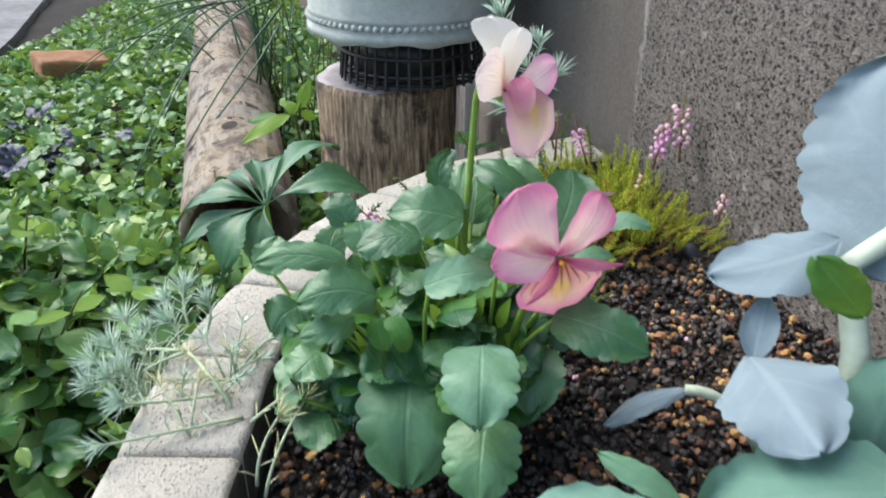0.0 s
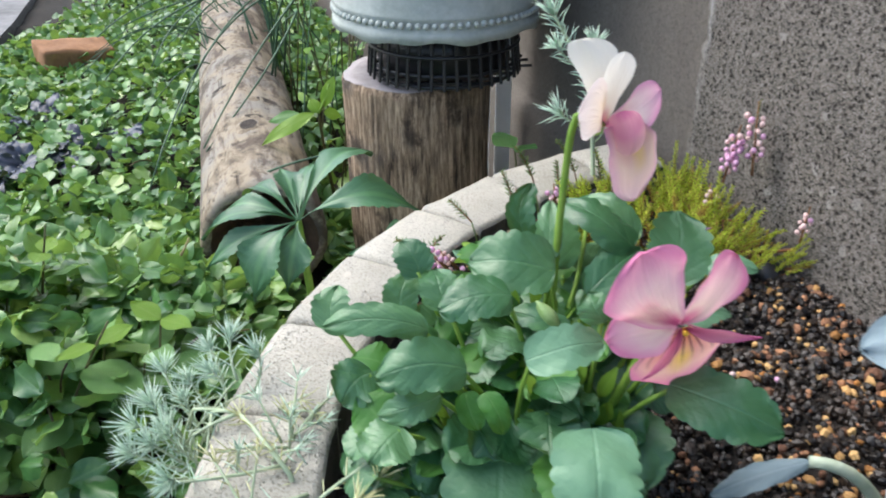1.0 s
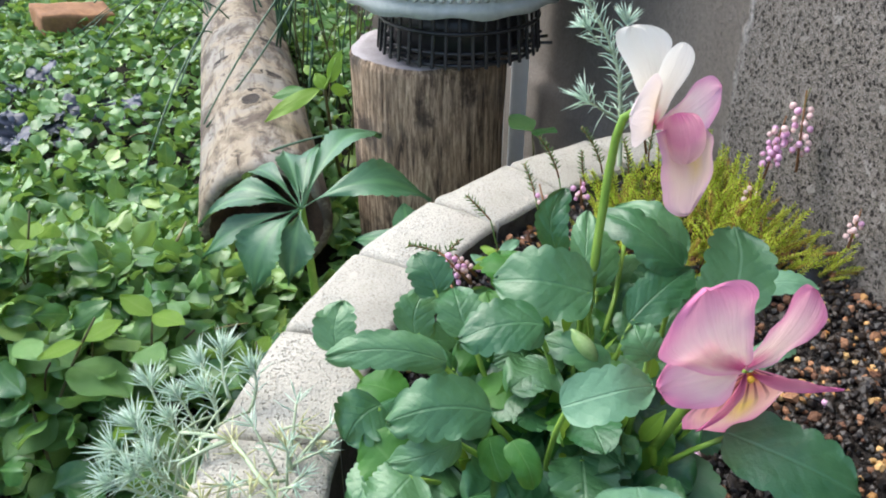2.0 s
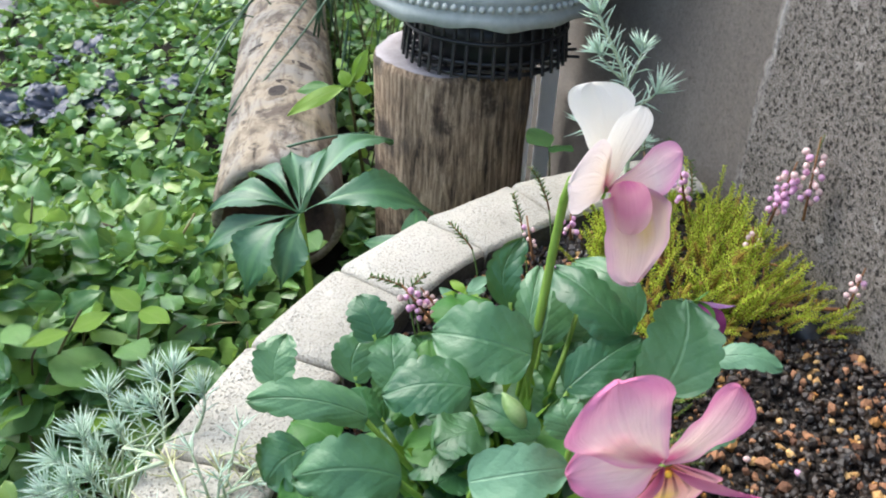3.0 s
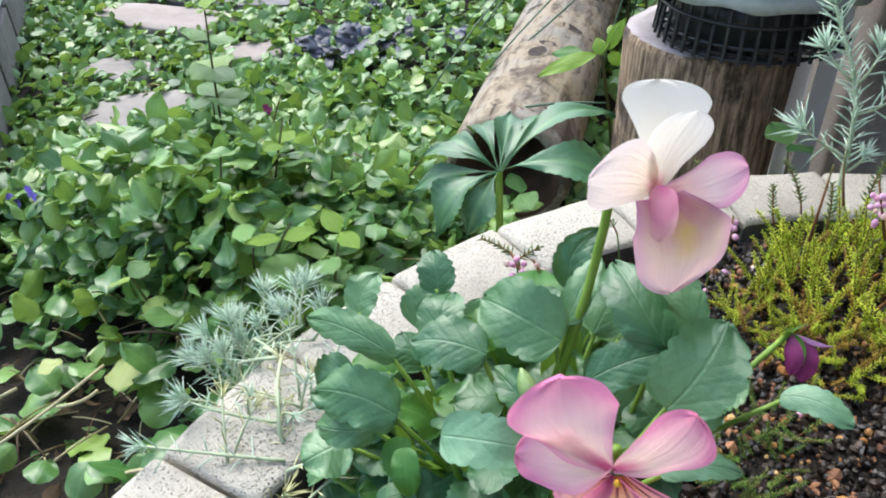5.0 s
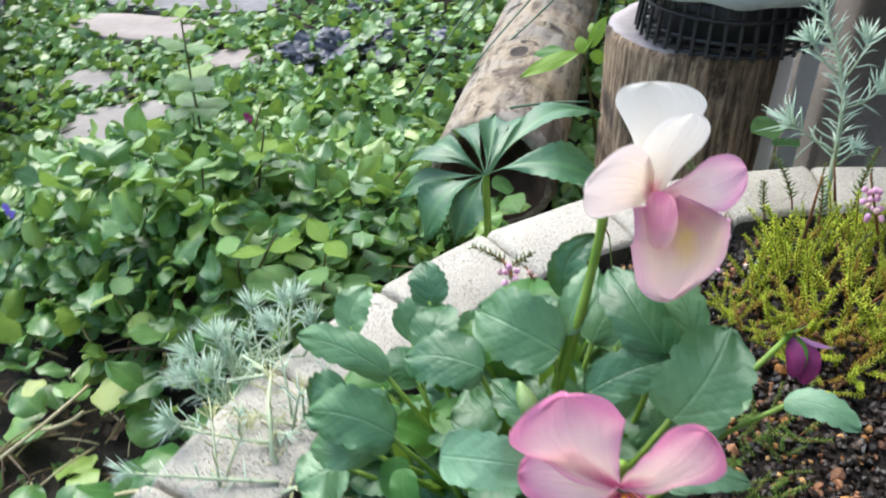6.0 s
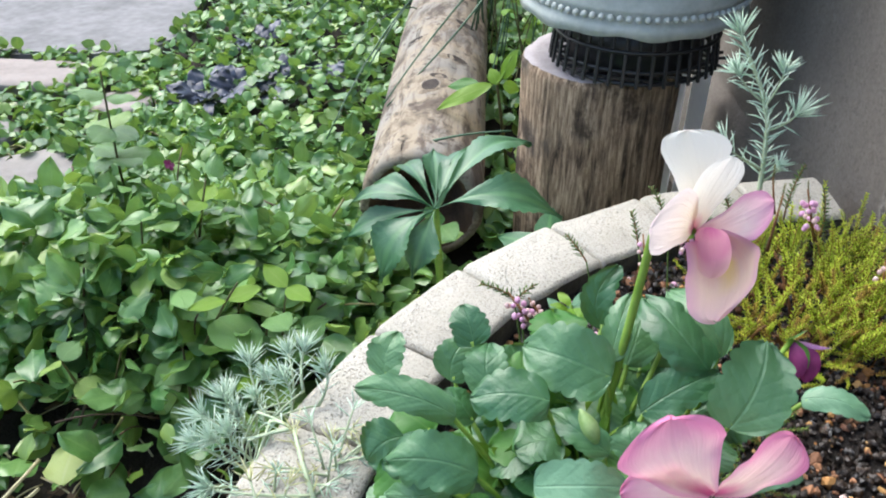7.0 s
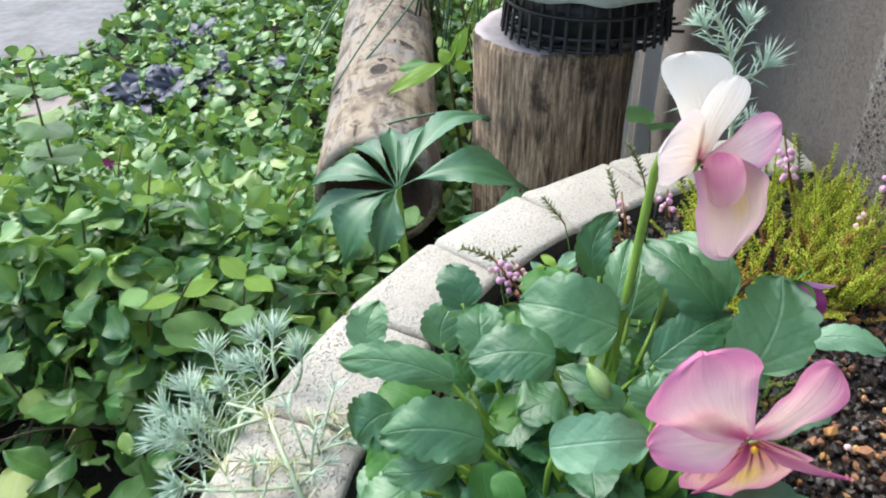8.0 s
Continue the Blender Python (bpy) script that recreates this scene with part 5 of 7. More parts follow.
def wormwood():
    base = Vector((-0.0913, 0.2620, 0.1660)) + Vector((0.006, 0, 0))
    root = thing("wormwood", base, "silvery feathery wormwood sprawling over the pale kerb", "plant")
    a = Vector((-0.0905, 0.2594, 0.1960))
    b = Vector((-0.1068, 0.2785, 0.2000))
    needle_shoot(root, [base, a, b, (-0.1159, 0.2911, 0.1970)], 1, start=0.3, tuft=10, step=0.0028, r0=0.0011, r1=0.0008, mats=("wormwood_dry", "wormwood_stem"))
    tips = [
        ((-0.1241, 0.3230, 0.2143), 0.012), ((-0.1371, 0.3280, 0.2044), 0.011), ((-0.1601, 0.3300, 0.1913), 0.012), ((-0.1487, 0.3250, 0.1889), 0.010),
        ((-0.1550, 0.3000, 0.1962), 0.013), ((-0.1593, 0.2880, 0.1946), 0.013), ((-0.1495, 0.3000, 0.1873), 0.011), ((-0.1501, 0.2800, 0.1920), 0.012),
        ((-0.1313, 0.2500, 0.2024), 0.012), ((-0.1611, 0.3120, 0.1864), 0.011), ((-0.1448, 0.3080, 0.1916), 0.010), ((-0.1581, 0.2780, 0.1896), 0.012),
        ((-0.1130, 0.3180, 0.2090), 0.010), ((-0.1331, 0.3150, 0.2008), 0.011), ((-0.1452, 0.2850, 0.1936), 0.011),
    ]
    c = Vector((-0.1159, 0.2911, 0.1970))
    spread = [Vector((-0.1278, 0.2932, 0.1960)), Vector((-0.1371, 0.2973, 0.1940)), Vector((-0.1268, 0.2862, 0.1950)), Vector((-0.1327, 0.2821, 0.1940))]
    for s in spread:
        needle_shoot(root, curve_points(c, c.lerp(s, 0.5) + Vector((0, 0, 0.002)), s, 5), int(s.x * 9999), step=0.004, tuft=0, r0=0.0008, r1=0.0006)
    for k, (tip, ln) in enumerate(tips):
        tip = Vector(tip)
        q = tip.lerp(c, random.uniform(0.25, 0.45))
        q.z = tip.z - random.uniform(0.014, 0.024) if tip.x < -0.13 else max(0.192, tip.z - 0.016)
        mid = q.lerp(tip, 0.5) + Vector((random.uniform(-0.004, 0.004), random.uniform(-0.004, 0.004), 0.001))
        stalk(root, "runner", curve_points(spread[k % 4], spread[k % 4].lerp(q, 0.5) + Vector((0, 0, 0.003)), q, 6), 0.0005, 0.0005, "wormwood_stem", 5)
        needle_shoot(root, curve_points(q, mid, tip, 8), 10 + k, length=ln, width=0.00062, step=0.0011, start=0.2, tuft=34)
    # low shoots along the near part, thinner and yellower
    for k, (p, q, t) in enumerate((
        ((-0.0827, 0.2526, 0.1920), (-0.1030, 0.2412, 0.1950), (-0.1307, 0.2261, 0.2000)),
        ((-0.0943, 0.2653, 0.1940), (-0.1127, 0.2564, 0.1960), (-0.1339, 0.2511, 0.2000)),
        ((-0.0789, 0.2491, 0.1920), (-0.0688, 0.2533, 0.2000), (-0.0566, 0.2568, 0.2060)),
        ((-0.0711, 0.2208, 0.1850), (-0.0712, 0.2261, 0.2000), (-0.0607, 0.2314, 0.2120)),
        ((-0.0682, 0.2200, 0.1800), (-0.0662, 0.2285, 0.1950), (-0.0545, 0.2503, 0.2050)))):
        needle_shoot(root, curve_points(p, q, t, 9), 40 + k, length=0.011, step=0.0030, start=0.1, tuft=16, mats=("wormwood" if k < 2 else "wormwood_dry", "wormwood_stem"))
    for k in range(16):
        y = random.uniform(0.24, 0.31)
        p = Vector((random.uniform(-0.115, -0.082), y, 0.191))
        t = p + Vector((random.uniform(-0.02, 0.02), random.uniform(-0.01, 0.02), random.uniform(0.004, 0.016)))
        needle_shoot(root, curve_points(p, p.lerp(t, 0.5) + Vector((0, 0, 0.003)), t, 5), 70 + k, length=0.009, width=0.0007, step=0.0030, start=0.0, tuft=7, mats=("wormwood_dry" if k % 2 else "wormwood", "wormwood_stem"), r0=0.0006, r1=0.0004)

    base2 = Vector((0.0704, 0.5200, 0.1936))
    base2.z = SOIL
    up = thing("wormwood", base2, "upright silvery feathery wormwood sprig beside the wall", "plant")
    st = [base2, (0.0702, 0.5350, 0.1945), (0.0681, 0.5420, 0.2252), (0.0653, 0.5450, 0.2475), (0.0573, 0.5500, 0.2672), (0.0449, 0.5600, 0.2855), (0.0407, 0.5620, 0.2937)]
    needle_shoot(up, st, 101, length=0.016, step=0.0011, start=0.40, tuft=30, r0=0.0017, r1=0.0010, width=0.0011)
    for k, (p, q, t, ln) in enumerate((
        ((0.0690, 0.5410, 0.2188), (0.0558, 0.5350, 0.2266), (0.0438, 0.5300, 0.2367), 0.017),
        ((0.0658, 0.5440, 0.2430), (0.0766, 0.5450, 0.2477), (0.0808, 0.5470, 0.2558), 0.018),
        ((0.0617, 0.5480, 0.2556), (0.0688, 0.5520, 0.2680), (0.0681, 0.5550, 0.2769), 0.014),
        ((0.0604, 0.5480, 0.2587), (0.0500, 0.5450, 0.2650), (0.0425, 0.5480, 0.2755), 0.014),
        ((0.0699, 0.5400, 0.2122), (0.0752, 0.5380, 0.2180), (0.0767, 0.5360, 0.2265), 0.010))):
        needle_shoot(up, curve_points(p, q, t, 6), 110 + k, length=ln, step=0.0018, start=0.3, tuft=26, width=0.0011)


wormwood()


# ---- heather ----
def scale_shoot(name, length, seed, mat, spread=0.0044):
    """A shoot of heather along z, clothed in tiny needle leaves."""
    rng = random.Random(seed)
    b = Build()
    bendx, bendy = rng.uniform(-0.25, 0.25), rng.uniform(-0.25, 0.25)
    pts = [Vector((bendx * length * s * s, bendy * length * s * s, length * s)) for s in np.linspace(0, 1, 7)]
    v, f = tube(pts, [0.0005, 0.0005, 0.0004, 0.0004, 0.0004, 0.0003, 0.0003], 5)
    b.add(v, f, None, 1)
    turn = rng.uniform(0, 6)
    n = int(length / 0.0006)
    for k in range(n):
        s = 0.18 + 0.82 * k / n
        q = Vector((bendx * length * s * s, bendy * length * s * s, length * s))
        turn += 2.4
        way = Vector((math.cos(turn), math.sin(turn), rng.uniform(0.5, 1.1)))
        b.add(*needle(q, way, spread * rng.uniform(0.6, 1.1) * (1.15 - 0.5 * s), 0.0008))
    return b.mesh(name, [mat, M["heather_stem"]])


def bell_mesh(mat):
    """A small closed heather bell."""
    prof = [(0.0002, 0.0), (0.0013, 0.0006), (0.0019, 0.0018), (0.0017, 0.0030), (0.0009, 0.0040), (0.0002, 0.0042)]
    sides = 8
    v = [(r * math.cos(2 * math.pi * j / sides), r * math.sin(2 * math.pi * j / sides), -z) for r, z in prof for j in range(sides)]
    f = [(k * sides + j, (k + 1) * sides + j, (k + 1) * sides + (j + 1) % sides, k * sides + (j + 1) % sides) for k in range(len(prof) - 1) for j in range(sides)]
    return mesh_of("bell", v, f, mat)


BELLS = [bell_mesh(M["heather_bell"]), bell_mesh(M["heather_bell_faded"])]
SHOOTS = [scale_shoot("leafy_shoot", random.uniform(0.032, 0.054), 200 + k, M["heather"], 0.0047) for k in range(8)]
RUST = [scale_shoot("leafy_shoot", random.uniform(0.026, 0.044), 260 + k, M["heather_rust"], 0.0044) for k in range(4)]
DARK = [scale_shoot("leafy_shoot", random.uniform(0.022, 0.034), 230 + k, M["heather_dark"], 0.0030) for k in range(4)]
GREEN = [scale_shoot("leafy_shoot", 0.030 + 0.006 * k, 290 + k, M["heather_green"], 0.0046) for k in range(3)]


def flower_spike(parent, base, tip, n, kind=0, size=1.0, green_tip=True):
    """Bells clustered round a thin twig, with a dark green tip."""
    o = parent.matrix_basis.inverted()
    base, tip = Vector(base), Vector(tip)
    d = (tip - base)
    side = d.orthogonal().normalized()
    other = d.normalized().cross(side)
    v, f = tube([o @ base, o @ base.lerp(tip, 0.5), o @ tip], [0.0008, 0.0006, 0.0004], 5)
    part("twig", mesh_of("twig", v, f, M["heather_stem"]), parent)
    for k in range(n):
        s = 0.25 + 0.6 * (k + random.random()) / n
        a = k * 2.4
        r = random.uniform(0.0022, 0.0042) * size
        p = base.lerp(tip, s) + (side * math.cos(a) + other * math.sin(a)) * r
        part("bell", BELLS[kind if random.random() < 0.8 else 1 - kind], parent, "", Matrix.Translation(o @ p) @ pose(0, 0, 0, random.uniform(-40, 40), random.uniform(-40, 40), 0) @ Matrix.Scale(random.uniform(0.6, 0.9) * size, 4))
    if green_tip:
        part("leafy_shoot", DARK[n % 4], parent, "", o @ (frame_of(base.lerp(tip, 0.72), tip + d * 0.4) @ pose(0, 0, 0, -90, 0, 0)) @ Matrix.Scale(0.5, 4))


def heather():
    c = Vector((0.098, 0.490, SOIL))
    root = thing("heather", c, "yellow-green heather bush with small pink bells at the wall foot", "shrub")
    o = root.matrix_basis.inverted()
    rng = random.Random(5)
    made = 0
    while made < 320:
        x, y = rng.uniform(0.050, 0.190), rng.uniform(0.440, 0.552)
        if x > wall_x(y) - 0.006 or (x - KX) ** 2 + (y - KY) ** 2 > (R_IN - 0.012) ** 2:
            continue
        if y < 0.462 and x < 0.07:
            continue
        edge = abs((x - 0.100) / 0.078) ** 2 + abs((y - 0.490) / 0.07) ** 2
        if edge > 1.5:
            continue
        h = 0.020 * max(0.0, 1 - edge)
        low = x > 0.135
        if low and rng.random() < 0.25:
            continue
        z = SOIL + 0.004 + (h if not low else 0.004) * rng.uniform(0.3, 1.0)
        lean = Vector(((x - 0.095) * 6 + rng.uniform(-0.35, 0.35), (y - 0.490) * 4 + rng.uniform(-0.4, 0.3), 1.0 if not low else 0.7))
        dark = rng.random() < 0.14 and y > 0.49
        sc = rng.uniform(0.58, 0.92) * (0.75 if low else 1.0)
        me = DARK[rng.randrange(4)] if dark else RUST[rng.randrange(4)] if rng.random() < (0.30 if y < 0.460 or low else 0.12) else SHOOTS[rng.randrange(8)]
        m = Matrix.Translation((x, y, z)) @ lean.to_track_quat("Z", "Y").to_matrix().to_4x4() @ pose(0, 0, 0, 0, 0, rng.uniform(0, 360)) @ Matrix.Scale(sc, 4)
        part("leafy_shoot", me, root, "", o @ m)
        made += 1
    # low sprawling sprigs in front
    for k in range(120):
        x = rng.uniform(0.036, 0.135)
        y = rng.uniform(0.418, 0.462) + (0.018 if x < 0.06 else 0.0) + (0.012 if x > 0.115 else 0.0)
        lean = Vector((rng.uniform(-0.9, 0.9), rng.uniform(-1.1, 0.5), rng.uniform(0.45, 1.0)))
        me = RUST[rng.randrange(4)] if rng.random() < 0.32 else SHOOTS[rng.randrange(8)]
        m = Matrix.Translation((x, y, SOIL + rng.uniform(0.003, 0.010))) @ lean.to_track_quat("Z", "Y").to_matrix().to_4x4() @ pose(0, 0, 0, 0, 0, rng.uniform(0, 360)) @ Matrix.Scale(rng.uniform(0.45, 0.75), 4)
        part("leafy_shoot", me, root, "", o @ m)
    # dark tips that stand up against the kerb
    for b, t in (((0.0560, 0.5150, 0.195), (0.0500, 0.5180, 0.2235)), ((0.0840, 0.5200, 0.200), (0.0820, 0.5240, 0.2330)), ((0.0450, 0.5050, 0.190), (0.0380, 0.5070, 0.2120)), ((0.1020, 0.5050, 0.200), (0.1050, 0.5080, 0.2260)), ((0.0700, 0.5060, 0.195), (0.0690, 0.5090, 0.2170))):
        b, t = Vector(b), Vector(t)
        part("leafy_shoot", scale_shoot("leafy_shoot", (t - b).length * 1.1, int(b.x * 9999), M["heather_dark"], 0.0050), root, "", o @ frame_of(b, t) @ pose(0, 0, 0, -90, 0, 0))
    for k in range(26):
        x, y = rng.uniform(0.06, 0.15), rng.uniform(0.44, 0.53)
        p = Vector((x, y, SOIL + 0.002))
        q = p + Vector((rng.uniform(-0.025, 0.025), rng.uniform(-0.025, 0.025), rng.uniform(0.012, 0.035)))
        v, f = tube([o @ u for u in curve_points(p, p.lerp(q, 0.5) + Vector((0, 0, 0.006)), q, 6)], [0.0011, 0.001, 0.0009, 0.0008, 0.0007, 0.0006], 5)
        part("twig", mesh_of("twig", v, f, M["heather_stem"]), root)
    # spikes that stand up against the wall
    flower_spike(root, (0.1386, 0.4806, 0.2088), (0.1479, 0.4917, 0.2424), 26, 0, 1.15, False)
    flower_spike(root, (0.1547, 0.4784, 0.2146), (0.1570, 0.4951, 0.2559), 20, 1, 1.15)
    flower_spike(root, (0.1321, 0.4722, 0.1964), (0.1306, 0.4793, 0.2087), 5, 1, 1.0, False)
    flower_spike(root, (0.1694, 0.4323, 0.1937), (0.1747, 0.4402, 0.2127), 10, 1, 1.0, False)
    flower_spike(root, (0.0953, 0.4815, 0.2123), (0.0839, 0.4770, 0.2445), 16, 0, 1.0)
    flower_spike(root, (0.0650, 0.4238, 0.2378), (0.0650, 0.4238, 0.2678), 0, 0, 0.9)
    flower_spike(root, (0.0738, 0.4900, 0.2200), (0.0683, 0.4900, 0.2414), 0, 0, 0.9)
    # long rusty stem on the soil
    v, f = tube([o @ Vector(p) for p in curve_points((0.1408, 0.4654, 0.1700), (0.1644, 0.4544, 0.1730), (0.1950, 0.4566, 0.1780), 8)], 0.0011, 6)
    part("twig", mesh_of("twig", v, f, M["heather_stem"]), root)

    def foot_of(b):
        way = Vector((KX - b.x, KY - b.y, 0)).normalized()
        r = math.hypot(KX - b.x, KY - b.y)
        q = b + way * max(0.012, r - R_IN + 0.010)
        return Vector((q.x, q.y, SOIL))

    # a small green one under the viola
    c3 = Vector((0.070, 0.366, SOIL))
    young = thing("heather", c3, "small green heather sprig on the soil beside the viola", "shrub")
    for k in range(46):
        x, y = rng.uniform(0.050, 0.088), rng.uniform(0.335, 0.392)
        lean = Vector((rng.uniform(-0.9, 0.9), rng.uniform(-0.9, 0.6), rng.uniform(0.4, 1.0)))
        m = Matrix.Translation((x, y, SOIL + 0.004)) @ lean.to_track_quat("Z", "Y").to_matrix().to_4x4() @ Matrix.Scale(rng.uniform(0.40, 0.70), 4)
        part("leafy_shoot", GREEN[k % 3], young, "", young.matrix_basis.inverted() @ m)
    # a second small one that leans over the kerb
    c2 = Vector((0.002, 0.395, SOIL))
    low = thing("heather", c2, "thin heather sprigs with lilac bells leaning on the kerb", "shrub")
    flower_spike(low, (-0.0276, 0.3520, 0.2248), (-0.0421, 0.3580, 0.2377), 15, 0, 0.85, False)
    flower_spike(low, (-0.0253, 0.3620, 0.2220), (-0.0345, 0.3660, 0.2304), 8, 1, 0.85, False)
    for b, t in (((-0.0373, 0.3580, 0.2333), (-0.0496, 0.3580, 0.2439)), ((-0.0165, 0.4250, 0.2133), (-0.0267, 0.4320, 0.2227)), ((0.0072, 0.4400, 0.2177), (0.0031, 0.4460, 0.2330)), ((0.0199, 0.4520, 0.2235), (0.0140, 0.4560, 0.2444)), ((-0.0395, 0.3600, 0.2316), (-0.0352, 0.3700, 0.2339))):
        b, t = Vector(b), Vector(t)
        me = scale_shoot("leafy_shoot", (t - b).length * 1.1, int(b.x * 9999), M["heather_dark"], 0.0046)
        part("leafy_shoot", me, low, "", low.matrix_basis.inverted() @ frame_of(b, t) @ pose(0, 0, 0, -90, 0, 0))
        v, f = tube([low.matrix_basis.inverted() @ q for q in curve_points(foot_of(b), foot_of(b).lerp(b, 0.5) + Vector((0, 0, 0.012)), b, 7)], 0.0004, 5)
        part("twig", mesh_of("twig", v, f, M["heather_dark"]), low)
    flower_spike(low, (0.0320, 0.4450, 0.2111), (0.0305, 0.4480, 0.2254), 9, 0, 0.9, False)
    flower_spike(low, (0.0137, 0.4300, 0.2067), (0.0085, 0.4400, 0.2259), 7, 1, 0.8, False)


heather()


def seedling(foot, seed):
    """A weed seedling with curled pale leaves at the kerb's inner edge."""
    r = random.Random(seed)
    root = thing("seedling", foot, "small pale green weed seedling at the inner kerb edge", "plant")
    foot = Vector(foot)
    top = foot + Vector((-0.002, 0, 0.066))
    stalk(root, "stem", curve_points(foot, foot + Vector((0.003, -0.002, 0.035)), top, 6), 0.0011, 0.0008)
    for k in range(11):
        a = k * 2.4 + r.uniform(-0.4, 0.4)
        p = top - Vector((0, 0, 0.0012 * k))
        ln = r.uniform(0.008, 0.014)
        leaf_at(root, "leaf", p, p + Vector((math.cos(a), math.sin(a), r.uniform(0.1, 0.9))) * ln, ln * r.uniform(0.4, 0.65), r.uniform(-25, 25), spoon, "lime_leaf" if k % 3 else "viola_leaf_pale", (0, -0.4, 1), seed + k, "", 0.4, 0.1, 0, 0, 0.10, 0.06, 5, 10)


seedling((-0.014, 0.372, SOIL), 900)

# ---- hellebore ----
def leaflet(v):
    """Narrow below, broadest past the middle, pointed."""
    return max(0.06, math.sin(math.pi * min(1.0, v) ** 1.55) ** 1.35) if v < 0.999 else 0.0


def hellebore():
    foot = Vector((-0.125, 0.530, 0.0))
    root = thing("hellebore", foot, "dark green hellebore with hand-shaped glossy leaves beside the kerb", "plant")
    hub = Vector((-0.1340, 0.5340, 0.1580))
    stalk(root, "leaf_stalk", curve_points(foot, Vector((-0.128, 0.528, 0.08)), hub, 8), 0.0036, 0.0026, "stem")
    o = root.matrix_basis.inverted()

    def spread_leaflet(tip, width, arch, seed, roll=0.0):
        """A toothed leaflet that arches from the hub to its tip."""
        tip = Vector(tip)
        axis = tip - hub
        side = Matrix.Rotation(radians(roll), 3, axis.normalized()) @ axis.cross(Vector((0, -0.35, 1))).normalized() * width / 2
        mid = hub.lerp(tip, 0.6)
        v, f, u = spread_blade(hub, tip, mid - side, mid + side, leaflet, 10, 60, teeth=13, tooth=0.16, arch=arch, cup=0.09, ruffle=0.07, seed=seed, widest=0.6, curl=0.16)
        part("leaflet", mesh_of("leaflet", [o @ Vector(q) for q in v], f, M["hellebore_leaf"], u), root)

    spread_leaflet((-0.0920, 0.6292, 0.1786), 0.029, 0.14, 301, -10)
    spread_leaflet((-0.0519, 0.5560, 0.1600), 0.029, 0.24, 302, 8)
    spread_leaflet((-0.1540, 0.5930, 0.1775), 0.020, 0.06, 303, 14)
    spread_leaflet((-0.1330, 0.5980, 0.1800), 0.017, 0.05, 304, -14)
    spread_leaflet((-0.1882, 0.5960, 0.1535), 0.019, 0.16, 305, 10)
    spread_leaflet((-0.1900, 0.5560, 0.1600), 0.017, 0.18, 306, -12)
    spread_leaflet((-0.2043, 0.5374, 0.1500), 0.019, 0.16, 307, 10)
    spread_leaflet((-0.2020, 0.5220, 0.1320), 0.018, 0.10, 308, -8)
    spread_leaflet((-0.1630, 0.4930, 0.1240), 0.034, 0.22, 309, 6)
    spread_leaflet((-0.1380, 0.4950, 0.1290), 0.026, 0.16, 310, -12)
    hub2 = Vector((-0.068, 0.625, 0.075))
    stalk(root, "leaf_stalk", curve_points(foot + Vector((0.02, 0.01, 0)), Vector((-0.085, 0.59, 0.06)), hub2, 6), 0.0040, 0.0030, "stem")
    for j, (dx, dy, dz) in enumerate(((0.05, 0.01, 0.0), (0.04, 0.05, 0.01), (-0.01, 0.07, 0.005), (-0.05, 0.03, -0.01), (-0.045, -0.02, -0.015), (0.03, -0.03, -0.02))):
        leaf_at(root, "leaflet", hub2, hub2 + Vector((dx, dy, dz)), 0.024, 0, lance, "hellebore_leaf", (0, -0.4, 0.9), 330 + j, "", 0.2, 0.06, 9, 0.10, 0.03, 0.08, 8, 14)
    hub3 = Vector((-0.158, 0.485, 0.055))
    stalk(root, "leaf_stalk", curve_points(foot, Vector((-0.14, 0.5, 0.05)), hub3, 6), 0.0036, 0.0028, "stem")
    for j, (dx, dy, dz) in enumerate(((0.035, 0.03, 0.0), (-0.005, 0.055, 0.0), (-0.05, 0.02, -0.01), (-0.035, -0.035, -0.02), (0.015, -0.05, -0.02))):
        leaf_at(root, "leaflet", hub3, hub3 + Vector((dx, dy, dz)), 0.028, 0, lance, "hellebore_leaf", (0, -0.4, 0.9), 350 + j, "", 0.2, 0.06, 9, 0.10, 0.03, 0.08, 8, 14)


hellebore()


# ---- silver-leaved plant ----
def wavy(v):
    """A broad silver leaf, blunt and shallowly scalloped."""
    return max(0.07, math.sin(math.pi * min(1.0, v) ** 1.05) ** 0.5 * (1 + 0.05 * math.sin(v * 30))) if v < 0.999 else 0.22


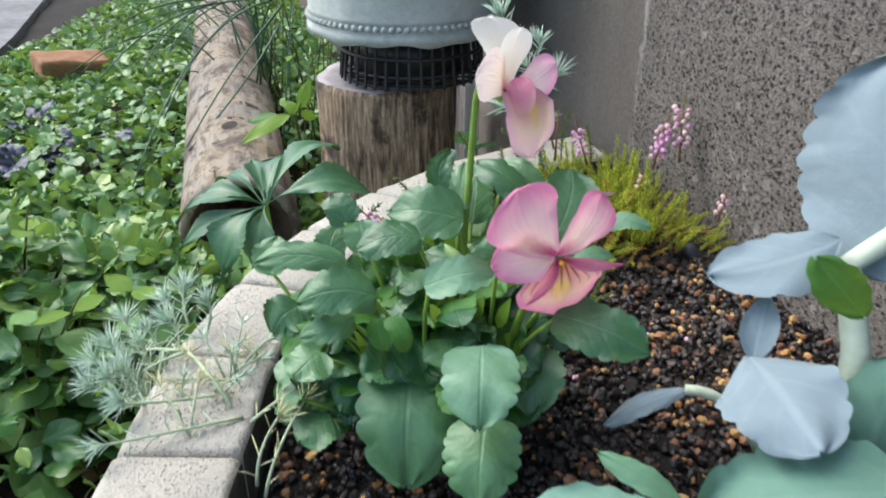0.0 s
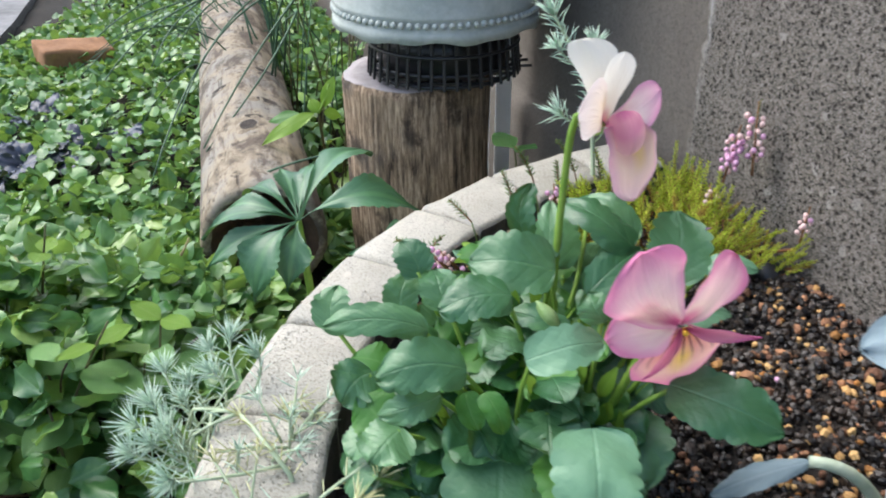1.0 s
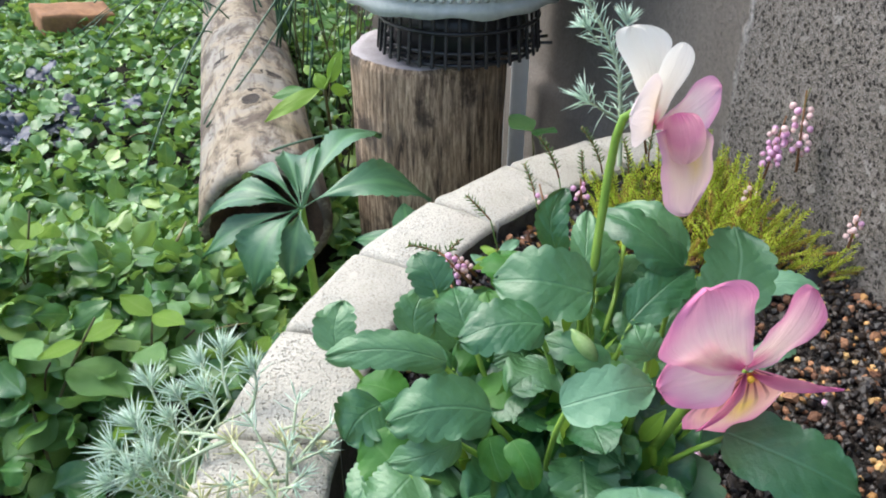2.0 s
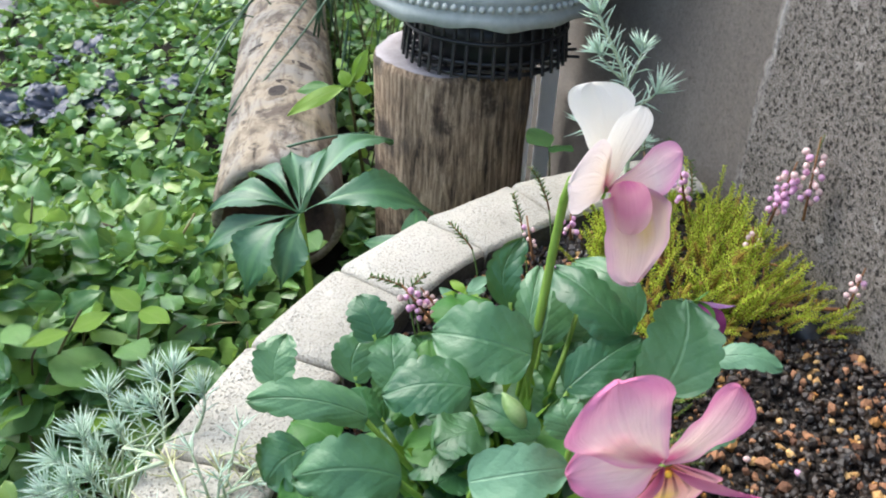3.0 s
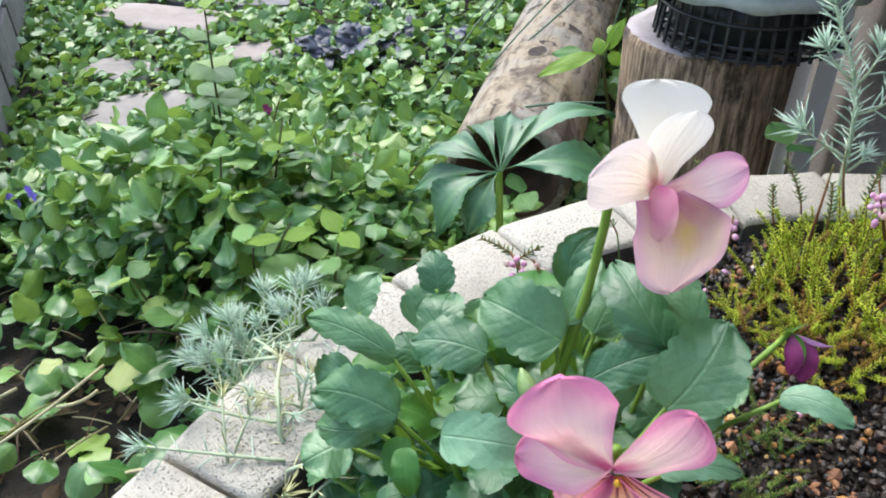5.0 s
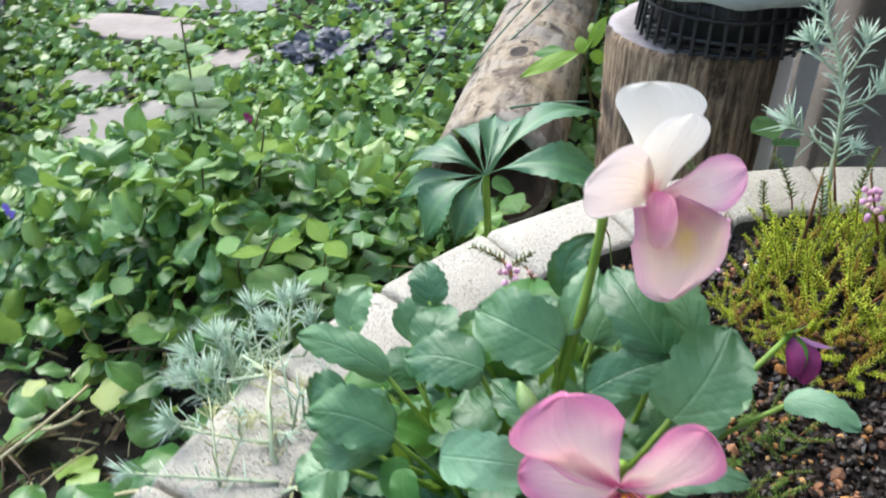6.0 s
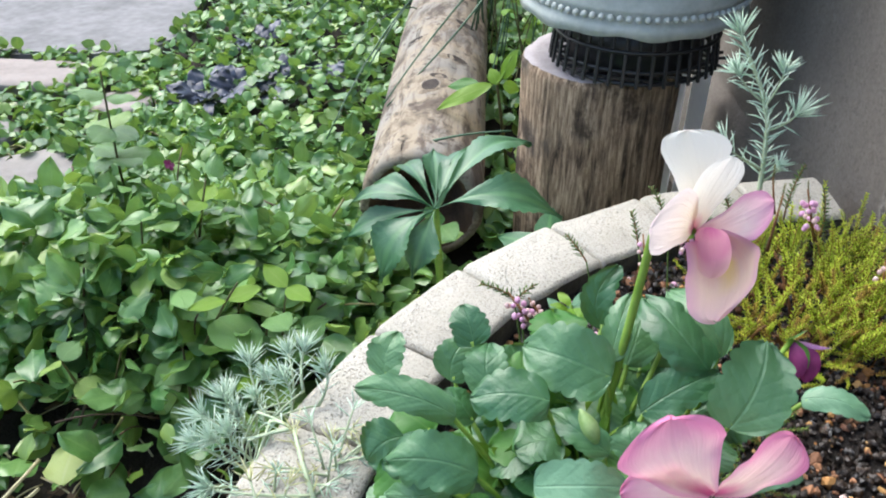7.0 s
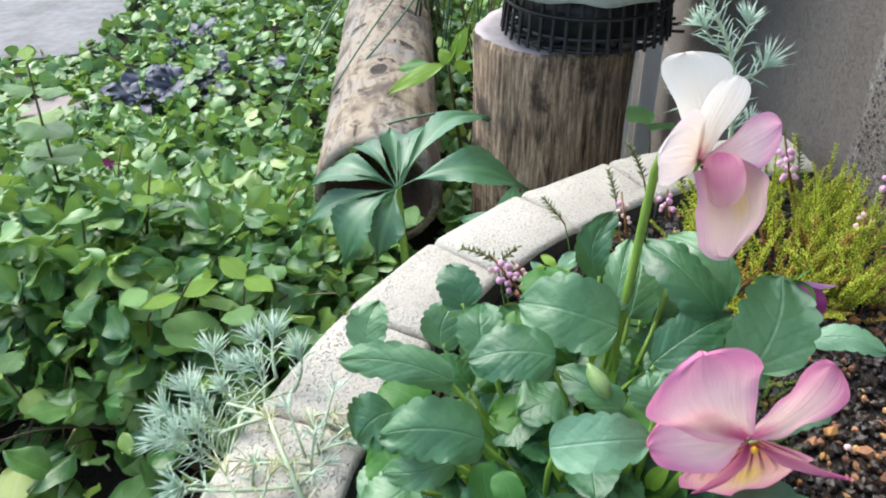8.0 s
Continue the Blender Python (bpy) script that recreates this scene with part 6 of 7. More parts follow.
def silver_plant():
    foot = Vector((0.152, 0.235, SOIL))
    root = thing("silver_ragwort", foot, "pale silver felted ragwort with broad lobed leaves in dark soil", "plant")
    top = Vector((0.1376, 0.2150, 0.2657))
    stalk(root, "stem", [foot, (0.1353, 0.2020, 0.2293), (0.1395, 0.2165, 0.2512), (0.1381, 0.2325, 0.2751), (0.1524, 0.2351, 0.2845)], 0.0055, 0.0042, "silver_stem", 10)

    def leaf(base, tip, w, up, seed, stem=None, roll=0.0, bend=0.25, mat="silver_leaf", lobes=0, shape=wavy, fold=0.05):
        leaf_at(root, "leaf", base, tip, w, roll, shape, mat, up, seed, "", bend, -0.06, 7 * lobes, 0.16, 0.08, fold, 14, 48)
        if stem is not None:
            stalk(root, "leaf_stalk", curve_points(*stem, 8), 0.0028, 0.0022, "silver_stem")

    def broad_leaf(base, tip, left, right, seed, teeth=4, tooth=0.28, mat="silver_leaf", shape=rounded, **more):
        o = root.matrix_basis.inverted()
        v, f, u = spread_blade(base, tip, left, right, shape, 14, 60, teeth=teeth, tooth=tooth, seed=seed, **more)
        part("leaf", mesh_of("leaf", [o @ Vector(q) for q in v], f, M[mat], u), root)

    broad_leaf((0.1551, 0.2259, 0.2711), (0.1582, 0.2644, 0.3394), (0.1294, 0.2671, 0.2995), (0.1773, 0.2241, 0.3137), 401, teeth=8, tooth=0.13, arch=0.06, cup=-0.05, ruffle=0.05, widest=0.5)
    broad_leaf((0.1340, 0.2334, 0.2843), (0.0929, 0.2335, 0.2705), (0.1164, 0.2442, 0.2754), (0.1135, 0.2199, 0.2637), 402, teeth=5, tooth=0.12, shape=broad, arch=0.08, cup=-0.06, ruffle=0.05, widest=0.5)
    broad_leaf((0.1042, 0.2140, 0.2483), (0.1115, 0.2288, 0.2660), (0.1007, 0.2211, 0.2561), (0.1124, 0.2167, 0.2579), 403, teeth=0, shape=oval, arch=0.10, cup=0.15, ruffle=0.06)
    broad_leaf((0.1032, 0.2155, 0.2496), (0.1121, 0.1768, 0.2425), (0.0866, 0.2039, 0.2421), (0.1250, 0.2056, 0.2522), 404, teeth=6, tooth=0.11, shape=broad, arch=0.08, cup=-0.05, ruffle=0.05, widest=0.45)
    leaf((0.0986, 0.2520, 0.2065), (0.0662, 0.2580, 0.1849), 0.0100, (0, -0.4, 0.9), 405, ((0.1378, 0.2579, 0.1680), (0.1148, 0.2450, 0.2120), (0.0979, 0.2520, 0.2065)))
    leaf((0.1471, 0.1700, 0.2311), (0.0797, 0.1680, 0.2309), 0.040, (0, -0.4, 0.9), 406, mat="felted_green", lobes=1)
    leaf((0.0709, 0.1650, 0.2201), (0.0271, 0.1750, 0.2232), 0.022, (0, -0.5, 0.85), 407, mat="felted_green")
    leaf((0.0752, 0.1750, 0.2212), (0.0496, 0.1850, 0.2354), 0.009, (0, -0.5, 0.85), 410, mat="viola_leaf_pale")
    leaf((0.1373, 0.2140, 0.2664), (0.1180, 0.2130, 0.2863), 0.016, (-0.3, -0.9, 0.2), 409, mat="viola_leaf_young")
    leaf((0.1338, 0.1900, 0.2132), (0.1451, 0.2000, 0.2586), 0.026, (-0.3, -0.9, 0.2), 411, mat="felted_green")


silver_plant()

# ---- creeping plants ----
STONES = [(-0.672, 0.675, 0.078, 0.072), (-0.70, 0.885, 0.045, 0.04), (-0.915, 0.93, 0.120, 0.058), (-0.815, 0.757, 0.04, 0.032)]


def cover_height(x, y):
    """How high the creepers stand."""
    mound = math.exp(-((y - 0.47) / 0.16) ** 2) * math.exp(-((x + 0.36) / 0.22) ** 2) * min(1.0, max(0.08, (y - 0.33) / 0.11))
    low = 0.030 + 0.014 * noise.noise((x * 5, y * 5, 2)) + 0.010 * noise.noise((x * 14, y * 14, 6))
    low *= 1 - 0.68 * min(1.0, max(0.0, (-0.50 - x) / 0.15))
    h = low + 0.105 * mound
    if x > -0.19:
        h *= max(0.3, 1 - (x + 0.19) / 0.07)
    return max(0.008, h)


def bare(x, y):
    """Places where nothing creeps."""
    if y < KY and x > KX - R_OUT - 0.012:
        return True
    if y >= KY and math.hypot(x - KX, y - KY) < R_OUT + 0.010:
        return True
    if x > wall_x(y) - 0.03:
        return True
    a = (Vector((x, y)) - LOG_A.xy).dot((LOG_B - LOG_A).xy.normalized())
    if -0.03 < a < 1.0:
        p = LOG_A.xy + (LOG_B - LOG_A).xy.normalized() * a
        if (Vector((x, y)) - p).length < 0.062:
            return True
    if math.hypot(x + 0.056, y - 0.762) < 0.085:
        return True
    for sx, sy, rx, ry in STONES:
        if ((x - sx) / (rx * 0.92)) ** 2 + ((y - sy) / (ry * 0.92)) ** 2 < 1:
            return True
    if (y > 1.06 and x < -0.79 - max(0.0, y - 1.13) * 0.32) or (x < -0.87 and y > 1.03 + (x + 0.85) * 0.19):
        return True
    return False


def round_leaf_shape(v):
    return max(0.08, math.sqrt(max(0.0, 1 - (2 * v - 1) ** 2)))


def upright_leaf(v):
    return max(0.06, math.sin(math.pi * min(1.0, v) ** 0.84) ** 0.80) if v < 0.999 else 0.04


def cover_template(shape, nu, nv, bend, cup, fold, ruffle, seed):
    v, f, u = blade(1.0, 1.0, shape, nu, nv, bend, cup, 0, 0, ruffle, seed, fold)
    return np.array(v), f, np.array(u)


def creepers(name, label, count, region, size, shape, seed, lift, tilt, mat="cover_leaf", aspect=0.85, rows=5):
    """Very many small leaves in one carpet."""
    rng = random.Random(seed)
    temps = [cover_template(shape if k % 3 else upright_leaf, 4 if rows < 9 else 6, rows, rng.uniform(0.05, 0.45), rng.uniform(-0.08, 0.16), rng.uniform(0.02, 0.20), 0.07, seed + k) for k in range(9)]
    b = Build()
    made = tries = 0
    while made < count and tries < count * 6:
        tries += 1
        x, y = rng.uniform(region[0], region[1]), rng.uniform(region[2], region[3])
        if bare(x, y):
            continue
        dens = noise.noise((x * 4, y * 4, seed)) * 0.5 + 0.62
        if y < 0.44 and count > 3000:
            dens *= max(0.12, 1 - (0.44 - y) / 0.10)
        if rng.random() > dens:
            continue
        h = cover_height(x, y)
        z = h * (lift[0] + (lift[1] - lift[0]) * rng.random() ** 0.7) + 0.004
        s = rng.uniform(*size)
        m = pose(x, y, z, 0, 0, rng.uniform(0, 360)) @ pose(0, 0, 0, rng.gauss(8, tilt), rng.gauss(0, tilt), 0)
        v, f, u = temps[rng.randrange(9)]
        r = np.array(m.to_3x3())
        b.add((v * (s * aspect, s, s)) @ r.T + np.array(m.translation), f, u)
        made += 1
    ob = new(name, b.mesh(name, M[mat]))
    tagged(ob, label, "ground cover", kind="stuff")


COVER_MESH = []
for k in range(10):
    v, f, u = blade(1.0, 0.62 + 0.14 * (k % 3), upright_leaf, 6, 10, 0.12 + 0.03 * (k % 4), 0.04 * (k % 3), 0, 0, 0.05, 500 + k, 0.06)
    COVER_MESH.append(mesh_of("leaf", v, f, M["cover_leaf_single"], u))
YOUNG_MESH = []
for k in range(3):
    v, f, u = blade(1.0, 0.6, upright_leaf, 6, 8, 0.1, 0.12, 0, 0, 0.04, 540 + k, 0.08)
    YOUNG_MESH.append(mesh_of("leaf", v, f, M["lime_leaf"], u))


def cover_plant(foot, top, pairs, size, seed, young=True, label="low green creeper with paired oval leaves on a thin stem"):
    """An upright shoot of the creeper with crossed pairs of leaves."""
    rng = random.Random(seed)
    foot, top = Vector(foot), Vector(top)
    root = thing("creeper_shoot", foot, label, "plant", group="creeper shoots in the planting")
    o = root.matrix_basis.inverted()
    pts = curve_points(foot, foot.lerp(top, 0.5) + Vector((rng.uniform(-0.012, 0.012), rng.uniform(-0.012, 0.012), 0.01)), top, 9)
    v, f = tube([o @ p for p in pts], [0.0016 - 0.0009 * k / 8 for k in range(9)], 6)
    part("stem", mesh_of("stem", v, f, M["dark_stem"]), root)
    turn = rng.uniform(0, 180)
    for k in range(pairs):
        s = 0.30 + 0.70 * k / max(1, pairs - 1)
        p = Vector(pts[min(8, int(s * 8))])
        turn += 90 + rng.uniform(-25, 25)
        sz = size * (1.1 - 0.35 * s) * rng.uniform(0.85, 1.15)
        for half in (0, 180):
            a = radians(turn + half)
            rise = rng.uniform(-0.15, 0.25) + 0.6 * max(0, s - 0.75)
            tip = p + Vector((math.cos(a), math.sin(a), rise)) * sz
            last = young and k == pairs - 1
            me = YOUNG_MESH[rng.randrange(3)] if last else COVER_MESH[rng.randrange(10)]
            part("leaf", me, root, "", o @ frame_of(p, tip, (0, 0, 1), rng.uniform(-22, 22)) @ Matrix.Scale(sz * (0.7 if last else 1.0), 4))


rng = random.Random(77)
# the tall shoots that stand out
cover_plant((-0.415, 0.55, 0), (-0.4100, 0.5550, 0.2205), 11, 0.034, 601)
cover_plant((-0.335, 0.50, 0), (-0.2927, 0.5000, 0.1740), 4, 0.040, 602)
cover_plant((-0.30, 0.42, 0), (-0.2320, 0.4300, 0.1463), 4, 0.044, 603)
cover_plant((-0.37, 0.47, 0), (-0.4368, 0.4800, 0.1320), 4, 0.044, 604)
cover_plant((-0.22, 0.44, 0), (-0.2091, 0.4500, 0.1335), 3, 0.042, 605)
made = 0
while made < 26:
    x, y = rng.uniform(-0.52, -0.165), rng.uniform(0.39, 0.70)
    if bare(x, y) or (y < 0.34 and x > -0.20):
        continue
    h = cover_height(x, y)
    cover_plant((x, y, 0), (x + rng.uniform(-0.03, 0.03), y + rng.uniform(-0.03, 0.03), h * rng.uniform(0.85, 1.1) + 0.012), rng.choice((3, 4, 4, 5)), rng.uniform(0.019, 0.036), 620 + made, rng.random() < 0.6)
    made += 1

creepers("creeper_carpet", "dense carpet of small round green creeper leaves", 12500, (-1.35, 0.05, 0.50, 2.3), (0.011, 0.024), round_leaf_shape, 3, (0.15, 1.15), 32)
creepers("oval_leaf_carpet", "thick growth of oval mid-green leaves beside the kerb", 3900, (-0.66, -0.13, 0.33, 0.85), (0.014, 0.033), upright_leaf, 7, (0.15, 1.08), 34, aspect=0.66, rows=9)
creepers("round_leaf_carpet", "round dark green leaves low on the earth by the kerb", 140, (-0.60, -0.14, 0.05, 0.42), (0.020, 0.032), round_leaf_shape, 9, (0.1, 0.9), 20, aspect=1.0, rows=9)


def woven_stems():
    """Thin bent stems between the leaves."""
    r = random.Random(55)
    b = Build()
    made = 0
    while made < 230:
        x, y = r.uniform(-0.75, -0.15), r.uniform(0.22, 1.0)
        if bare(x, y):
            continue
        h = cover_height(x, y)
        a = r.uniform(0, 6.28)
        ln = r.uniform(0.02, 0.07)
        p = Vector((x, y, h * r.uniform(0.0, 0.6)))
        q = p + Vector((math.cos(a) * ln, math.sin(a) * ln, h * r.uniform(0.1, 0.7)))
        v, f = tube(curve_points(p, p.lerp(q, 0.5) + Vector((r.uniform(-0.01, 0.01), 0, 0.012)), q, 6), r.uniform(0.0006, 0.0012), 5)
        b.add(v, f)
        made += 1
    ob = new("woven_stems", b.mesh("woven_stems", M["runner"]))
    tagged(ob, "thin brown and green stems between the creeper leaves", "stems", kind="stuff")


woven_stems()


def leaf_litter():
    """Broken dry leaves and stalks on the bare earth beside the kerb."""
    r = random.Random(91)
    b = Build()
    made = 0
    while made < 700:
        x, y = r.uniform(-0.62, -0.135), r.uniform(0.12, 0.46)
        if bare(x, y):
            continue
        p = Vector((x, y, r.uniform(0.001, 0.010)))
        if made % 3 == 0:
            a = r.uniform(0, 6.28)
            q = p + Vector((math.cos(a), math.sin(a), r.uniform(-0.1, 0.25))) * r.uniform(0.012, 0.045)
            v, f = tube(curve_points(p, p.lerp(q, 0.5) + Vector((0, 0, 0.004)), q, 5), r.uniform(0.0003, 0.0008), 5)
            b.add(v, f, None, r.choice((0, 1, 1)))
        else:
            s = r.uniform(0.006, 0.016)
            v, f, u = blade(s, s * r.uniform(0.35, 0.8), upright_leaf, 4, 5, r.uniform(-0.5, 0.5), r.uniform(-0.2, 0.3), 0, 0, 0.12, made)
            t = np.array((Matrix.Translation(p) @ pose(0, 0, 0, r.uniform(-30, 30), r.uniform(-30, 30), r.uniform(0, 360))))
            b.add(np.array(v) @ t[:3, :3].T + t[:3, 3], f, u, r.choice((0, 0, 2)))
        made += 1
    ob = new("leaf_litter", b.mesh("leaf_litter", [M["litter_brown"], M["dry_straw"], M["cover_leaf"]]))
    tagged(ob, "brown broken leaves and stalks lying on dark earth", "leaf litter", kind="stuff")


leaf_litter()


# ---- dark-leaved bugle, rushes, twigs ----
def bugle(x, y, n, seed, size=0.040):
    r = random.Random(seed)
    root = thing("bugle", (x, y, 0.0), "dark blue-grey bugle rosette among the green creepers", "plant", group="bugle rosettes")
    for k in range(n):
        a = r.uniform(0, 2 * math.pi)
        e = r.uniform(0.05, 0.6)
        base = Vector((x, y, 0.016)) + Vector((math.cos(a), math.sin(a), 0.4)) * r.uniform(0.004, 0.036)
        tip = base + Vector((math.cos(a) * (1.1 - e), math.sin(a) * (1.1 - e), e)) * size * r.uniform(0.7, 1.1)
        leaf_at(root, "leaf", base, tip, size * 0.55, r.uniform(-15, 15), spoon, "ajuga_leaf", (0, -0.3, 1), seed + k, "", 0.25, 0.05, 4, 0.14, 0.12, 0.10, 6, 14)


bugle(-0.525, 0.95, 26, 700)
bugle(-0.575, 0.92, 22, 730)
bugle(-0.48, 1.00, 18, 750)
bugle(-0.62, 1.12, 12, 780, 0.032)


def rushes():
    root = thing("rush_clump", (-0.30, 1.02, 0.0), "clump of long arching dark green rush stems by the log", "grass")
    o = root.matrix_basis.inverted()
    for k, (p, q, t) in enumerate((
        ((-0.1997, 1.0000, 0.2182), (-0.2533, 0.9000, 0.1587), (-0.2788, 0.8000, 0.1041)),
        ((-0.2175, 1.0200, 0.2200), (-0.3066, 0.9500, 0.2065), (-0.3197, 0.7400, 0.0847)),
        ((-0.2654, 1.1000, 0.2055), (-0.3577, 1.0500, 0.2074), (-0.4143, 1.0000, 0.1820)),
        ((-0.2936, 1.1500, 0.1964), (-0.3885, 1.0500, 0.2002), (-0.4304, 0.9500, 0.1309)),
        ((-0.3317, 1.2000, 0.1873), (-0.3850, 1.1000, 0.1828), (-0.3913, 1.0000, 0.1314)),
        ((-0.2577, 1.1000, 0.2055), (-0.3106, 1.0000, 0.1820), (-0.3164, 0.8500, 0.1206)),
        ((-0.3718, 1.2500, 0.1782), (-0.4308, 1.1500, 0.1964), (-0.4720, 1.0500, 0.1559)),
        ((-0.3148, 1.2000, 0.1873), (-0.3449, 1.1000, 0.1904), (-0.3674, 1.0500, 0.1484)),
        ((-0.2046, 1.0000, 0.1963), (-0.2252, 0.9200, 0.1491), (-0.2767, 0.8000, 0.1007)),
        ((-0.2345, 0.7000, 0.1003), (-0.1842, 0.7000, 0.1312), (-0.1240, 0.7200, 0.1324)))):
        foot = Vector((-0.28 + 0.012 * (k % 4), 1.05 + 0.02 * k, 0.0)) if k < 9 else Vector((-0.2553, 0.6800, 0.0923))
        pts = [foot, foot.lerp(Vector(p), 0.6) + Vector((0.0, 0.0, 0.05))] + curve_points(p, q, t, 10) if k < 9 else curve_points(p, q, t, 10)
        v, f = tube([o @ Vector(u) for u in pts], [0.0016 - 0.0008 * j / (len(pts) - 1) for j in range(len(pts))], 6)
        part("blade", mesh_of("blade", v, f, M["rush"]), root)
    r = random.Random(4)
    for k in range(24):
        foot = Vector((r.uniform(-0.36, -0.22), r.uniform(1.15, 1.5), 0.0))
        a = r.uniform(1.6, 4.4)
        ln = r.uniform(0.2, 0.42)
        mid = foot + Vector((math.cos(a) * ln * 0.25, math.sin(a) * ln * 0.25, ln * 0.62))
        end = foot + Vector((math.cos(a) * ln * 0.8, math.sin(a) * ln * 0.8, ln * r.uniform(0.15, 0.6)))
        v, f = tube([o @ u for u in curve_points(foot, mid, end, 9)], [0.0015 - 0.001 * j / 8 for j in range(9)], 5)
        part("blade", mesh_of("blade", v, f, M["rush"]), root)


rushes()


def thicket():
    """Twiggy plant with lime leaves between the log and the stump."""
    foot = Vector((-0.155, 0.86, 0.0))
    root = thing("lime_shrub", foot, "thin-twigged shrub with lime green leaves behind the log", "shrub")
    hub = Vector((-0.1538, 0.7820, 0.1479))
    stalk(root, "twig", curve_points(foot, Vector((-0.16, 0.83, 0.09)), hub, 7), 0.0022, 0.0014, "dark_stem")
    stalk(root, "twig", curve_points(hub, (-0.1459, 0.7820, 0.1602), (-0.1413, 0.7820, 0.1774), 5), 0.0014, 0.001, "stem")
    for k, (b, t, w) in enumerate((((-0.1582, 0.7820, 0.1473), (-0.2095, 0.7600, 0.1264), 0.017), ((-0.1706, 0.7820, 0.1457), (-0.2059, 0.7850, 0.1400), 0.014), ((-0.1484, 0.7820, 0.1542), (-0.1363, 0.7800, 0.1853), 0.015), ((-0.1538, 0.7820, 0.1479), (-0.1630, 0.7900, 0.1608), 0.013), ((-0.1482, 0.7820, 0.1486), (-0.1320, 0.7850, 0.1436), 0.014))):
        leaf_at(root, "leaf", b, t, w, 0, upright_leaf, "lime_leaf" if k != 1 else "viola_leaf_young", (0, -0.6, 0.8), 800 + k, "", 0.2, 0.05, 0, 0, 0.04, 0.06)
    r = random.Random(21)
    for k in range(20):
        f0 = Vector((r.uniform(-0.20, -0.11), r.uniform(0.86, 1.15), 0.0))
        f0.x += -0.2 * (f0.y - 0.86)
        tip = f0 + Vector((r.uniform(-0.06, 0.06), r.uniform(-0.08, 0.08), r.uniform(0.12, 0.36)))
        stalk(root, "twig", curve_points(f0, f0.lerp(tip, 0.5) + Vector((r.uniform(-0.02, 0.02), 0, 0.02)), tip, 6), 0.0013, 0.0006, "dark_stem" if k % 3 else "rush", 5)
        for j in range(2):
            b = f0.lerp(tip, r.uniform(0.35, 1.0))
            a = r.uniform(0, 6.28)
            leaf_at(root, "leaf", b, b + Vector((math.cos(a), math.sin(a), r.uniform(-0.2, 0.6))) * r.uniform(0.012, 0.024), r.uniform(0.007, 0.013), r.uniform(-30, 30), upright_leaf, "lime_leaf" if r.random() < 0.20 else "viola_leaf_young", (0, -0.4, 1), 830 + k * 4 + j, "", 0.2, 0.05, 0, 0, 0.04, 0.06, 4, 6)


thicket()

# ---- soil crumbs and gravel in the bed ----
def crumbs(name, label, count, size, mat, seed, sub=1, sink=0.3):
    r = random.Random(seed)
    bm = bmesh.new()
    bmesh.ops.create_icosphere(bm, subdivisions=sub, radius=1.0)
    base = np.array([v.co[:] for v in bm.verts])
    faces = [tuple(v.index for v in f.verts) for f in bm.faces]
    bm.free()
    b = Build()
    made = 0
    while made < count:
        y = r.uniform(0.12, 0.56)
        xa = kerb_in(min(y, KY + R_IN - 0.01))
        x = r.uniform(xa + 0.004, wall_x(y) - 0.001)
        if mat != "crumb" and noise.noise((x * 40, y * 40, seed)) + r.uniform(-0.35, 0.35) < 0:
            continue
        s = r.uniform(*size) * (1.0 if r.random() < 0.85 else 1.4)
        m = np.array(Euler((r.uniform(0, 6), r.uniform(0, 6), r.uniform(0, 6))).to_matrix())
        v = base * (1 + 0.55 * np.array([[noise.noise((p[0] * 1.5 + made, p[1] * 1.5, p[2] * 1.5))] for p in base]))
        v = (v * (s, s * r.uniform(0.6, 0.95), s * r.uniform(0.55, 0.9))) @ m.T
        b.add(v + np.array((x, y, soil_height(x, y) + s * (0.9 - sink) + r.uniform(0, 0.0015))), faces)
        made += 1
    ob = new(name, b.mesh(name, M[mat], False))
    tagged(ob, label, "gravel", kind="stuff")


crumbs("soil_crumbs", "dark moist crumbs of potting soil in the bed", 15000, (0.0008, 0.0027), "crumb", 31)
crumbs("pumice_grains", "ochre yellow pumice grains scattered on dark soil", 1400, (0.0010, 0.0027), "pumice", 32)
crumbs("brown_grains", "reddish brown gravel grains mixed into the soil", 1800, (0.0010, 0.0029), "pebble", 33)


# ---- small things on the ground ----
def ground_leaf(name, at, size, turn, mat, label, category, shape=round_leaf_shape, aspect=0.95, seed=0):
    v, f, u = blade(size, size * aspect, shape, 6, 10, 0.15, 0.08, 5, 0.06, 0.08, seed, 0.05)
    ob = new(name, mesh_of(name, v, f, M[mat], u))
    ob.matrix_basis = Matrix.Translation(at) @ pose(0, 0, 0, 8, -6, turn)
    tagged(ob, label, category)


ground_leaf("yellowed_leaf", (-0.3134, 0.3242, 0.0450), 0.030, 20, "yellowed_leaf", "round pale yellow-green leaf fading among darker leaves", "leaf", seed=901)
ground_leaf("yellowed_leaf", (-0.3750, 0.3082, 0.0450), 0.017, -10, "yellowed_leaf", "small round yellow-green leaf near the kerb foot", "leaf", seed=902)
ground_leaf("dead_leaf", (-0.2307, 0.5929, 0.0600), 0.026, 70, "dry_leaf", "curled tan dead leaf caught in the creepers", "leaf", upright_leaf, 0.7, 903)
ground_leaf("dead_leaf", (-0.2464, 0.5870, 0.0600), 0.030, 110, "litter_pale", "bleached whitish dead leaf caught in the creepers", "leaf", upright_leaf, 0.6, 904)
ground_leaf("dead_leaf", (0.0054, 1.0342, 0.0200), 0.035, 40, "dry_leaf", "curled orange-tan dead leaf behind the wooden stump", "leaf", upright_leaf, 0.7, 905)
cover_plant((0.030, 0.672, 0), (0.0296, 0.6720, 0.1541), 3, 0.034, 661, False)


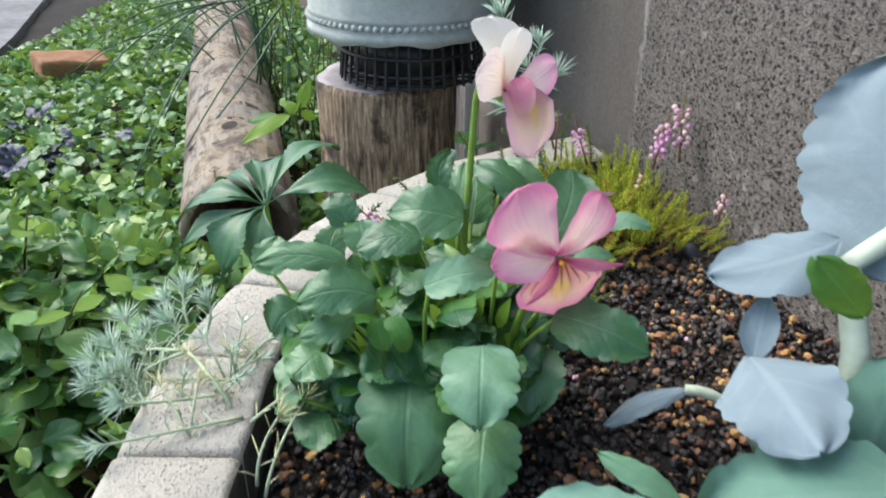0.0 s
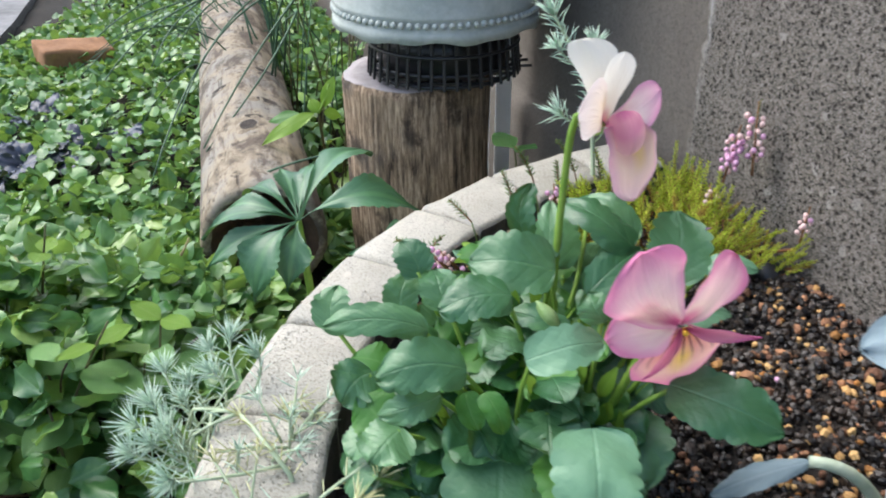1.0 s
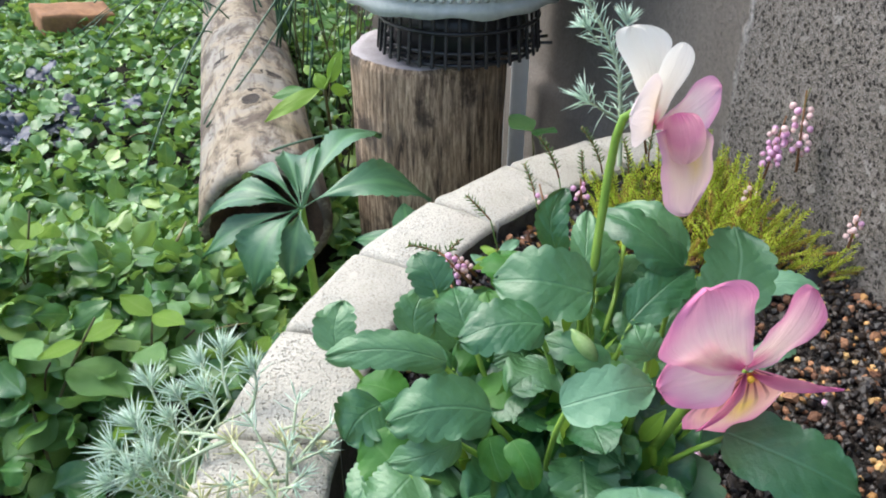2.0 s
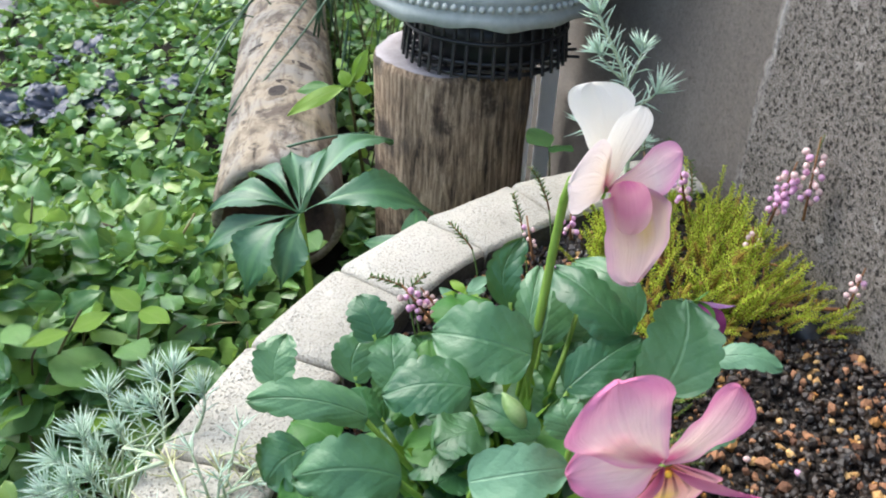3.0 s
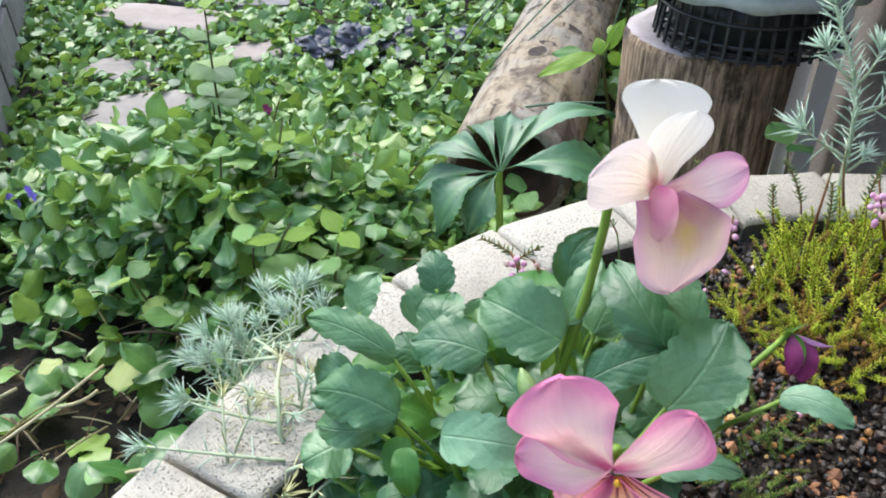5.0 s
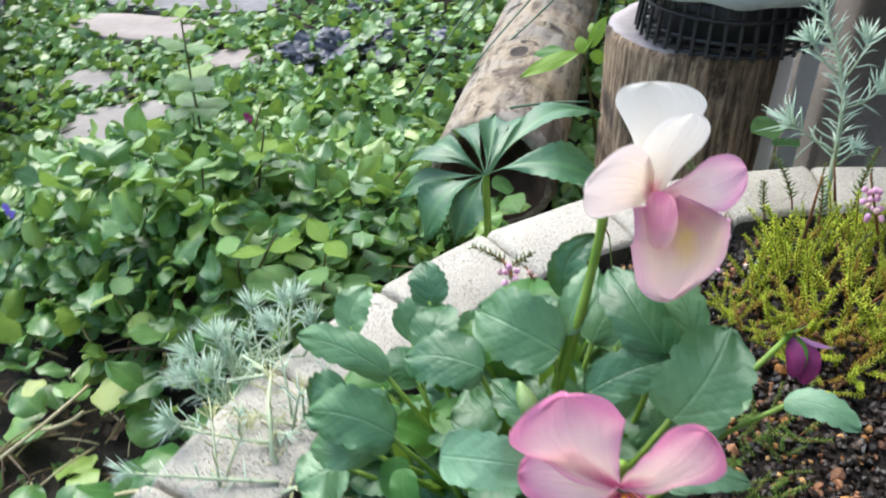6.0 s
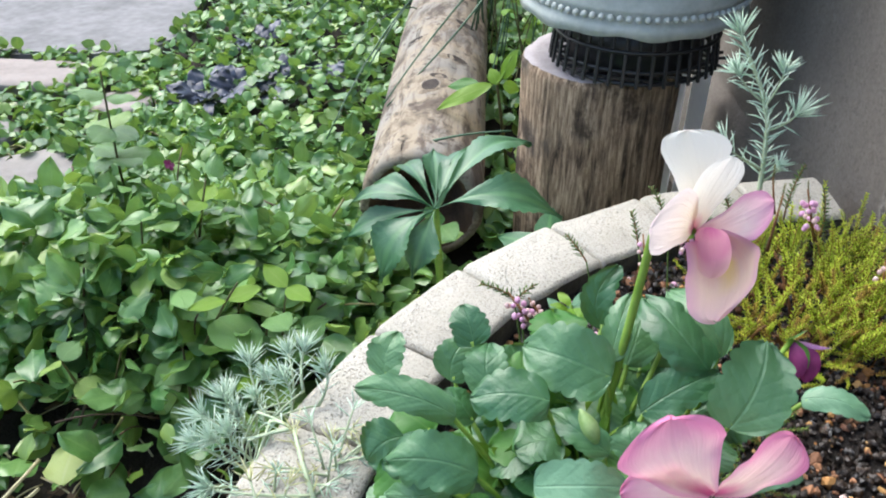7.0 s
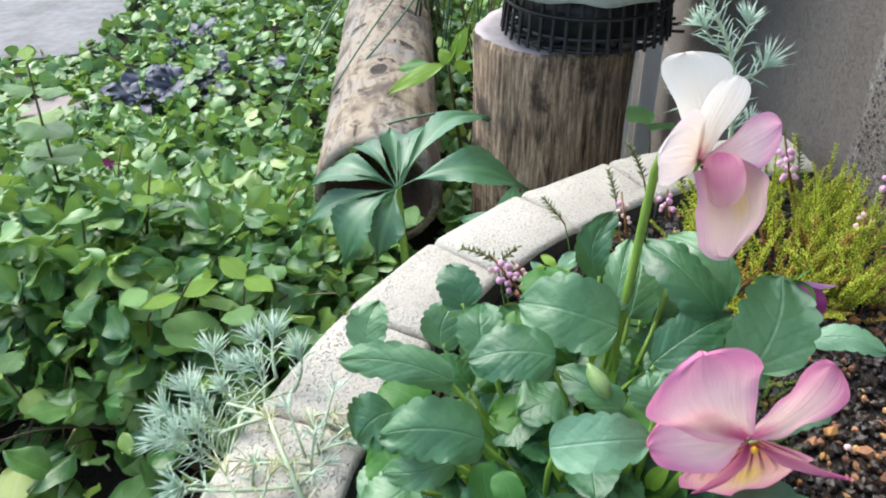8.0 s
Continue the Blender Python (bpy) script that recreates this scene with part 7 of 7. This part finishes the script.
def straws():
    for k, (a, b, c) in enumerate((((-0.3597, 0.2546, 0.0300), (-0.3337, 0.2836, 0.0500), (-0.3364, 0.3337, 0.0500)), ((-0.3980, 0.2824, 0.0300), (-0.3902, 0.2872, 0.0350), (-0.3820, 0.2939, 0.0400)), ((-0.3532, 0.3011, 0.0300), (-0.3289, 0.3070, 0.0400), (-0.3208, 0.3149, 0.0500)), ((-0.2721, 0.2802, 0.0300), (-0.2424, 0.2894, 0.0500), (-0.2068, 0.2752, 0.0800)))):
        v, f = tube(curve_points(a, b, c, 8), 0.0013, 6)
        tagged(new("dry_stem", mesh_of("dry_stem", v, f, M["dry_straw"])), "thin pale dry stem lying under the creepers", "stem", group="dry stems on the earth")


straws()


def tiny_flower(at, size, mat, label):
    root = thing("tiny_flower", at, label, "flower")
    for k in range(5):
        a = k * 1.257
        v, f, u = blade(size, size * 0.8, fan, 4, 6, 0.1, 0.1)
        part("petal", mesh_of("petal", v, f, M[mat], u), root, "", frame_of((0, 0, 0), (math.cos(a), -0.3, math.sin(a) * 0.8), (0, -1, 0.5)))
    foot = Vector(at)
    v, f = tube([(0, 0.002, 0), (0, 0.004, -foot.z)], 0.0007, 5)
    part("stalk", mesh_of("stalk", v, f, M["stem"]), root)


tiny_flower((-0.5372, 0.4200, 0.0756), 0.010, "blue_petal", "small violet-blue flower among the creeper leaves")
tiny_flower((-0.5154, 0.4250, 0.0882), 0.008, "blue_petal", "small violet-blue flower among the creeper leaves")
tiny_flower((-0.4025, 0.6000, 0.1154), 0.006, "purple_petal", "tiny purple flower among the creeper leaves")


def dark_stone():
    bm = bmesh.new()
    bmesh.ops.create_icosphere(bm, subdivisions=3, radius=0.011)
    for v in bm.verts:
        v.co *= 1 + 0.18 * noise.noise(v.co * 90)
        v.co.z *= 0.75
    ob = new("stone", bm_mesh("stone", bm, M["black_plastic"], True))
    ob.location = (0.1657, 0.4520, 0.1621)
    tagged(ob, "smooth black stone on the soil against the wall", "stone")


dark_stone()
bell_rng = random.Random(8)
for k in range(9):
    x, y = bell_rng.uniform(0.06, 0.17), bell_rng.uniform(0.29, 0.42)
    ob = new("fallen_bell", BELLS[k % 2])
    ob.matrix_basis = pose(x, y, soil_height(x, y) + 0.003, 80, 20 * k, 50 * k) @ Matrix.Scale(0.8, 4)
    tagged(ob, "fallen pale pink heather bell on dark soil", "petal", group="fallen heather bells")
for k in range(16):
    a = bell_rng.uniform(0.5, 1.15)
    r = R_IN - bell_rng.uniform(0.006, 0.03)
    x, y = KX - r * math.cos(a), KY + r * math.sin(a)
    ob = new("fallen_bell", BELLS[k % 2])
    ob.matrix_basis = pose(x, y, soil_height(x, y) + 0.003, 80, 25 * k, 70 * k) @ Matrix.Scale(0.9, 4)
    tagged(ob, "fallen pink heather bell on soil beside the kerb", "petal", group="fallen heather bells")
